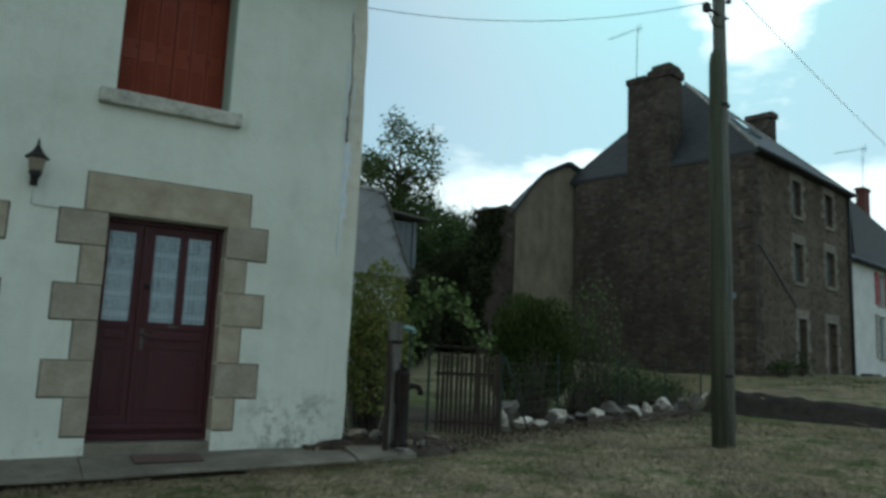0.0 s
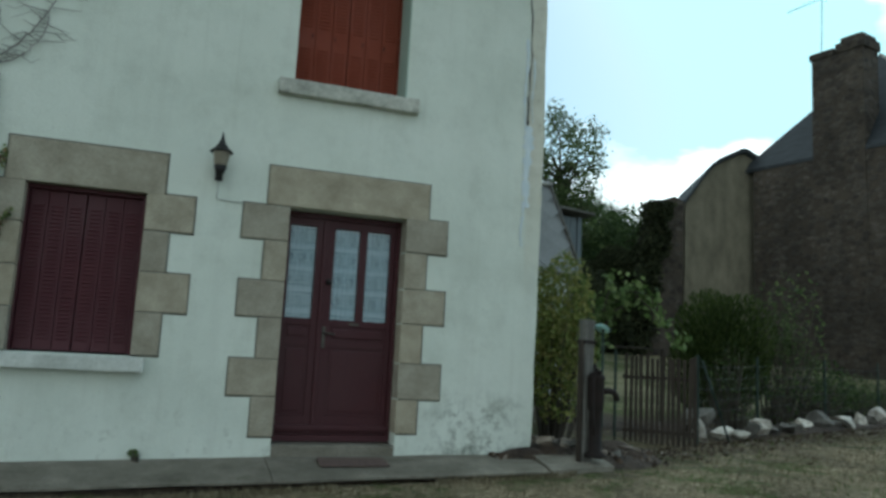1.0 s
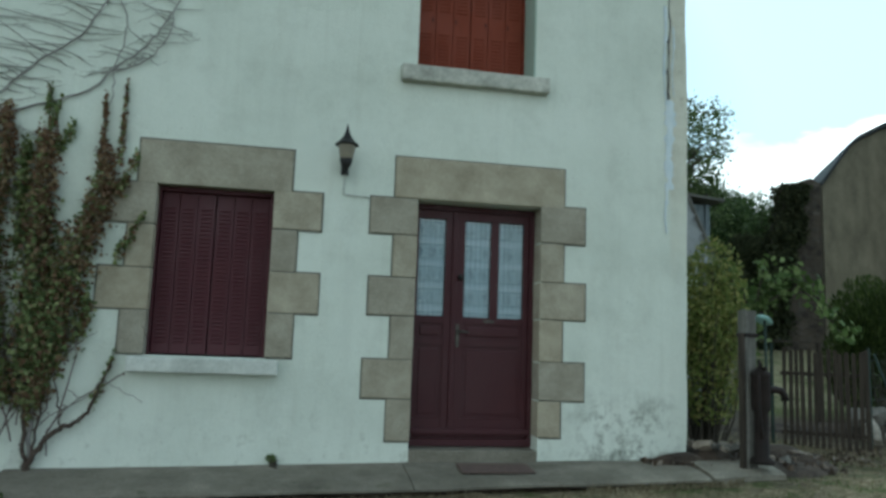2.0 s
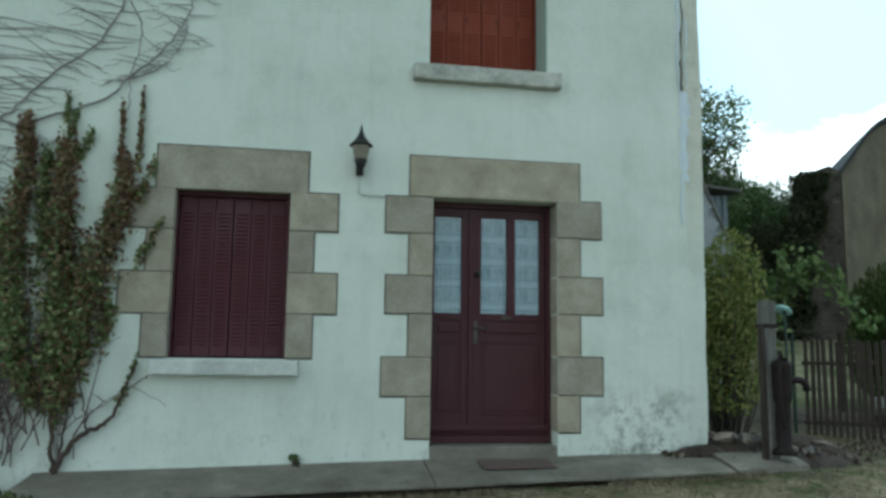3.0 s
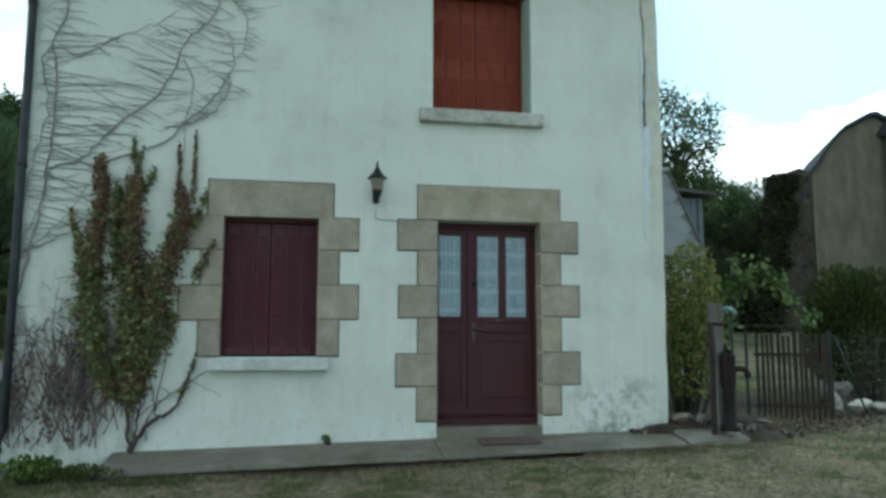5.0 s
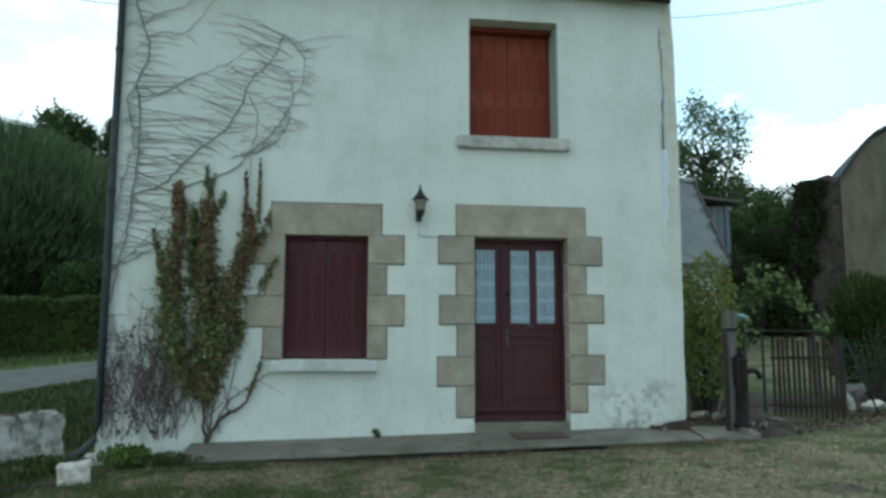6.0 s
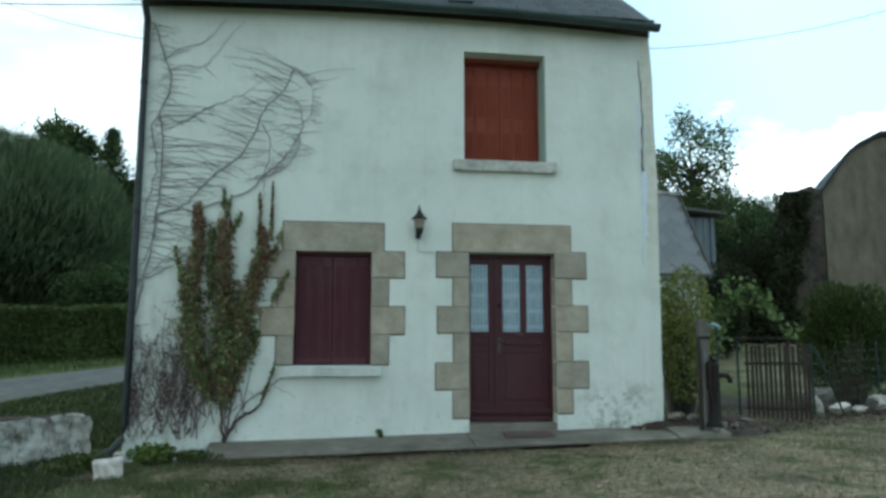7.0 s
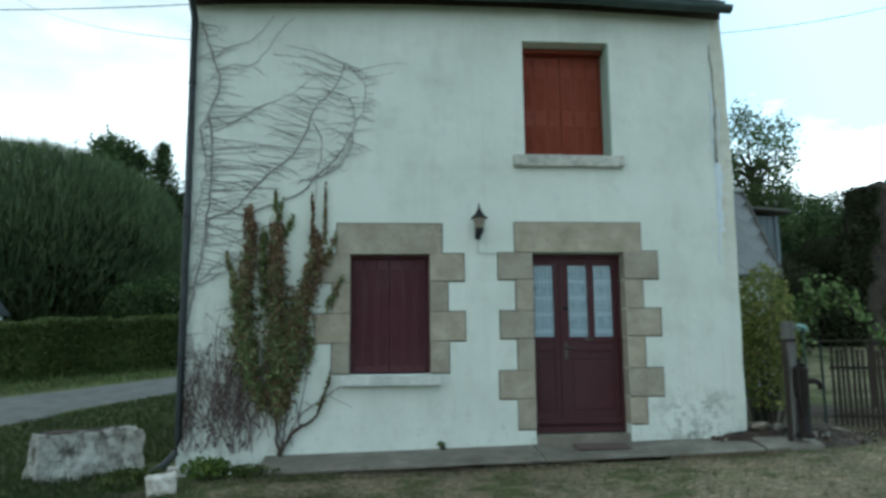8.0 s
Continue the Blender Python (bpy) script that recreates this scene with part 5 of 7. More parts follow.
    path([(-2.90, -0.15), (-2.93, 0.1), (-2.95, 0.4), (-2.97, 0.8)], 0.024, 0.016, -0.05)
    path([(-2.87, -0.15), (-2.84, 0.1), (-2.82, 0.4)], 0.016, 0.010, -0.05)
    path([(-2.68, 0.12), (-2.70, 0.30), (-2.76, 0.55)], 0.012, 0.006, -0.05)
    part("woody_stem", woody.mesh("woody_stem", WOODY), WOODY, t, "thick dark woody stems at the foot")
    part("bare_stem", stems.mesh("bare_stem", VINE_STEM), VINE_STEM, t, "bare grey-brown stems")["kind"] = "stuff"
    # a thicket of dead twigs at the foot of the wall, a few dry leaves still on them
    twigs, dry = Bag(), []
    for k0 in range(95):
        x, z = (rng.uniform(-3.98, -2.75) if k0 % 2 else rng.choice([-3.86, -3.62, -3.44, -3.30]) + 0.07 * rng.normal()), rng.uniform(-0.15, 0.45)
        p = Vector((x - ox, -0.025 - oy - 0.05 * rng.random(), z - oz))
        d = Vector((rng.normal() * 0.3, 0, 1)).normalized()
        pts3 = []
        for k in range(8):
            pts3.append(p.copy())
            d = (d + Vector((rng.normal() * 0.34, 0, rng.normal() * 0.2 + 0.16))).normalized()
            p = p + d * rng.uniform(0.06, 0.19)
            p.x = max(X0 + 0.03 - ox, p.x)
            if k > 1 and rng.random() < 0.5:
                e = p + Vector((rng.normal() * 0.09, -0.01, rng.uniform(-0.02, 0.12)))
                e.x = max(X0 + 0.03 - ox, e.x)
                twigs.tube([p, p.lerp(e, 0.5) + Vector((0, 0, 0.012)), e], [0.0040, 0.0032, 0.0018], 4, False)
                if rng.random() < 0.22:
                    dry.append(tuple(e))
        twigs.tube(pts3, [0.0066, 0.0062, 0.0056, 0.0048, 0.0042, 0.0034, 0.0028, 0.0018], 4, False)
    for cx, cz, n in ((-3.42, 0.75, 40), (-3.40, 1.0, 26), (-3.55, 0.45, 34), (-3.32, 0.35, 34), (-3.62, 0.15, 26), (-3.85, 0.5, 18)):
        for _ in range(n):
            dry.append((cx + rng.normal() * 0.045 - ox, -0.03 - oy - 0.05 * rng.random(), cz + rng.normal() * 0.13 - oz))
    for _ in range(90):
        dry.append((rng.uniform(-3.98, -3.25) - ox, -0.03 - oy - 0.03 * rng.random(), abs(rng.normal()) * 0.42 - 0.1 - oz))
    part("dead_twig", twigs.mesh("dead_twig", TWIG), TWIG, t, "thicket of thin reddish dead twigs")["kind"] = "stuff"
    part("foliage", leaf_mesh("foliage", dry, 0.040, LEAF_DEAD, 0.6, 7, 0.2, (0, -0.3, -0.5), (0, -0.8, 0.5)), LEAF_DEAD, t, "scattered dry brown leaves")

    # leafy lobes: spine points (x, z, half width, share of brown leaves)
    lobes = (
        ((-3.30, 2.60, 0.07, 0.95), (-3.27, 2.35, 0.10, 0.9), (-3.26, 2.07, 0.11, 0.8), (-3.33, 1.60, 0.17, 0.45), (-3.30, 1.13, 0.20, 0.25), (-3.22, 0.7, 0.18, 0.3), (-3.08, 0.34, 0.09, 0.5)),
        ((-2.98, 2.42, 0.10, 0.9), (-2.97, 2.0, 0.14, 0.85), (-2.95, 1.6, 0.16, 0.6), (-2.94, 1.13, 0.20, 0.3), (-2.93, 0.6, 0.20, 0.3), (-2.90, 0.25, 0.07, 0.6)),
        ((-2.55, 2.32, 0.07, 0.95), (-2.51, 2.05, 0.13, 0.9), (-2.60, 1.72, 0.16, 0.75), (-2.70, 1.40, 0.20, 0.6), (-2.78, 1.0, 0.22, 0.45), (-2.82, 0.6, 0.19, 0.4), (-2.86, 0.35, 0.08, 0.5)),
        ((-3.54, 2.06, 0.03, 0.2), (-3.46, 1.85, 0.05, 0.3), (-3.40, 1.55, 0.08, 0.2)),
        ((-3.12, 2.35, 0.05, 0.1), (-3.12, 1.9, 0.07, 0.15), (-3.10, 1.5, 0.06, 0.2)),
        ((-2.58, 2.78, 0.014, 0.9), (-2.565, 2.5, 0.025, 0.9), (-2.56, 2.32, 0.04, 0.9)),
        ((-2.425, 2.88, 0.012, 0.8), (-2.42, 2.55, 0.022, 0.7), (-2.43, 2.25, 0.04, 0.6)),
        ((-3.00, 2.78, 0.02, 0.1), (-2.99, 2.55, 0.04, 0.3)), ((-2.92, 2.66, 0.02, 0.1), (-2.97, 2.45, 0.04, 0.3)), ((-2.78, 2.52, 0.02, 0.0), (-2.86, 2.36, 0.03, 0.1), (-2.93, 2.28, 0.04, 0.4)),
        ((-2.30, 2.28, 0.015, 0.3), (-2.36, 2.12, 0.03, 0.5), (-2.44, 1.95, 0.05, 0.6)), ((-2.20, 1.82, 0.012, 0.2), (-2.30, 1.64, 0.025, 0.4), (-2.40, 1.46, 0.04, 0.5)),
        ((-2.60, 1.15, 0.05, 0.3), (-2.57, 1.0, 0.07, 0.3), (-2.62, 0.8, 0.06, 0.3)), ((-2.345, 0.70, 0.007, 0.1), (-2.40, 0.50, 0.010, 0.2), (-2.48, 0.29, 0.012, 0.4)),
    )
    green, brown = [], []
    for lobe in lobes:
        for (x0, z0, w0, b0), (x1, z1, w1, b1) in zip(lobe, lobe[1:]):
            area = math.hypot(x1 - x0, z1 - z0) * (w0 + w1)
            n = int(area * 5600) + 14
            u = rng.uniform(0, 1, n)
            w = (w0 + (w1 - w0) * u) * (0.80 + 0.30 * np.sin(u * 17 + x0 * 40))
            s = np.clip(rng.uniform(-1, 1, n) * 0.72 + rng.normal(size=n) * 0.20, -1.4, 1.4)
            x = x0 + (x1 - x0) * u + s * w
            z = z0 + (z1 - z0) * u + rng.normal(size=n) * 0.04
            d = 0.012 + np.abs(rng.normal(size=n)) * (0.02 + w * 0.60) * np.clip(1.2 - np.abs(s), 0.15, 1)
            is_b = rng.uniform(0, 1, n) < (b0 + (b1 - b0) * u) * (1.0 + 0.25 * np.clip(s, -1, 1))
            for k in range(n):
                (brown if is_b[k] else green).append((x[k] - ox, -0.01 - d[k] - oy, z[k] - oz))
    part("foliage", leaf_mesh("foliage", green, 0.039, LEAF_GREEN, 0.8, 5, 0.2, (0, -0.4, -0.5), (0, -0.8, 0.55)), LEAF_GREEN, t, "small green leaves")
    part("foliage", leaf_mesh("foliage", brown, 0.037, LEAF_RED, 0.8, 6, 0.2, (0, -0.4, -0.5), (0, -0.8, 0.55)), LEAF_RED, t, "small leaves turning red-brown")


build_creeper()


# ---------------------------------------------------------------- stones and rough blocks
def rock_mesh(name, size, mat, seed, cuts=9):
    """A broken field stone: a ball cut by planes and roughened."""
    rng = random.Random(seed)
    bm = bmesh.new()
    bmesh.ops.create_icosphere(bm, subdivisions=3, radius=0.55)
    planes = []
    for _ in range(cuts):
        n = Vector((rng.gauss(0, 1), rng.gauss(0, 1), rng.gauss(0, 0.9))).normalized()
        planes.append((n, rng.uniform(0.16, 0.36)))
    for v in bm.verts:
        for n, d in planes:
            k = v.co.dot(n) - d
            if k > 0:
                v.co -= n * k
        v.co += v.co.normalized() * 0.03 * noise.noise(v.co * 5 + Vector((seed, 0, 0)))
        v.co = Vector((v.co.x * size[0], v.co.y * size[1], v.co.z * size[2]))
    return mesh_of(name, bm, mat)


def rock(at, size, mat, seed, label, group="", sink=0.25, rz=0):
    ob = new("rock", rock_mesh("rock", size, mat, seed))
    gz = ground_z(at[0], at[1])
    ob.matrix_world = pose(at[0], at[1], gz + size[2] * (0.5 - sink) + (at[2] if len(at) > 2 else 0), 0, 0, rz)
    return tagged(ob, label, "rock", group)


def build_rock_border():
    """The row of stones that edges the garden."""
    g = "stones edging the garden"
    pale, dark = "pale broken quartz stone edging the garden bed", "dark field stone edging the garden bed"
    rows = (
        (5.56, 1.29, 0.18, 0.30, 1), (5.95, 1.44, 0.38, 0.18, 1), (6.47, 1.64, 0.26, 0.14, 1), (6.75, 1.72, 0.26, 0.18, 0), (7.02, 1.85, 0.36, 0.22, 1), (7.30, 1.93, 0.26, 0.16, 0),
        (7.61, 2.08, 0.32, 0.22, 0), (7.95, 2.22, 0.24, 0.16, 0), (8.25, 2.33, 0.30, 0.18, 1), (8.81, 2.54, 0.38, 0.28, 0), (9.20, 2.70, 0.26, 0.18, 0), (9.56, 2.83, 0.42, 0.26, 1),
        (10.19, 3.07, 0.32, 0.34, 1), (10.65, 3.24, 0.30, 0.20, 0), (11.16, 3.45, 0.44, 0.38, 1), (11.60, 3.60, 0.30, 0.22, 0), (11.98, 3.76, 0.38, 0.34, 0), (12.45, 3.92, 0.36, 0.26, 0),
        (12.95, 4.14, 0.58, 0.50, 0), (13.58, 4.38, 0.36, 0.46, 1), (14.1, 4.6, 0.36, 0.26, 0),
    )
    for k, (x, y, w, h, p) in enumerate(rows):
        f = 1.35 if x < 9.9 else 1.0
        rock((x, y, 0.05), (w * f, w * f * 0.75, h * f), ROCK_PALE if p else ROCK_DARK, 20 + k, pale if p else dark, g, 0.28, 37 * k)
    rock((5.95, 1.95), (0.85, 0.4, 0.62), ROCK_DARK, 61, "flat grey stone lying inside the garden fence", "", 0.2, 12)
    rng = random.Random(8)
    for k in range(26):
        x, y = rng.uniform(2.55, 3.55), rng.uniform(-0.16, 0.50)
        s = rng.uniform(0.07, 0.16)
        rock((x, y, 0.21 - 0.13 * min(1.0, max(0.0, (x - 2.8) / 0.6))), (s * 1.3, s, s * 0.8), (ROCK_DARK, ROCK_BROWN, ROCK_BROWN)[k % 3], 80 + k, "small loose stone on the soil beside the house", "stones by the house corner", 0.25, 50 * k)
    rock((3.62, 0.02, 0.12), (0.30, 0.15, 0.13), ROCK_BROWN, 99, "pale brown stone lying on the earth beside the pump", "", 0.3, -8)


def build_soil():
    """Bare earth at the foot of the garden shrubs."""
    for k, (cx, cy, rx, ry, turn, top) in enumerate(((3.50, 0.14, 0.46, 0.34, 0.0, 0.21), (2.40, -0.08, 0.42, 0.12, 0.0, 0.20), (3.25, 0.40, 1.05, 0.85, 0.0, 0.17), (4.0, 0.80, 0.50, 0.26, -10.0, 0.06), (5.7, 2.35, 1.5, 0.32, 6.0, 0.10), (9.8, 3.12, 4.6, 0.46, 21.0, 0.10), (-4.42, 0.35, 0.30, 0.55, 0.0, 0.03), (-4.35, -1.15, 0.75, 0.22, 12.0, 0.025), (2.78, 0.10, 0.34, 0.30, 0.0, 0.25))):
        ct, st = math.cos(radians(turn)), math.sin(radians(turn))
        n, m = 40, 6
        verts, faces = [(cx, cy, ground_z(cx, cy) + top)], []
        for r in range(1, m + 1):
            for s in range(n):
                a = 2 * math.pi * s / n
                q = r / m * (1 + 0.14 * noise.noise(Vector((math.cos(a) * 2, math.sin(a) * 2, k))))
                u, w = rx * q * math.cos(a), ry * q * math.sin(a)
                x, y = cx + u * ct - w * st, cy + u * st + w * ct
                h = top * (1 - (r / m) ** 2) + 0.035 * noise.noise(Vector((x * 4, y * 4, k)))
                verts.append((x, y, ground_z(x, y) + (h if r < m else -0.05)))
        faces += [(0, 1 + s, 1 + (s + 1) % n) for s in range(n)]
        for r in range(m - 1):
            for s in range(n):
                a, b = 1 + r * n + s, 1 + r * n + (s + 1) % n
                faces.append((a, a + n, b + n, b))
        tagged(new("soil_bed", mesh_from("soil_bed", verts, faces, SOIL, True)), "dark bare soil bed with litter", "soil", kind="structure")


build_soil()


def build_litter():
    """Crumbs of stone, bark and dead leaves on the earth by the house corner."""
    rng = np.random.default_rng(55)
    bag = Bag()
    for _ in range(260):
        x, y = rng.uniform(2.53, 4.0), rng.uniform(-0.28, 0.8)
        z = ground_z(x, y) + 0.17 * max(0.0, 1 - ((x - 3.25) / 1.05) ** 2 - ((y - 0.40) / 0.85) ** 2)
        c = Vector((x, y, z + 0.012))
        r = rng.uniform(0.014, 0.05)
        a = rng.uniform(0, 6.28)
        vs = [c + Vector((r * math.cos(a + k * 1.57) * rng.uniform(0.6, 1.2), r * math.sin(a + k * 1.57) * rng.uniform(0.6, 1.2), -0.02)) for k in range(4)]
        vs.append(c + Vector((rng.normal() * r * 0.3, rng.normal() * r * 0.3, r * rng.uniform(0.3, 1.0))))
        bag.add((vs, [(0, 1, 4), (1, 2, 4), (2, 3, 4), (3, 0, 4)]))
    tagged(new("litter", bag.mesh("litter", LITTER, False)), "stone crumbs, bark and dead leaves on the soil", "litter", kind="stuff")


def build_yard_litter():
    """Dead leaves and bits of bark on the trodden earth along the edging stones and at the corner."""
    rng = np.random.default_rng(57)
    pts = []
    for _ in range(1500):
        x = rng.uniform(4.1, 12.0)
        y = -0.88 + 0.385 * x - abs(rng.normal()) * 0.42
        pts.append((x, y, ground_z(x, y) + 0.012))
    for _ in range(240):
        x, y = rng.uniform(2.05, 2.9), -0.03 - abs(rng.normal()) * 0.07
        pts.append((x, y, -0.062 + 0.12 * y))
    tagged(new("leaf_litter", leaf_mesh("leaf_litter", pts, 0.055, LITTER, 0.6, 58)), "dead brown leaves on the trodden earth", "litter", kind="stuff")


build_litter()
build_yard_litter()
build_rock_border()
# white squared stone and the rough whitewashed block by the left corner
def build_left_blocks():
    bm = box(-0.135, 0.135, -0.12, 0.12, 0.0, 0.205, 0.03)
    bmesh.ops.subdivide_edges(bm, edges=bm.edges[:], cuts=3, use_grid_fill=True)
    for v in bm.verts:
        v.co += Vector((1, 0.6, 1)) * (0.020 * noise.noise(v.co * 7) + 0.012 * noise.noise(v.co * 17))
    ob = new("stone_block", mesh_of("stone_block", bm, ROCK_PALE))
    ob.matrix_world = pose(-3.85, -1.10, ground_z(-3.85, -1.10) - 0.03, 2, -3, 16)
    tagged(ob, "squared white stone lying in the grass", "stone")
    t = thing("rubble_plinth", "low whitewashed rubble wall stub with earth and moss on top", "wall stub", (-5.20, 0.68, ground_z(-5.20, 0.68) - 0.10), 32)

    def rough(sx, sy, z0, z1, batter, amp, cuts, seed):
        bm = bmesh.new()
        bmesh.ops.create_cube(bm, size=1.0)
        bmesh.ops.subdivide_edges(bm, edges=bm.edges[:], cuts=cuts, use_grid_fill=True)
        for v in bm.verts:
            x, y, z = v.co.x * sx, v.co.y * sy, z0 + (v.co.z + 0.5) * (z1 - z0)
            y += batter * (z1 - z) * (-1 if v.co.y < 0 else 1)
            x += batter * 0.5 * (z1 - z) * (-1 if v.co.x < 0 else 1)
            p = Vector((x, y, z))
            q = p + Vector((seed, 0, 0))
            k = amp * (noise.noise(q * 2.6) + 0.6 * noise.noise(q * 7) + 0.35 * noise.noise(q * 15))
            v.co = p + Vector((k, k, 0.5 * k))
        return bm

    part("core", rough(1.10, 0.52, 0.0, 0.60, 0.16, 0.055, 26, 0.0), BLOCK, t, "whitewashed rubble core")
    part("cap", rough(0.96, 0.40, 0.555, 0.606, 0.3, 0.060, 14, 3.0), SOIL, t, "earth and moss on top")
    rock((-3.98, -0.22), (0.26, 0.2, 0.17), ROCK_PALE, 140, "small pale stone at the corner of the house", "", 0.25, 20)


build_left_blocks()


# ---------------------------------------------------------------- old post, pump, gate and fence
def build_post():
    z0 = ground_z(2.84, -0.44) - 0.15
    t = thing("gate_post", "weathered grey split-timber gate post with a dark iron band", "post", (2.925, -0.30, z0), 6)
    bm = box(-0.058, 0.058, -0.055, 0.055, 0.0, 1.26 - z0, 0.012)
    bmesh.ops.subdivide_edges(bm, edges=[e for e in bm.edges if e.calc_length() > 0.5], cuts=12)
    for v in bm.verts:
        v.co += Vector((0.014 * noise.noise(v.co * 2.2), 0.014 * noise.noise(v.co * 2.2 + Vector((5, 0, 0))), 0.02 * noise.noise(v.co * 9) if v.co.z > 1.2 else 0))
    part("shaft", bm, OLD_WOOD, t)
    part("band", box(-0.068, 0.068, -0.065, 0.065, 1.02 - z0, 1.055 - z0, 0.004), RUSTY, t, "dark rusted iron band")
    part("batten", box(-0.098, -0.060, -0.05, 0.0, 0.05, 1.05 - z0, 0.006), GATE_WOOD, t, "dark batten nailed along the post")


def build_pump():
    z0 = ground_z(2.99, -0.60)
    t = thing("hand_pump", "rusty red-brown cast-iron hand water pump", "pump", (2.985, -0.40, -0.045))
    v, f = lathe([(0.10, 0.0), (0.10, 0.03), (0.062, 0.06), (0.056, 0.42), (0.072, 0.45), (0.078, 0.50), (0.078, 0.72), (0.086, 0.735), (0.080, 0.765), (0.040, 0.80), (0.016, 0.815)], 20)
    part("column", mesh_from("column", v, f, RUSTY, True), RUSTY, t)
    part("spout", tube_mesh("spout", [(0.05, 0, 0.61), (0.13, 0, 0.625), (0.195, 0, 0.615), (0.225, 0, 0.575), (0.228, 0, 0.53)], [0.034, 0.032, 0.031, 0.030, 0.032], RUSTY, 12), RUSTY, t)
    part("handle", tube_mesh("handle", [(-0.01, -0.02, 0.82), (-0.06, -0.07, 0.86), (-0.10, -0.12, 0.72), (-0.115, -0.15, 0.42), (-0.11, -0.17, 0.22)], [0.016, 0.016, 0.014, 0.013, 0.016], RUSTY, 8), RUSTY, t)
    part("pivot", tube_mesh("pivot", [(0.0, 0.03, 0.80), (0.0, -0.05, 0.80), (0.0, -0.08, 0.80)], 0.018, RUSTY, 8), RUSTY, t)


def build_stake():
    z0 = ground_z(3.13, -0.26)
    t = thing("garden_stake", "thin garden stake capped with a flat pale turquoise plastic lid", "stake", (3.13, -0.26, z0 - 0.1))
    part("rod", tube_mesh("rod", [(0, 0, 0), (0.01, 0, 0.7), (0.0, 0.0, 1.29 - z0)], 0.012, GREEN_STEEL, 8), GREEN_STEEL, t)
    v, f = lathe([(0.086, 0.0), (0.090, 0.004), (0.078, 0.018), (0.04, 0.030), (0.005, 0.033)], 16)
    m = pose(-0.01, 0, 1.275 - z0, -18, 24, 10)
    part("cup", mesh_from("cup", [m @ Vector((p[0], p[1] * 0.7, p[2])) for p in v], f, TEAL, True), TEAL, t, "flat pale turquoise plastic lid")


GATE_A, GATE_B = Vector((4.50, 1.50)), Vector((5.24, 1.00))


def build_gate():
    """A leaf of upright wooden pales between two steel posts."""
    d = (GATE_B - GATE_A)
    ln = d.length
    rz = math.degrees(math.atan2(d.y, d.x))
    z0 = ground_z(4.9, 1.2) - 0.05
    t = thing("garden_gate", "old garden gate of upright dark brown wooden pales", "gate", (GATE_A.x, GATE_A.y, z0), rz)
    rng = random.Random(3)
    n = 14
    for k in range(n):
        x = 0.05 + (ln - 0.06) * k / (n - 1)
        w = rng.uniform(0.018, 0.025)
        h = 1.15 - 0.05 * k / n + rng.uniform(-0.03, 0.03)
        bm = box(x - w, x + w, -0.012, 0.012, 0.03 + rng.uniform(0, 0.02), h, 0.005, Matrix.Rotation(rng.uniform(-0.012, 0.012), 4, "Y"))
        part("pale", bm, GATE_WOOD, t)
    for z in (0.20, 0.86):
        part("rail", box(0.01, ln, 0.014, 0.036, z - 0.022, z + 0.022, 0.005), GATE_WOOD, t)


def build_fence():
    posts = ((4.42, 1.53), (5.40, 1.18), (7.4, 2.35), (9.6, 3.2), (11.8, 4.05), (14.0, 4.95))
    for k, (x, y) in enumerate(posts):
        z0 = ground_z(x, y)
        bm = box(-0.015, 0.015, -0.016, -0.010, -0.25, 1.12, 0.0)
        box_into(bm, -0.003, 0.003, -0.010, 0.018, -0.25, 1.12)
        ob = new("fence_post", mesh_of("fence_post", bm, GREEN_STEEL))
        ob.matrix_world = pose(x, y, z0, 0, 0, 10)
        tagged(ob, "green painted steel fence post", "fence post", "posts of the garden fence")
    z0 = ground_z(5.6, 1.12)
    tagged(new("fence_brace", tube_mesh("fence_brace", [(5.41, 1.10, z0 + 1.05), (5.86, 1.14, z0 + 0.05)], 0.014, GREEN_STEEL, 8)), "slanting green steel fence brace", "fence post")
    bag = Bag()
    line = posts[1:]
    for (xa, ya), (xb, yb) in zip(line, line[1:]):
        za, zb = ground_z(xa, ya), ground_z(xb, yb)
        for h in (0.12, 0.26, 0.40, 0.54, 0.68, 0.82, 0.98):
            pts = [(xa + (xb - xa) * s / 6, ya + (yb - ya) * s / 6, za + (zb - za) * s / 6 + h - 0.02 * math.sin(math.pi * s / 6)) for s in range(7)]
            bag.tube(pts, 0.0022, 4, False)
        n = int(math.hypot(xb - xa, yb - ya) / 0.14)
        for k in range(1, n):
            u = k / n
            x, y, z = xa + (xb - xa) * u, ya + (yb - ya) * u, za + (zb - za) * u
            bag.tube([(x, y, z + 0.1), (x + 0.01, y, z + 0.97)], 0.0016, 4, False)
    tagged(new("fence_wire", bag.mesh("fence_wire", WIRE)), "thin galvanised mesh wire stretched between the fence posts", "wire fence", kind="stuff")
    za = ground_z(3.0, 1.6)
    tagged(new("bed_rail", mesh_of("bed_rail", box(3.8, 6.5, 3.31, 3.335, za + 1.21, za + 1.232, 0.004), GATE_WOOD)), "dark timber rail across the garden behind the gate", "rail")
    for x in (3.85, 6.45):
        tagged(new("rail_post", mesh_of("rail_post", box(x - 0.025, x + 0.025, 3.342, 3.40, za - 0.4, za + 1.225, 0.008), GATE_WOOD)), "dark timber post carrying the garden rail", "post", "posts of the garden rail")


build_post()
build_pump()
build_stake()
build_gate()
build_fence()


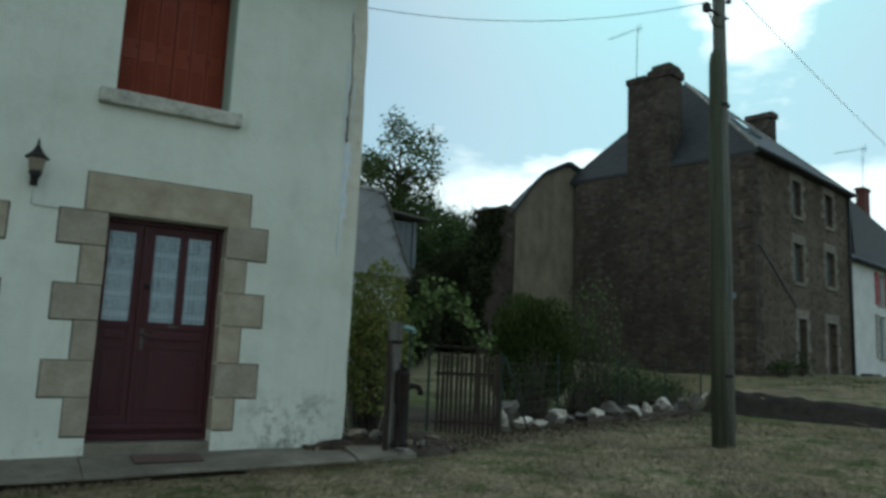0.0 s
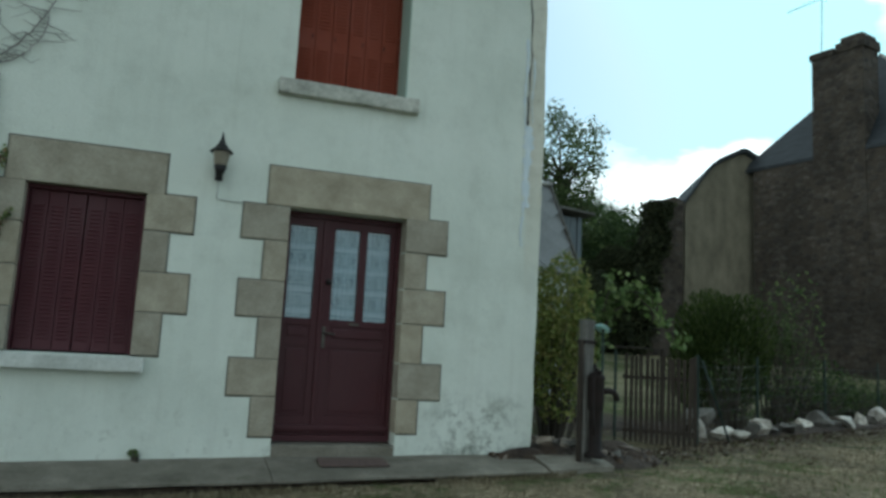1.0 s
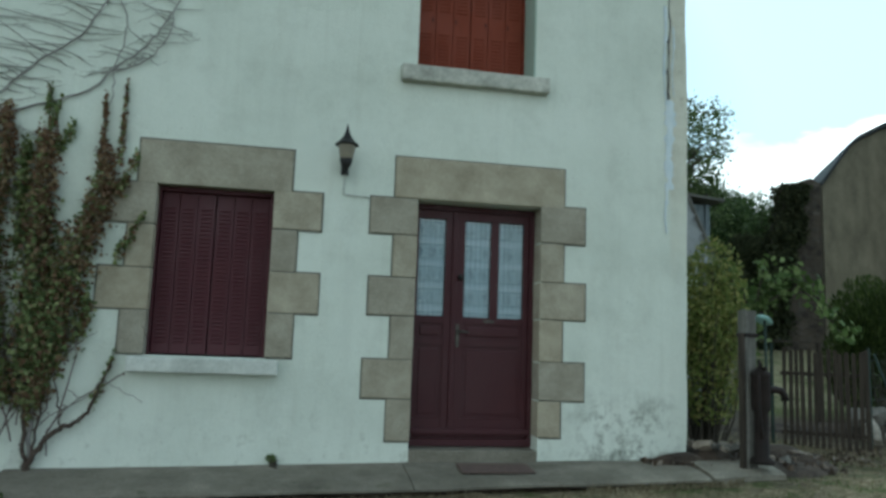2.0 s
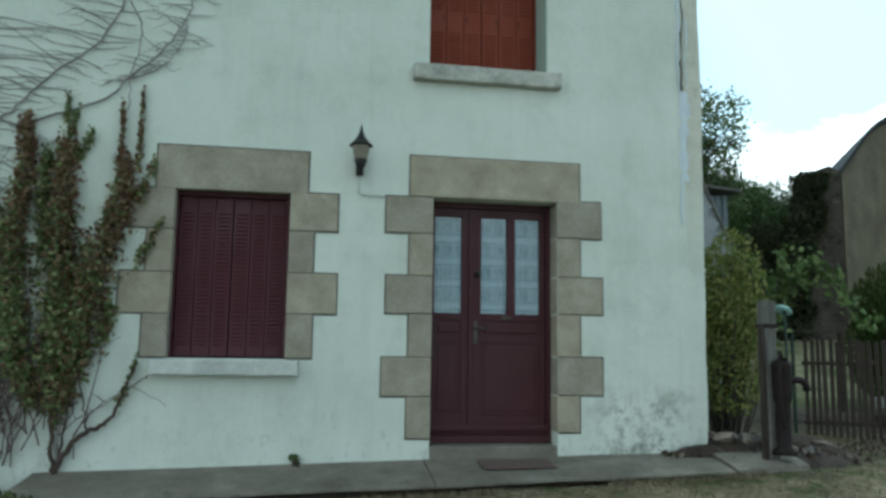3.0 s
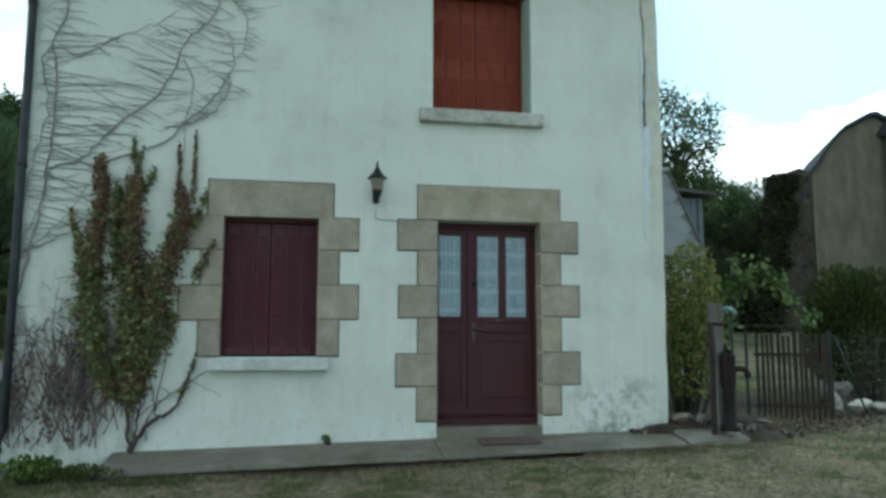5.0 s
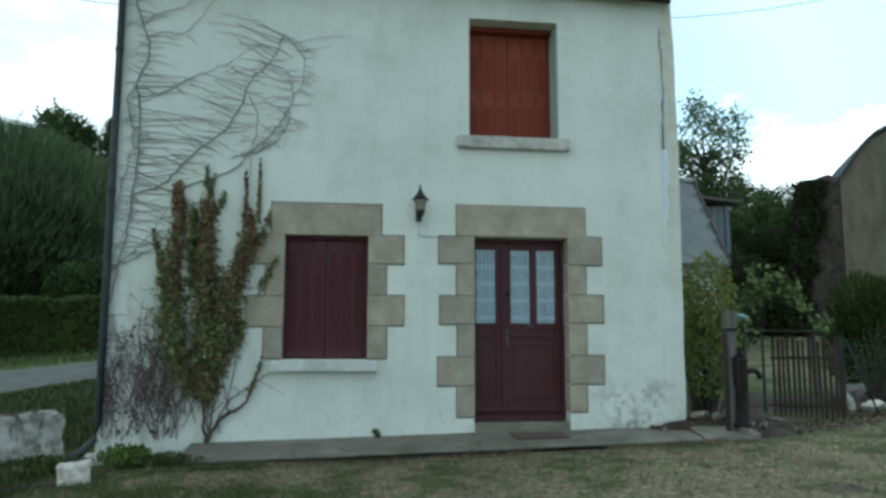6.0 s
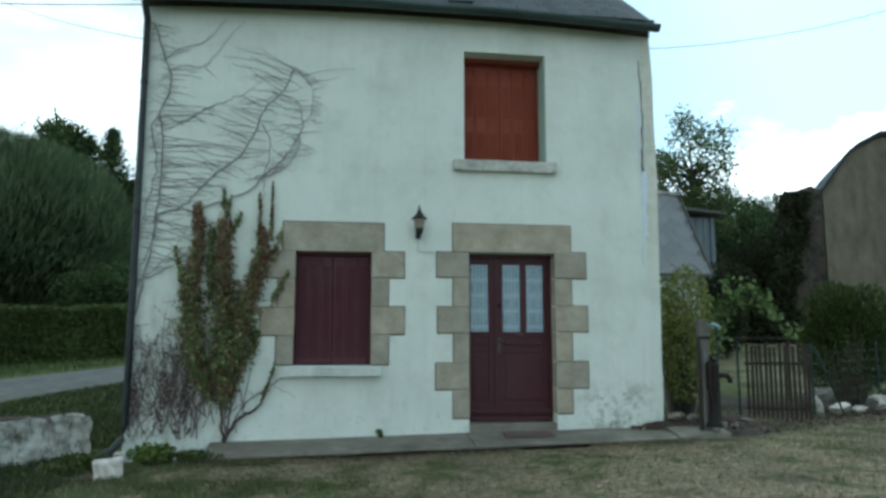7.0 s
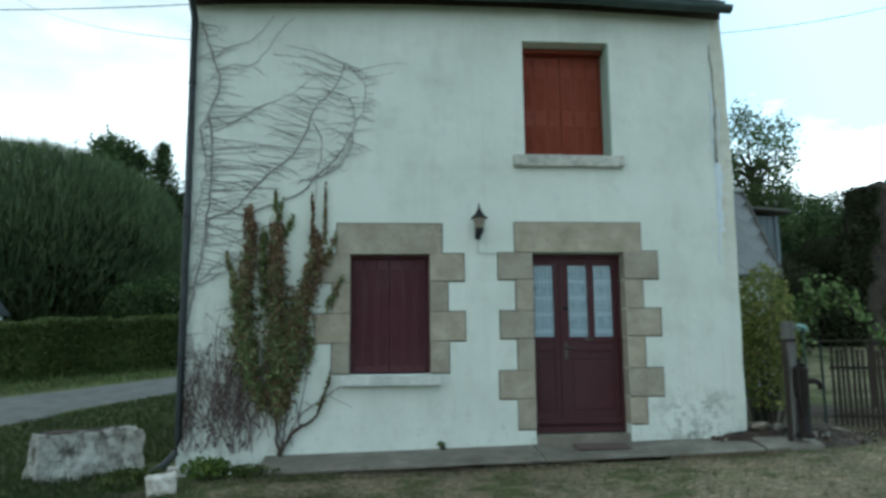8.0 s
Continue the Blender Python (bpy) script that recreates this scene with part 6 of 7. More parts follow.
# ---------------------------------------------------------------- garden shrubs
def shrub(name, label, at, radii, mat, seed, leaf, count, up=0.3, aspect=0.55, stems=26, lump=0.35, shell=0.8, category="shrub", sink=0.15):
    """A many-stemmed shrub with its leaves spread through a lumpy body."""
    rng = np.random.default_rng(seed)
    z0 = ground_z(at[0], at[1]) if len(at) < 3 else at[2]
    t = thing(name, label, category, (at[0], at[1], z0))
    bag = Bag()
    pts = blob_points(rng, count, (0, 0, radii[2] * 0.96), radii, shell, 12, lump)
    pts = pts[pts[:, 2] > 0.03]
    for k in range(stems):
        e = Vector(pts[k * 7 % len(pts)])
        s = Vector((e.x * 0.25, e.y * 0.25, -sink))
        bag.tube([s, s.lerp(e, 0.5) + Vector(rng.normal(size=3) * 0.04), e], [0.014, 0.009, 0.003], 5, False)
    part("stem", bag.mesh("stem", BARK), BARK, t)["kind"] = "stuff"
    part("foliage", leaf_mesh("foliage", pts, leaf, mat, aspect, seed, up), mat, t)
    return t


shrub("bamboo_shrub", "yellow-green upright feathery shrub growing against the house corner", (3.24, 1.02, ground_z(3.24, 1.02) + 0.30), (0.50, 0.46, 0.99), LEAF_YELLOW, 31, 0.060, 9500, 0.15, 0.48, 60, 0.45, 0.95, sink=0.5)
shrub("round_bush", "dense rounded green conifer bush in the garden", (8.25, 4.2), (0.90, 0.88, 1.16), LEAF_BUSH, 32, 0.10, 15000, 0.45, 0.28, 40, 0.42, 0.7)
shrub("wild_shrub", "loose dark green shrub with thin branches", (9.95, 4.4), (0.75, 0.6, 1.42), LEAF_MID, 33, 0.075, 1300, 0.3, 0.55, 90, 0.6, 0.95)
shrub("wild_shrub", "thin weedy shrub on the rough grass behind the fence", (11.3, 4.9), (0.8, 0.5, 0.62), LEAF_DARK, 42, 0.07, 1100, 0.35, 0.5, 60, 0.6, 0.95)
shrub("wild_shrub", "thin weedy shrub on the rough grass behind the fence", (12.6, 5.5), (0.75, 0.5, 0.48), LEAF_DARK, 43, 0.07, 1000, 0.35, 0.5, 60, 0.6, 0.95)
shrub("wild_shrub", "thin weedy shrub on the rough grass behind the fence", (12.0, 4.75), (0.85, 0.4, 0.40), LEAF_MID, 46, 0.065, 900, 0.4, 0.45, 60, 0.6, 0.95)
shrub("wild_shrub", "thin weedy shrub on the rough grass behind the fence", (13.6, 5.6), (0.8, 0.5, 0.42), LEAF_DARK, 47, 0.07, 900, 0.4, 0.45, 60, 0.6, 0.95)
shrub("wild_shrub", "low weedy shrub at the foot of the stone house", (20.9, 7.55), (0.8, 0.25, 0.30), LEAF_DARK, 44, 0.10, 330, 0.35, 0.5, 40, 0.6, 0.9)
shrub("wild_shrub", "low weedy shrub at the foot of the stone house", (22.3, 7.75), (0.5, 0.22, 0.42), LEAF_DARK, 45, 0.10, 260, 0.35, 0.5, 40, 0.6, 0.9)
shrub("wild_shrub", "loose dark green shrub with thin branches", (7.05, 2.5), (0.45, 0.4, 0.65), LEAF_DARK, 34, 0.06, 420, 0.3, 0.5, 80, 0.6, 0.95)
shrub("wild_shrub", "low dark shrub behind the wire fence", (10.4, 4.2), (0.8, 0.45, 0.42), LEAF_DARK, 35, 0.06, 520, 0.3, 0.5, 80, 0.6, 0.95)
shrub("wild_shrub", "low dark shrub behind the wire fence", (8.7, 3.4), (0.6, 0.45, 0.50), LEAF_DARK, 37, 0.06, 420, 0.3, 0.5, 80, 0.6, 0.95)
shrub("weed_tuft", "green weeds growing at the foot of the wall", (-3.53, -0.62), (0.26, 0.20, 0.115), LEAF_WEED, 38, 0.050, 1000, 0.45, 0.5, 14, 0.6, 0.95, "weeds", 0.05)
shrub("weed_tuft", "dry brown and green weeds at the end of the path", (-3.12, -0.76), (0.30, 0.14, 0.085), LEAF_HEDGE, 40, 0.05, 600, 0.4, 0.4, 10, 0.6, 0.95, "weeds", 0.05)
shrub("weed_tuft", "green weeds in the grass before the wall stub", (-4.25, -0.62), (0.42, 0.22, 0.12), LEAF_HEDGE, 41, 0.06, 700, 0.5, 0.35, 10, 0.6, 0.95, "weeds", 0.05)
shrub("weed_tuft", "small green weed in the joint of wall and path", (-1.10, -0.05, -0.125), (0.055, 0.04, 0.042), LEAF_BRIGHT, 39, 0.040, 80, 0.5, 0.5, 5, 0.4, 0.95, "weeds", 0.01)


def build_grape():
    """A broad-leaved branch that arches over the gate."""
    rng = np.random.default_rng(44)
    t = thing("fig_branch_shrub", "arching shrub with broad pale green leaves above the gate", "shrub", (3.95, 1.25, ground_z(3.95, 1.25)))
    o = Vector((3.95, 1.25, ground_z(3.95, 1.25)))
    bag = Bag()
    arcs = (
        ((3.95, 1.25, -0.2), (3.9, 1.25, 0.9), (4.02, 1.2, 1.45), (4.32, 1.1, 1.74), (4.59, 1.08, 1.70), (4.76, 1.08, 1.42), (4.95, 1.08, 1.18), (5.14, 1.08, 1.06)),
        ((3.95, 1.25, 0.8), (3.80, 1.2, 1.42), (3.62, 1.1, 1.93)), ((3.95, 1.25, 1.0), (4.02, 1.15, 1.55), (4.08, 1.1, 1.92)), ((3.95, 1.25, 1.0), (4.22, 1.1, 1.70), (4.50, 1.1, 1.86)),
        ((3.98, 1.22, 1.2), (4.05, 1.05, 1.44), (4.30, 1.02, 1.60)), ((3.95, 1.25, 1.1), (3.82, 1.05, 1.40), (3.70, 1.0, 1.62)), ((4.35, 1.1, 1.74), (4.60, 1.05, 1.52), (4.72, 1.02, 1.36)),
    )
    pts = []
    for arc in arcs:
        P = [Vector(p) - o for p in arc]
        bag.tube(P, [0.018 - 0.013 * k / (len(P) - 1) for k in range(len(P))], 6, False)
        for a, b in zip(P, P[1:]):
            if max(a.z, b.z) + o.z < 0.95:
                continue
            for _ in range(int((b - a).length * 84)):
                p = a.lerp(b, rng.random()) + Vector(rng.normal(size=3) * 0.062)
                pts.append(p)
    part("stem", bag.mesh("stem", BARK), BARK, t)["kind"] = "stuff"
    part("foliage", leaf_mesh("foliage", pts, 0.088, LEAF_BRIGHT, 0.75, 45, 0.35, (0.2, -0.5, -0.5)), LEAF_BRIGHT, t, "broad pale green leaves")


build_grape()


# ---------------------------------------------------------------- pole and overhead lines
def build_pole():
    x, y = 7.53, -0.90
    z0 = ground_z(x, y)
    t = thing("utility_pole", "tall weathered timber utility pole strapped to a shorter mossy stub", "utility pole", (x, y, z0 - 0.3))
    part("pole", tube_mesh("pole", [(0.02, 0, 0), (0.0, 0, 3.0), (-0.03, 0.0, 6.0), (-0.05, 0, 8.2)], [0.112, 0.104, 0.090, 0.075], POLE_WOOD, 20), POLE_WOOD, t)
    part("stub", tube_mesh("stub", [(-0.185, -0.04, 0), (-0.185, -0.04, 3.0), (-0.178, -0.04, 5.45), (-0.17, -0.04, 5.60), (-0.15, -0.04, 5.68)], [0.095, 0.090, 0.082, 0.068, 0.03], POLE_MOSS, 20), POLE_MOSS, t, "shorter mossy timber stub")
    for z in (1.2, 4.9):
        v, f = lathe([(0.110, -0.025), (0.115, -0.02), (0.115, 0.02), (0.110, 0.025)], 20)
        part("strap", mesh_from("strap", [(a - 0.01, b, c + z) for a, b, c in v], f, IRON), IRON, t)
    part("bracket", tube_mesh("bracket", [(0.10, -0.05, 6.20), (-0.12, -0.05, 6.20), (-0.32, -0.05, 6.24)], 0.02, IRON, 8), IRON, t)
    part("clamp", box(-0.40, -0.30, -0.09, -0.01, 6.18, 6.30, 0.01), IRON, t)
    for dx in (-0.12, 0.10):
        v, f = lathe([(0.02, 0.0), (0.045, 0.02), (0.03, 0.05), (0.045, 0.08), (0.03, 0.11), (0.01, 0.13)], 12)
        part("insulator", mesh_from("insulator", [(a + dx, b - 0.06, c + 6.42) for a, b, c in v], f, IRON, True), IRON, t)
    part("drop_cable", tube_mesh("drop_cable", [(-0.33, -0.06, 6.20), (-0.26, -0.08, 6.00), (-0.14, -0.15, 5.96), (-0.10, -0.13, 6.13)], 0.012, IRON, 8), IRON, t)
    part("tag", box(-0.04, 0.04, -0.150, -0.142, 2.22, 2.30), GREY_BLUE, t, "small blue-grey plate")


def cable(a, b, sag, r=0.013, label="black overhead cable strung from the pole"):
    a, b = Vector(a), Vector(b)
    pts = [a.lerp(b, k / 24) - Vector((0, 0, 4 * sag * (k / 24) * (1 - k / 24))) for k in range(25)]
    tagged(new("overhead_cable", tube_mesh("overhead_cable", pts, r, CABLE, 6)), label, "cable", "overhead cables")


build_pole()
cable((7.22, -0.95, 5.95), (2.56, 0.8, 5.26), 0.26, 0.005)
cable((7.62, -0.95, 6.35), (11.5, -1.0, 4.65), 0.03, 0.005)
cable((-4.10, 0.3, 5.25), (-16, 3.0, 6.95), 0.35, 0.007)
cable((-4.06, 0.35, 4.8), (-12, 12, 11.0), 0.2, 0.005)


# ---------------------------------------------------------------- shed behind the house
def build_shed():
    z0 = ground_z(5, 8) - 0.4
    t = thing("shed", "old garden shed with a steep pale grey slate roof", "shed", (0, 0, 0))
    part("wall", box(3.4, 6.72, 6.95, 7.15, z0, 2.64), WHITE_WALL, t, "dull white front wall")
    part("wall", box(6.52, 6.72, 7.152, 8.6, z0, 2.66), WHITE_WALL, t)
    part("wall", box(3.4, 3.6, 7.152, 8.6, z0, 2.66), WHITE_WALL, t)
    part("wall", box(3.4, 6.72, 8.602, 8.8, z0, 2.64), WHITE_WALL, t)
    v = [(6.50, 6.97, 2.67), (6.50, 8.78, 2.67), (6.50, 7.86, 4.45), (6.66, 6.97, 2.67), (6.66, 8.78, 2.67), (6.66, 7.86, 4.45)]
    part("gable", mesh_from("gable", v, [(0, 2, 1), (3, 4, 5), (0, 1, 4, 3), (1, 2, 5, 4), (2, 0, 3, 5)], GREY_BLUE), GREY_BLUE, t)
    part("post", box(6.58, 6.68, 6.70, 6.80, z0, 2.58, 0.01), OLD_WOOD, t)
    part("eaves_board", box(3.3, 6.84, 6.64, 6.67, 2.53, 2.62, 0.005), OLD_WOOD, t)
    a, b = Vector((0, 6.64, 2.62)), Vector((0, 7.87, 4.66))
    d = (b - a)
    n = Vector((0, -d.z, d.y)).normalized()
    vv = []
    for x, dr in ((3.3, 0.0), (6.83, -0.13)):
        for i, p in enumerate( (a - n * 0.03, b - n * 0.03, Vector((0, 9.05, 2.70)) + Vector((0, 0.03, -0.03)), Vector((0, 9.05, 2.62)), b - Vector((0, 0, 0.16)), a - n * 0.09)):
            vv.append((x + (dr if i in (1, 4) else 0.0), p.y, p.z))
    ff = [(5, 4, 3, 2, 1, 0), (6, 7, 8, 9, 10, 11)] + [(k, (k + 1) % 6, 6 + (k + 1) % 6, 6 + k) for k in range(6)]
    roof = part("roof", mesh_from("roof", vv, ff, PALE_SLATE), PALE_SLATE, t, "steep pale grey slate roof laid in diamonds")
    part("ridge_cap", tube_mesh("ridge_cap", [(3.3, 7.87, 4.69), (6.72, 7.87, 4.69)], 0.06, GREY_SILL, 10), GREY_SILL, t)
    q = bmesh.new()
    ang = math.atan2(d.z, d.y)
    box_into(q, 6.80, 6.83, -0.03, d.length + 0.02, -0.10, 0.050, 0.004, Matrix.Translation((0, a.y, a.z)) @ Matrix.Rotation(ang, 4, "X") @ Matrix.Shear("XZ", 4, (-0.053, 0.0)))
    e = bmesh.new()
    box_into(e, 3.3, 6.808, -0.035, 0.30, -0.03, 0.003, 0.002, Matrix.Translation((0, a.y, a.z)) @ Matrix.Rotation(ang, 4, "X"))
    part("eaves_course", e, PALE_SLATE, t, "straight starter course of pale slate")
    part("barge_board", q, OLD_WOOD, t, "weathered barge board along the verge")
    return roof, a, d, n


SHED_ROOF, SHED_A, SHED_D, SHED_N = build_shed()


def build_annex():
    z0 = ground_z(9, 12) - 0.4
    t = thing("boarded_annex", "tall blue-grey boarded outbuilding with a low weathered roof", "outbuilding", (0, 0, 0))
    part("wall", box(7.1, 9.42, 11.5, 13.6, z0, 4.80, 0.01), GREY_BLUE, t)
    for k in range(11):
        x = 7.2 + 0.21 * k
        part("board", box(x - 0.085, x + 0.085, 11.475, 11.498, z0 + 0.3, 4.78, 0.006), GREY_BLUE, t)
    part("roof", box(-2.6, 0.4, 11.15, 13.9, -0.045, 0.025, 0.010, Matrix.Translation((9.42, 0, 4.93)) @ Matrix.Rotation(0.09, 4, "Y")), OLD_WOOD, t, "low-pitched weathered boarded roof with overhang")
    part("corner_post", box(9.425, 9.54, 11.42, 11.55, z0, 4.80, 0.01), GREY_BLUE, t)


build_annex()


# ---------------------------------------------------------------- the big stone house
BS = 0.93                               # its measures below, times this
BH_AT, BH_TURN, BH_BASE = (19.94, 7.75), 12.0, 0.72


def hgt(z):
    """Height above the foot of the stone house."""
    return (z - 0.85) * BS + 0.13


def build_stone_house():
    t = thing("stone_house", "tall old three-storey stone house with a steep slate roof", "house", (*BH_AT, BH_BASE), BH_TURN)
    s = BS
    L, R = 7.65 * s, 9.0 * s
    E = hgt(8.64)
    opens = [(3.30, 4.05, 6.85, 8.19), (6.50, 7.28, 6.90, 8.22), (3.30, 4.12, 4.30, 5.76), (6.42, 7.33, 4.42, 5.82), (3.52, 4.28, 0.75, 2.92), (6.36, 7.33, 0.75, 2.93)]
    holes = [(a * s, b * s, hgt(c), hgt(d)) for a, b, c, d in opens]
    wf = part("wall", mesh_from("wall", *holed_wall(0, R, -0.6, E, 0.0, 0.5, holes), RUBBLE_LIT_FRONT), RUBBLE_LIT_FRONT, t, "brown rubble stone front, coloured paler for the brighter light on it")
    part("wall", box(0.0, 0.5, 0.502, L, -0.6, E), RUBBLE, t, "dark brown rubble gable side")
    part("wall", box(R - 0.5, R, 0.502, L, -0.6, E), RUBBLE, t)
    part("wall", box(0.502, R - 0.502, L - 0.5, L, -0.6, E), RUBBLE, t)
    for k, (a, b, c, d) in enumerate(holes):
        if k < 4:
            w = part("window", box(a, b, 0.24, 0.28, c, d), PANE, t, "tall dark window")
            fr = bmesh.new()
            mid = (a + b) / 2
            for p in ((a, a + 0.05, c, d), (b - 0.05, b, c, d), (mid - 0.03, mid + 0.03, c, d), (a, b, d - 0.05, d), (a, b, c, c + 0.06), (a, b, (c + 2 * d) / 3 - 0.02, (c + 2 * d) / 3 + 0.02)):
                box_into(fr, p[0], p[1], 0.18, 0.238, p[2], p[3])
            part("frame", fr, GREY_BLUE, w)
            part("sill", box(a - 0.12, b + 0.12, -0.06, 0.18, c - 0.14, c - 0.002, 0.01), QUOIN, w)
        else:
            dr = part("door", box(a, b, 0.20, 0.26, c, d), PLANK_DOOR, t, "old plank door")
            for q in range(4):
                w4 = (b - a) / 4
                part("plank", box(a + q * w4 + 0.008, a + (q + 1) * w4 - 0.008, 0.18, 0.198, c + 0.02, d - 0.02, 0.004), PLANK_DOOR, dr)
        rng = random.Random(k)
        part("stone", box(a - 0.22, b + 0.22, -0.03, 0.17, d, d + 0.34, 0.02), QUOIN, wf)
        n = 5
        for q in range(n):
            za, zb = c + (d - c) * q / n, c + (d - c) * (q + 1) / n
            for side in (0, 1):
                w = (0.34 if (q + side) % 2 else 0.19) + rng.uniform(-0.03, 0.03)
                x0, x1 = (a - w, a - 0.002) if side == 0 else (b + 0.002, b + w)
                part("stone", box(x0, x1, -0.03, 0.17, za + 0.012, zb - 0.012, 0.02), QUOIN, wf)
    # corner stones
    n = 15
    for q in range(n):
        za, zb = -0.3 + (E + 0.2) * q / n, -0.3 + (E + 0.2) * (q + 1) / n
        w = 0.55 if q % 2 else 0.32
        part("stone", box(-0.025, w, -0.025, 0.87 - w, za + 0.012, zb - 0.012, 0.02), RUBBLE, wf)
    # roof: steep, meeting in one point over the first bay
    ov = 0.22
    c0, c1, c2, c3 = (-0.03, -ov, E), (R + ov, -ov, E), (R + ov, L + ov, E), (-0.03, L + ov + 0.34, E)
    ap = (2.8 * s, 4.13 * s, hgt(12.97))
    v = [c0, c1, c2, c3, ap] + [(x, y, z - 0.12) for x, y, z in (c0, c1, c2, c3)]
    part("roof", mesh_from("roof", v, [(0, 1, 4), (1, 2, 4), (2, 3, 4), (3, 0, 4), (5, 8, 7, 6), (0, 5, 6, 1), (1, 6, 7, 2), (2, 7, 8, 3), (3, 8, 5, 0)], DARK_SLATE), DARK_SLATE, t, "steep dark slate roof")
    part("gutter", tube_mesh("gutter", [(-0.25, -0.30, E - 0.04), (R + 0.25, -0.30, E - 0.04)], 0.07, PIPE, 10), PIPE, t)
    hips = Bag()
    for c in (c0, c1):
        hips.tube([c, ap], 0.05, 6)
    part("hip_tiles", hips.mesh("hip_tiles", GREY_SILL), GREY_SILL, t, "pale lead hip cover")
    # roof light on the front slope
    p0, p1, p2 = Vector(c0), Vector(c1), Vector(ap)
    ctr = p0 * 0.42 + p1 * 0.18 + p2 * 0.40
    ux = (p1 - p0).normalized()
    nn = ux.cross((p2 - p0)).normalized()
    uy = nn.cross(ux)
    m = Matrix.Translation(ctr) @ Matrix((ux, uy, nn)).transposed().to_4x4()
    part("roof_light", box(-0.45, 0.45, -0.5, 0.5, 0.0, 0.08, 0.01, m), PANE, t, "dark roof light")
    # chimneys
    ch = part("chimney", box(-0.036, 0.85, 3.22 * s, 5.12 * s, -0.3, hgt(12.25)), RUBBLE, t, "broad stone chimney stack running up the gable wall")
    part("cap", box(-0.08, 0.91, 3.14 * s, 4.20 * s, hgt(12.25), hgt(12.60), 0.03), RUBBLE, ch)
    part("cap", box(-0.08, 0.91, 4.26 * s, 5.20 * s, hgt(12.25), hgt(12.50), 0.03), RUBBLE, ch)
    part("cap", box(0.0, 0.83, 3.25 * s, 4.05 * s, hgt(12.60), hgt(12.80), 0.02), RUBBLE, ch)
    ch = part("chimney", box(7.7 * s, 8.2 * s, 2.6 * s, 3.75 * s, hgt(9.0), hgt(12.38)), RUBBLE, t, "stone chimney stack")
    part("cap", box(7.62 * s, 8.28 * s, 2.52 * s, 3.83 * s, hgt(12.38), hgt(12.65), 0.03), RUBBLE, ch)
    # raking flashing left by a vanished lean-to
    a, b = Vector((0.18 * s, -0.03, hgt(5.43))), Vector((3.37 * s, -0.03, hgt(3.37)))
    ang = math.atan2(b.z - a.z, b.x - a.x)
    part("flashing", box(0, (b - a).length, -0.02, 0.02, -0.028, 0.028, 0.0, Matrix.Translation(a) @ Matrix.Rotation(-ang, 4, "Y")), PIPE, t, "dark raking flashing of a vanished lean-to")
    part("downpipe", tube_mesh("downpipe", [(R - 0.02, -0.07, E - 0.1), (R - 0.02, -0.07, 0.1)], 0.05, PIPE, 8), PIPE, t)


build_stone_house()


def antenna(at, mast, boom, rz, tilt=0.0, label="thin television aerial on a chimney"):
    t = thing("tv_aerial", label, "aerial", at, rz)
    part("mast", tube_mesh("mast", [(0, 0, 0), (0.02 * mast, 0, mast)], 0.015, IRON, 6), IRON, t)
    part("boom", tube_mesh("boom", [(0.2, 0, mast - 0.12 + 0.1 * tilt), (-boom, 0, mast - 0.12 - boom * tilt)], 0.011, IRON, 6), IRON, t)
    for k in range(7):
        x = -boom + 0.12 + (boom - 0.2) * k / 6
        z = mast - 0.12 + x * tilt
        part("element", tube_mesh("element", [(x, -0.16, z), (x, 0.16, z)], 0.006, IRON, 5), IRON, t)
    part("reflector", tube_mesh("reflector", [(0.16, -0.1, mast - 0.3), (0.16, 0.1, mast + 0.12)], 0.012, IRON, 5), IRON, t)


def bh_world(x, y, z):
    """World place of a point given in the stone house's own measures."""
    p = pose(*BH_AT, BH_BASE, 0, 0, BH_TURN) @ Vector((x * BS, y * BS, hgt(z)))
    return (p.x, p.y, p.z)


antenna(bh_world(0.4, 5.0, 12.33), 2.45, 1.05, -45, 0.36)
antenna(bh_world(13.7, 0.8, 9.95), 1.95, 1.15, -60, 0.1)


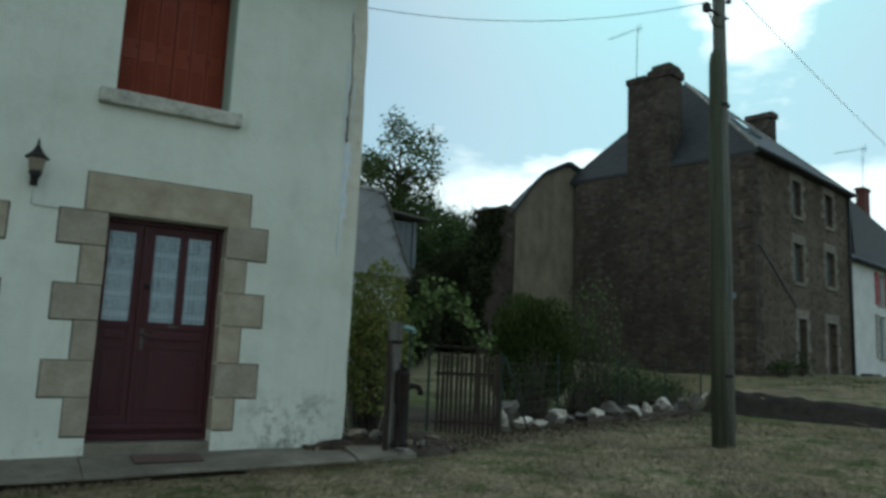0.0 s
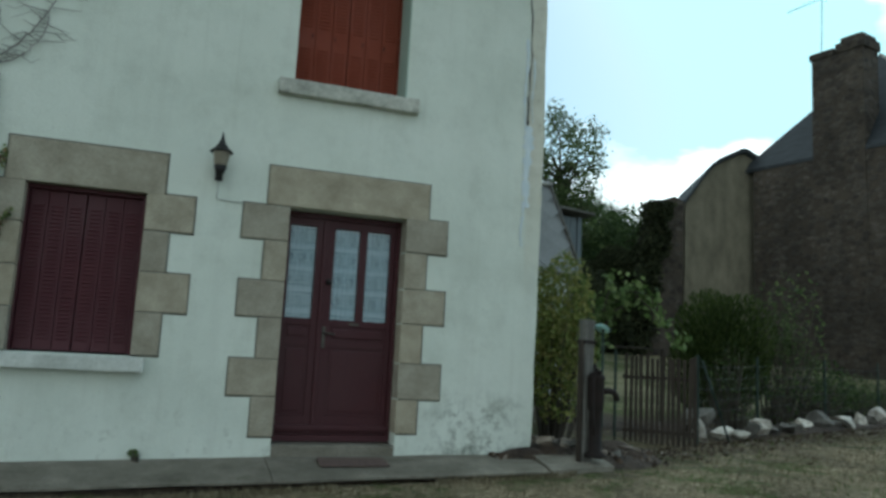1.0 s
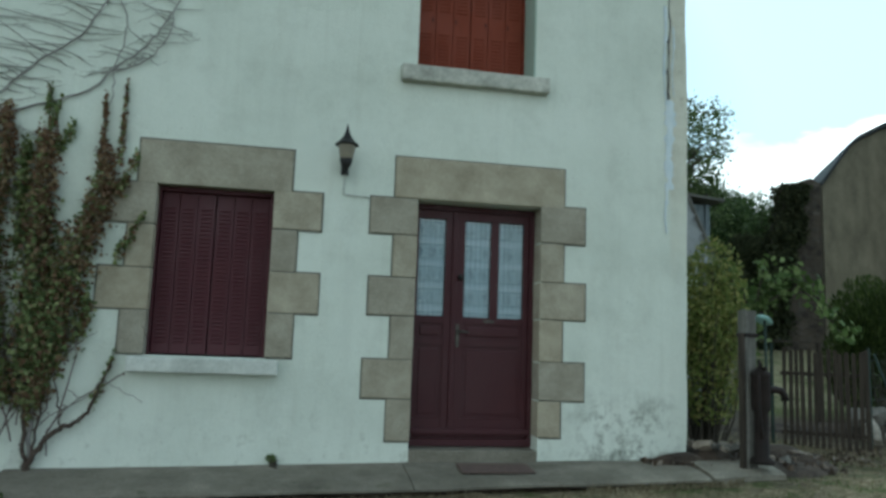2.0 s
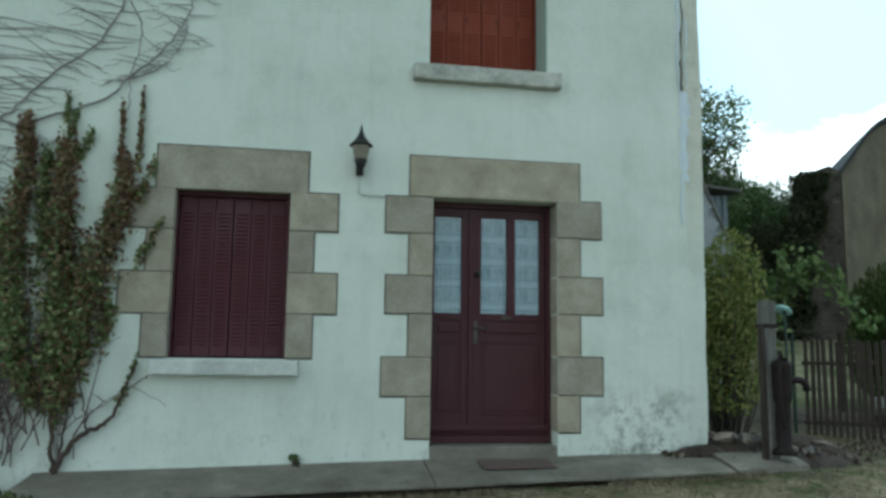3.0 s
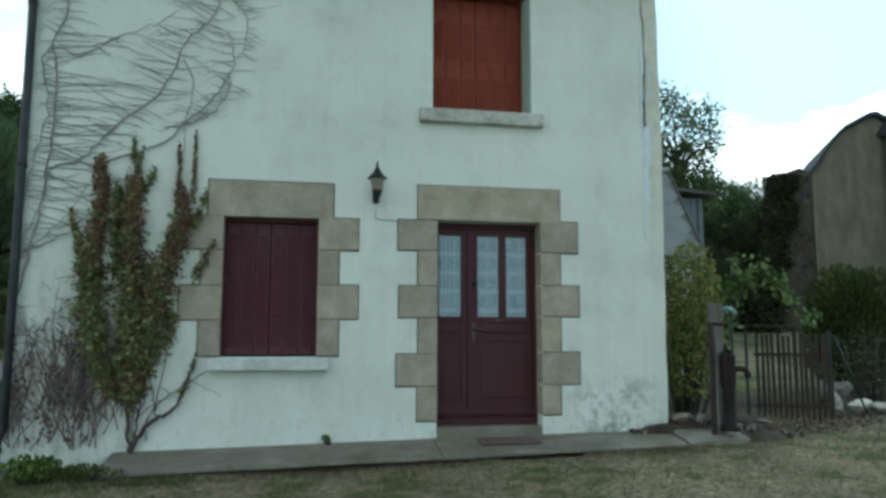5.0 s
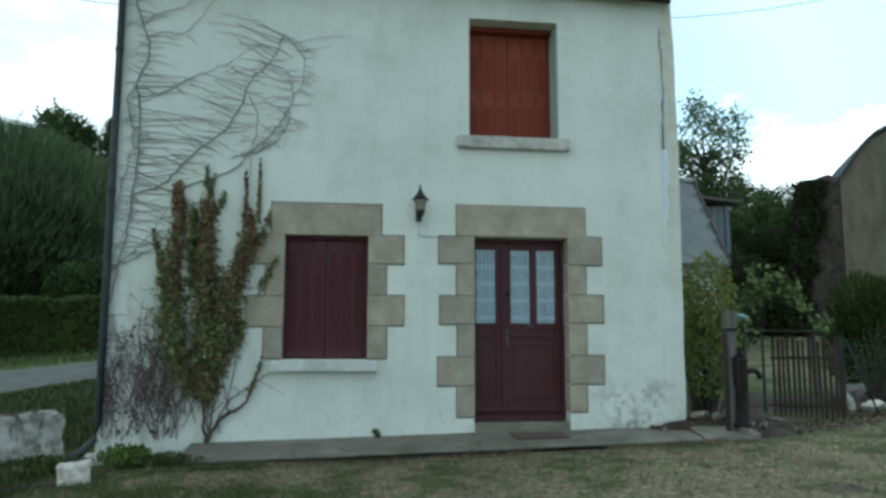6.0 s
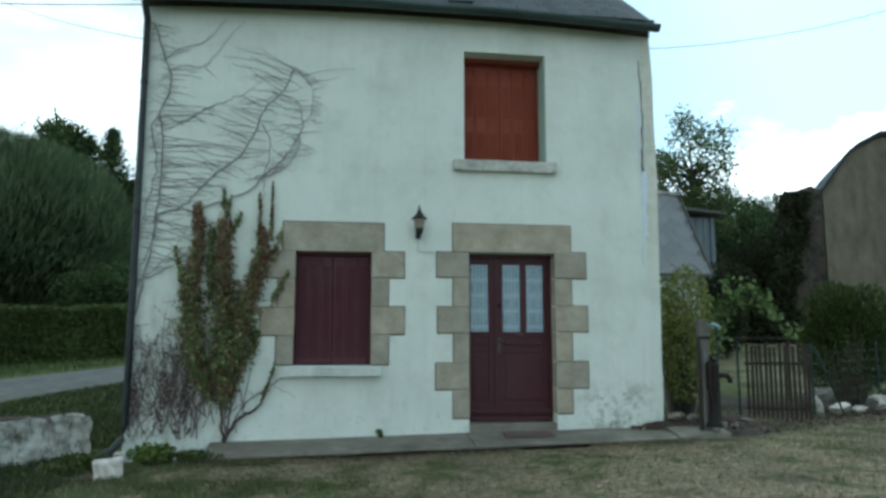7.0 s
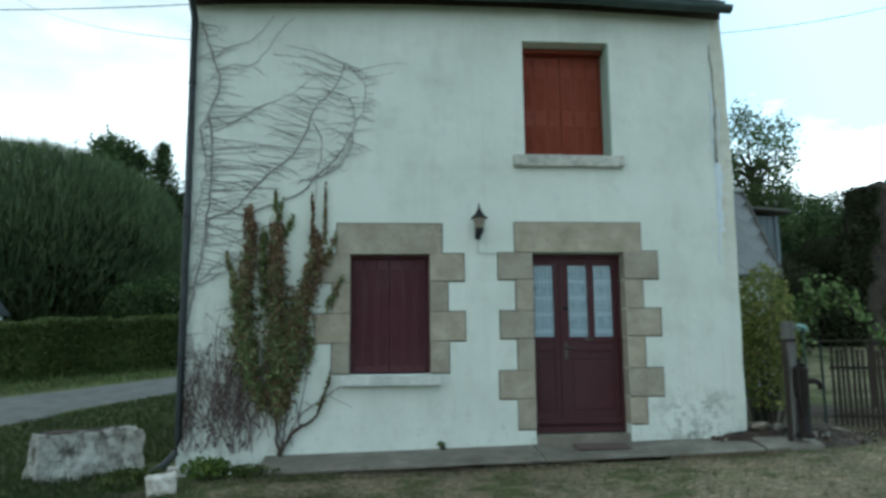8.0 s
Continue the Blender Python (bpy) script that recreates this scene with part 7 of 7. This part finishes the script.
def build_white_cottage():
    """The low white house that adjoins the stone house."""
    t = thing("white_cottage", "white painted cottage with slate roof and red shutters", "house", (*BH_AT, BH_BASE), BH_TURN)
    s = BS
    x0, x1 = 9.06 * s, 17.5 * s
    E = hgt(5.85)
    holes = [(12.7 * s, 13.6 * s, hgt(4.2), hgt(5.6)), (12.6 * s, 13.6 * s, hgt(1.75), hgt(3.65))]
    part("wall", mesh_from("wall", *holed_wall(x0, x1, -0.6, E, 0.03, 0.5, holes), WHITE_WALL), WHITE_WALL, t, "white painted front")
    part("wall", box(x1 - 0.5, x1, 0.502, 7.0, -0.6, E), WHITE_WALL, t)
    part("wall", box(x0, x1, 7.0, 7.4, -0.6, E), WHITE_WALL, t)
    part("corner_strip", box(x0, x0 + 0.22, 0.0, 0.028, -0.1, E - 0.1, 0.004), GREY_SILL, t)
    for a, b, c, d in holes:
        w = part("window", box(a, b, 0.18, 0.22, c, d), PANE, t, "small window")
        part("sill", box(a - 0.08, b + 0.08, -0.05, 0.16, c - 0.12, c - 0.002, 0.01), GREY_SILL, w)
    a, b, c, d = holes[0]
    for p, q in ((a - 0.40, a - 0.01), (b + 0.01, b + 0.40)):
        part("shutter", box(p, q, -0.02, 0.026, c - 0.05, d + 0.05, 0.008), RED_PAINT, t, "bright red wooden shutter")
    a, b, c, d = holes[1]
    part("shutter", box(a - 0.42, a - 0.01, -0.02, 0.026, c - 0.05, d + 0.05, 0.008), GREY_SILL, t, "grey wooden shutter")
    v = [(x0, -0.22, E - 0.02), (x1, -0.22, E - 0.02), (x1, 3.7, E + 3.1), (x0, 3.7, E + 3.1), (x1, 7.6, E - 0.02), (x0, 7.6, E - 0.02)]
    f = [(0, 1, 2, 3), (3, 2, 4, 5), (0, 3, 5), (1, 4, 2), (0, 5, 4, 1)]
    part("roof", mesh_from("roof", v, f, DARK_SLATE), DARK_SLATE, t, "slate roof")
    part("gutter", tube_mesh("gutter", [(x0, -0.27, E - 0.03), (x1, -0.27, E - 0.03)], 0.06, PIPE, 8), PIPE, t)
    ch = part("chimney", box(13.3 * s, 14.1 * s, 0.6, 0.95, E, hgt(9.75)), BRICK_RED, t, "old red brick chimney stack")
    part("cap", box(13.24 * s, 14.16 * s, 0.55, 1.0, hgt(9.75), hgt(9.92), 0.02), BRICK_RED, ch)
    v = [(10.8 * s, 0.3, E + 0.3), (17.4 * s, 0.3, E + 0.3), (17.4 * s, 0.45, hgt(7.9)), (10.8 * s, 0.45, hgt(8.9)), (10.8 * s, 4, E + 0.3), (17.4 * s, 4, E + 0.3), (17.4 * s, 4, hgt(7.9)), (10.8 * s, 4, hgt(8.9))]
    part("dormer", mesh_from("dormer", v, [(0, 1, 2, 3), (7, 6, 5, 4), (3, 2, 6, 7), (0, 3, 7, 4), (1, 5, 6, 2), (0, 4, 5, 1)], DARK_SLATE), DARK_SLATE, t)
    part("trough", box(9.9 * s, 11.1 * s, -0.42, -0.02, -0.1, 0.28, 0.02), PIPE, t, "dark trough against the wall")


build_white_cottage()


def build_barn():
    """The rendered gable that leans against the stone house, and the ivied wall end beside it."""
    t = thing("barn", "barn end with grey cement render under a bowed roof edge", "barn", (-0.20, 15.0, -0.08))
    z0 = 0.6
    prof = [(15.92, z0), (19.3, z0), (19.3, 8.55), (18.9, 8.66), (18.55, 8.80), (18.30, 8.76), (17.30, 8.24), (17.02, 8.02), (16.62, 7.54), (15.92, 6.66)]
    v = [(x, 0, z) for x, z in prof] + [(x, 1.6, max(z0, z - 0.8)) for x, z in prof]
    n = len(prof)
    f = [tuple(range(n)), tuple(range(2 * n - 1, n - 1, -1))] + [(k, n + k, n + (k + 1) % n, (k + 1) % n) for k in range(n)]
    part("wall", mesh_from("wall", v, f, BARN_RENDER), BARN_RENDER, t, "grey-brown cement render")
    b = Bag()
    top = prof[2:]
    vv, ff = [], []
    for x, z in top:
        for y, dz in ((-0.14, 0.02), (-0.14, 0.17), (1.7, -0.63), (1.7, -0.78)):
            vv.append((x - 0.02, y, z + dz))
    for k in range(len(top) - 1):
        for i in range(4):
            ff.append((4 * k + i, 4 * k + (i + 1) % 4, 4 * k + 4 + (i + 1) % 4, 4 * k + 4 + i))
    ff += [(0, 1, 2, 3), tuple(4 * len(top) - 4 + i for i in (3, 2, 1, 0))]
    part("roof", mesh_from("roof", vv, ff, SLATE), SLATE, t, "bowed dark slate roof edge")
    w = thing("ruined_wall", "broken stone wall end grown over with ivy", "wall", (0, 15.0, -0.04))
    prof = [(12.9, z0), (15.58, z0), (15.58, 6.62), (15.40, 6.66), (15.22, 6.77), (15.05, 6.66), (14.7, 6.58), (14.35, 6.50), (14.30, 6.3), (14.28, 5.55), (13.85, 4.5), (13.25, 3.3), (12.95, 2.0)]
    v = [(x, -0.1, z) for x, z in prof] + [(x, 0.5, z) for x, z in prof]
    n = len(prof)
    f = [tuple(range(n)), tuple(range(2 * n - 1, n - 1, -1))] + [(k, n + k, n + (k + 1) % n, (k + 1) % n) for k in range(n)]
    part("masonry", mesh_from("masonry", v, f, RUBBLE), RUBBLE, w)
    rng = np.random.default_rng(77)
    n = 7500
    z = 0.6 + 5.9 * rng.uniform(0, 1, n) ** 1.3
    left = np.interp(z, (0.6, 2.0, 3.3, 4.5, 5.55, 6.5), (12.7, 12.9, 13.2, 13.8, 14.25, 14.28))
    right = np.interp(z, (0.6, 3.3, 4.6, 5.55, 6.5), (13.9, 14.35, 14.80, 14.98, 15.10)) + 0.12 * np.sin(z * 4.1) + 0.07 * np.sin(z * 9.7)
    x = left + rng.uniform(0, 1, n) ** 1.3 * (right - left) - np.abs(rng.normal(size=n)) * 0.04
    y = -0.16 - np.abs(rng.normal(size=n)) * 0.09 - np.clip(4.5 - z, 0, 4) * 0.16 * rng.uniform(0, 1, n)
    m = 1700
    z2 = 0.6 + 5.9 * rng.uniform(0, 1, m) ** 1.35
    x2 = np.interp(z2, (0.6, 2.0, 3.3, 4.5, 5.55, 6.5), (12.7, 12.9, 13.2, 13.8, 14.25, 14.28)) - np.abs(rng.normal(size=m)) * 0.06
    y2 = rng.uniform(-0.2, 0.55, m)
    x, y, z = np.concatenate([x, x2]), np.concatenate([y, y2]), np.concatenate([z, z2])
    part("ivy", leaf_mesh("ivy", np.stack([x, y, z], 1), 0.125, LEAF_IVY_SHADE, 0.8, 78), LEAF_IVY_SHADE, w, "dark green ivy")


build_barn()


# ---------------------------------------------------------------- trees, hedge, far woods
tree("fruit_tree", "old orchard tree with a loose open crown of small leaves", (10.85, 16.2, ground_z(10.85, 16.2)), 7.75, (2.15, 1.8, 2.5), LEAF_MID, 201, 0.13, 11500, 0.17, 150, None, 0.6, 0.20, 0.3, True)
tree("oak_tree", "dark green broadleaved tree behind the gardens", (14.6, 21.5, ground_z(14.6, 21.5)), 5.6, (2.7, 2.2, 2.6), LEAF_DARK, 202, 0.115, 60000, 0.22, 130, None, 0.6, 0.30)
tree("oak_tree", "dark green broadleaved tree behind the gardens", (18.3, 23.5, ground_z(18.3, 23.5)), 6.15, (2.7, 2.3, 3.0), LEAF_DARK, 203, 0.115, 56000, 0.22, 110, None, 0.6, 0.30)
tree("oak_tree", "dark green broadleaved tree behind the gardens", (21.8, 26.0, ground_z(21.8, 26)), 7.0, (3.2, 2.6, 2.8), LEAF_DARK, 204, 0.12, 40000, 0.22, 90, None, 0.6, 0.32)
tree("oak_tree", "dark green broadleaved tree behind the gardens", (9.5, 24.0, ground_z(9.5, 24)), 5.4, (2.9, 2.4, 2.9), LEAF_DARK, 205, 0.12, 36000, 0.22, 80, None, 0.6, 0.36)
# thicket leaves darkened by colour to stand for shade under the trees
shrub("thicket", "thicket of shrubs behind the garden, leaves coloured dark for the shade", (13.2, 15.8), (1.5, 1.2, 1.9), LEAF_IVY_SHADE, 206, 0.10, 20000, 0.2, 0.65, 40, 0.5, 0.6, "thicket")
shrub("thicket", "thicket of shrubs behind the garden, leaves coloured dark for the shade", (11.5, 15.0), (1.5, 1.2, 1.6), LEAF_IVY_SHADE, 207, 0.09, 15000, 0.2, 0.65, 40, 0.5, 0.7, "thicket")
shrub("thicket", "dark shrubs growing up against the boarded outbuilding", (8.9, 10.5), (0.85, 0.6, 1.25), LEAF_IVY_SHADE, 208, 0.09, 9000, 0.2, 0.65, 30, 0.5, 0.7, "thicket")


def build_willow():
    """The broad dome of fine upright shoots across the lane."""
    at = (-17.0, 24.0)
    z0 = ground_z(*at)
    t = thing("willow", "broad domed willow with dense fine grey-green foliage", "tree", (*at, z0))
    rng = np.random.default_rng(301)
    bag = Bag()
    for k in range(9):
        a = 2 * math.pi * k / 9
        bag.tube([(0.3 * math.cos(a), 0.3 * math.sin(a), -0.3), (1.2 * math.cos(a), 1.2 * math.sin(a), 2.2), (3.6 * math.cos(a), 3.6 * math.sin(a), 5.4)], [0.22, 0.15, 0.05], 7, False)
    part("trunk", bag.mesh("trunk", BARK), BARK, t)
    pts = blob_points(rng, 95000, (0, 0, 4.0), (6.65, 6.15, 4.15), 0.28, 40, 0.22)
    pts = pts[pts[:, 2] > 0.9]
    out = pts - np.array([0, 0, 1.0])
    out /= np.linalg.norm(out, axis=1)[:, None] + 1e-6
    out = out * 0.6 + np.array([0, 0, 0.75])
    part("crown", leaf_mesh("crown", pts, 0.46, LEAF_WILLOW, 0.075, 302, 0.62, out), LEAF_WILLOW, t, "fine grey-green shoots")
    tips = blob_points(rng, 9000, (0, 0, 4.05), (6.7, 6.2, 4.2), 0.06, 40, 0.22)
    tips = tips[tips[:, 2] > 4.2]
    part("shoot", leaf_mesh("shoot", tips, 0.85, LEAF_WILLOW, 0.035, 304, 0.72), LEAF_WILLOW, t, "long thin upright shoots at the outline")["kind"] = "stuff"
    # core leaves coloured near-black in place of shade inside the crown
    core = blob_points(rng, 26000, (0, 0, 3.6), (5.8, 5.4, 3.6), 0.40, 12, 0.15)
    part("crown", leaf_mesh("crown", core, 0.52, LEAF_IVY_SHADE, 0.5, 303, 0.4), LEAF_IVY_SHADE, t, "inner foliage, coloured darker for the shade inside the crown")


build_willow()
shrub("thicket", "dark undergrowth beside the willow behind the hedge", (-10.2, 20.5), (1.7, 1.2, 1.45), LEAF_DARK, 305, 0.16, 9000, 0.3, 0.5, 40, 0.5, 0.7, "thicket")


def build_garden_hut():
    """The low white outbuilding that shows over the hedge."""
    z0 = ground_z(-15.4, 16.6) - 0.3
    t = thing("garden_hut", "low white painted outbuilding with a dark roof beyond the hedge", "outbuilding", (-15.4, 16.8, z0))
    h = 2.46 - z0
    part("wall", box(-2.1, 1.02, -0.85, 0.85, 0.0, h, 0.01), WHITE_WALL, t)
    v = [(x, y, z) for x in (-2.25, 1.14) for y, z in ((-1.05, h - 0.02), (-1.05, h + 0.06), (0.0, h + 0.62), (1.05, h + 0.06), (1.05, h - 0.02))]
    f = [(4, 3, 2, 1, 0), (5, 6, 7, 8, 9)] + [(k, (k + 1) % 5, 5 + (k + 1) % 5, 5 + k) for k in range(5)]
    part("roof", mesh_from("roof", v, f, DARK_SLATE), DARK_SLATE, t, "dark slate roof")


build_garden_hut()


def build_hedge():
    """A clipped hedge that follows the lane."""
    a, b = Vector((-18.5, 4.1)), Vector((-6.4, 15.5))
    rng = np.random.default_rng(311)
    d = (b - a)
    ln = d.length
    d.normalize()
    nrm = Vector((d.y, -d.x))
    n = 26000
    u = rng.uniform(0, ln, n)
    face = rng.uniform(0, 1, n)
    top = face < 0.35
    w = np.where(top, rng.uniform(-0.55, 0.55, n), 0.55 - np.abs(rng.normal(size=n)) * 0.07)
    h = np.where(top, 1.50 - np.abs(rng.normal(size=n)) * 0.06, rng.uniform(0.05, 1.50, n))
    wob = 0.07 * np.sin(u * 2.3) + 0.05 * np.sin(u * 5.1 + 1)
    w, h = w + wob * 0.7, h + wob * 0.6 * (h > 1.1)
    pts = np.empty((n, 3))
    for k in range(n):
        x, y = a.x + d.x * u[k] + nrm.x * w[k], a.y + d.y * u[k] + nrm.y * w[k]
        pts[k] = (x, y, ground_z(x, y) + h[k])
    t = thing("hedge", "clipped dark green hedge along the lane", "hedge", (0, 0, 0))
    part("foliage", leaf_mesh("foliage", pts, 0.105, LEAF_HEDGE, 0.55, 312, 0.35), LEAF_HEDGE, t)
    bag = Bag()
    for k in range(70):
        p = a + d * (ln * (k + 0.5) / 70)
        z = ground_z(p.x, p.y)
        bag.tube([(p.x, p.y, z - 0.1), (p.x + rng.normal() * 0.1, p.y, z + 0.8), (p.x + rng.normal() * 0.2, p.y, z + 1.35)], [0.05, 0.04, 0.015], 5, False)
    verts, faces = [], []
    for k in range(33):
        p = a + d * (ln * k / 32)
        z = ground_z(p.x, p.y)
        for w0, h0 in ((-0.42, 0.02), (0.42, 0.02), (0.40, 1.37), (-0.40, 1.37)):
            verts.append((p.x + nrm.x * w0, p.y + nrm.y * w0, z + h0))
    for k in range(32):
        for i in range(4):
            faces.append((4 * k + i, 4 * k + (i + 1) % 4, 4 * k + 4 + (i + 1) % 4, 4 * k + 4 + i))
    part("stem", bag.mesh("stem", BARK), BARK, t)["kind"] = "stuff"
    part("inner_growth", mesh_from("inner_growth", verts, faces, LEAF_HEDGE), LEAF_HEDGE, t, "dense dark inside of the hedge")


build_hedge()
tree("oak_tree", "dark rounded tree rising behind the willow", (-18.8, 40.0, ground_z(-18.8, 40)), 12.0, (2.0, 2.2, 3.6), LEAF_DARK, 320, 0.30, 24000, 0.3, 90, None, 0.6, 0.45)
tree("oak_tree", "dark rounded tree rising behind the willow", (-13.2, 42.0, ground_z(-13.2, 42)), 9.4, (3.0, 2.8, 3.8), LEAF_DARK, 321, 0.32, 20000, 0.3, 90, None, 0.6, 0.45)


def build_fir():
    at = (-15.7, 39.5)
    z0 = ground_z(*at)
    t = thing("fir_tree", "dark pointed fir behind the other trees", "tree", (*at, z0))
    rng = np.random.default_rng(331)
    H = 12.2
    bag = Bag()
    bag.tube([(0, 0, -0.3), (0, 0, H * 0.6), (0.05, 0, H)], [0.28, 0.14, 0.02], 8)
    pts = []
    for k in range(26):
        z = 1.6 + (H - 1.7) * k / 26
        r = min(3.0, 0.42 * (H - z) + 0.08)
        for q in range(13):
            a = 2 * math.pi * (q + rng.random()) / 13
            rr = r * rng.uniform(0.75, 1.12)
            e = Vector((rr * math.cos(a), rr * math.sin(a), z - 0.22 * rr))
            bag.tube([(0, 0, z), e], [0.035, 0.008], 4, False)
            for s in range(26):
                u = rng.uniform(0.15, 1.0)
                pts.append(Vector((0, 0, z)).lerp(e, u) + Vector(rng.normal(size=3) * 0.13))
    part("trunk", bag.mesh("trunk", BARK), BARK, t)
    part("crown", leaf_mesh("crown", pts, 0.26, LEAF_DARK, 0.35, 332), LEAF_DARK, t)


build_fir()


def build_far_woods():
    """Woods along the skyline, too far to count."""
    rng = np.random.default_rng(341)
    pts = []
    for k in range(110):
        a = radians(-75 + 150 * k / 109)
        r = rng.uniform(62, 80)
        x, y = r * math.sin(a), r * math.cos(a)
        h = rng.uniform(3.2, 5.0)
        pts.append(blob_points(rng, 260, (x, y, ground_z(x, y) + h * 0.55), (3.2, 2.6, h * 0.62), 0.6, 8, 0.5))
    tagged(new("far_woods", leaf_mesh("far_woods", np.concatenate(pts), 0.8, LEAF_DARK, 0.7, 342)), "distant dark green woods along the skyline", "woods", kind="stuff")


build_far_woods()


# ---------------------------------------------------------------- grass
def blades(name, n, area, size, mat, seed, label, keep):
    rng = np.random.default_rng(seed)
    x = rng.uniform(area[0], area[1], n)
    y = rng.uniform(area[2], area[3], n)
    pts = []
    for a, b in zip(x, y):
        if keep(a, b, noise.noise(Vector((a * 0.7, b * 0.7, 3.0)))):
            pts.append((a, b, ground_z(a, b) + size * 0.30))
    tagged(new(name, leaf_mesh(name, pts, size, mat, 0.09, seed, 0.5)), label, "grass", kind="stuff")


def open_yard(x, y):
    """Where grass may grow: not on paths, under the house or on the lane."""
    if X0 - 0.1 < x < 3.05 and -0.85 < y:
        return False
    if 2.3 < x < 3.95 and -0.62 + 0.35 * (x - 3.0) < y < 1.2:
        return False
    if -4.85 < x < -4.05 and -0.35 < y < 1.2:
        return False
    if x < lane_edge(y, LANE_NEAR) + 0.05:
        return False
    return True


blades("dry_grass", 42000, (-5, 12, -6.2, 2.0), 0.075, GRASS_DRY, 401, "short dry straw-coloured grass in the yard", lambda x, y, k: open_yard(x, y) and k < 0.22)
blades("green_grass", 16000, (-6.0, -0.8, -4.2, -0.75), 0.075, GRASS_GREEN, 408, "green grass thinning out towards the trodden yard", lambda x, y, k: open_yard(x, y) and k > 0.05 + 0.16 * (x + 3.4))
blades("green_grass", 17000, (-5.6, 14, -6.2, 2.6), 0.080, GRASS_GREEN, 402, "short green grass in patches", lambda x, y, k: open_yard(x, y) and k > 0.08)
blades("verge_grass", 70000, (-10.0, -4.15, -2.5, 13), 0.10, GRASS_VERGE, 403, "longer green grass beside the lane", lambda x, y, k: open_yard(x, y))


def beyond_lane(x, y):
    e = lane_edge(y, LANE_FAR)
    return e - 4.2 < x < e - 0.05


blades("verge_grass", 30000, (-17, -4.4, -2.0, 20.0), 0.22, GRASS_GREEN, 406, "rough green grass between lane and hedge", lambda x, y, k: beyond_lane(x, y))
blades("edge_grass", 9000, (-3.3, 2.95, -1.0, -0.55), 0.075, GRASS_GREEN, 404, "fringe of green grass along the concrete path", lambda x, y, k: -0.20 < y - (-0.70 + 0.062 * x) < -0.012 and k > -0.12 + 0.14 * (x + 1.6))
blades("edge_grass", 7000, (-3.3, 2.95, -1.0, -0.55), 0.075, GRASS_DRY, 407, "fringe of dry grass along the concrete path", lambda x, y, k: -0.16 < y - (-0.70 + 0.062 * x) < -0.012 and k < 0.05)
blades("lawn_grass", 2500, (16.4, 24, -1, 9), 0.12, GRASS_GREEN, 405, "green lawn before the stone house", lambda x, y, k: True)

# ---------------------------------------------------------------- pieces: granite blocks, slates, tiles
for bm_stone, nm in STONES:
    part(nm, bm_stone, GRANITE, wall_front)
for bm_joint in JOINTS:
    part("mortar_joint", bm_joint, JOINT, wall_front)


def slate_mesh(name, w, h, t, mat, seed):
    rng = random.Random(seed)
    j = lambda: rng.uniform(-0.006, 0.006)
    v = [(-w / 2, 0, 0), (w / 2, 0, 0), (w / 2 + j(), h, 0), (-w / 2 + j(), h, 0), (-w / 2 + j(), j(), t), (w / 2 + j(), j(), t), (w / 2, h, t), (-w / 2, h, t)]
    return mesh_from(name, v, [(3, 2, 1, 0), (4, 5, 6, 7), (0, 1, 5, 4), (1, 2, 6, 5), (2, 3, 7, 6), (3, 0, 4, 7)], mat)


def lay_slates():
    meshes = [slate_mesh("slate", 0.212, 0.30, 0.008, SLATE, k) for k in range(6)]
    rng = random.Random(12)
    ux = Vector((0, 1, SLOPE)).normalized()
    nrm = Vector((0, -SLOPE, 1)).normalized()
    rot = Matrix(((1, 0, 0), (0, ux.y, nrm.y), (0, ux.z, nrm.z))).to_4x4()
    n = 30
    for row in range(9):
        for k in range(n):
            x = X0 - 0.06 + 0.219 * (k + (0.5 if row % 2 else 0.0))
            if x > X1 - 0.135:
                continue
            s = -0.03 + 0.135 * row
            p = Vector((x, EAVE_Y, EAVE_Z)) + ux * s + nrm * (0.012 + 0.003 * rng.random())
            ob = new("slate", meshes[rng.randrange(6)])
            ob.parent = ROOF
            ob.matrix_parent_inverse = Matrix.Identity(4)
            ob.matrix_basis = Matrix.Translation(p) @ rot @ Matrix.Rotation(rng.uniform(-0.02, 0.02), 4, "Z") @ Matrix.Rotation(0.045 + rng.uniform(-0.015, 0.02), 4, "X")


def lay_tiles():
    """Square slates laid on their points, course over course."""
    side = 0.34
    dg = 0.32 * math.sqrt(2)
    meshes = [slate_mesh("tile", side, side, 0.013, PALE_SLATE, 50 + k) for k in range(5)]
    rng = random.Random(13)
    ux = SHED_D.normalized()
    rot = Matrix(((1, 0, 0), (0, ux.y, SHED_N.y), (0, ux.z, SHED_N.z))).to_4x4()
    turn = Matrix.Rotation(math.radians(45), 4, "Z") @ Matrix.Translation((0, -side / 2, 0))
    rows = int(SHED_D.length / (dg / 2))
    for row in range(rows):
        for k in range(8):
            x = 6.55 - 0.053 * dg / 2 * row - dg * (k + (0.5 if row % 2 else 0.0))
            if x < 3.5:
                continue
            p = Vector((x, SHED_A.y, SHED_A.z)) + ux * (0.27 + dg / 2 * row) + SHED_N * 0.006
            ob = new("tile", meshes[rng.randrange(5)])
            ob.parent = SHED_ROOF
            ob.matrix_parent_inverse = Matrix.Identity(4)
            ob.matrix_basis = Matrix.Translation(p) @ rot @ Matrix.Rotation(0.03 + rng.uniform(0, 0.012), 4, "X") @ turn @ Matrix.Rotation(rng.uniform(-0.01, 0.01), 4, "Z")


lay_slates()
lay_tiles()
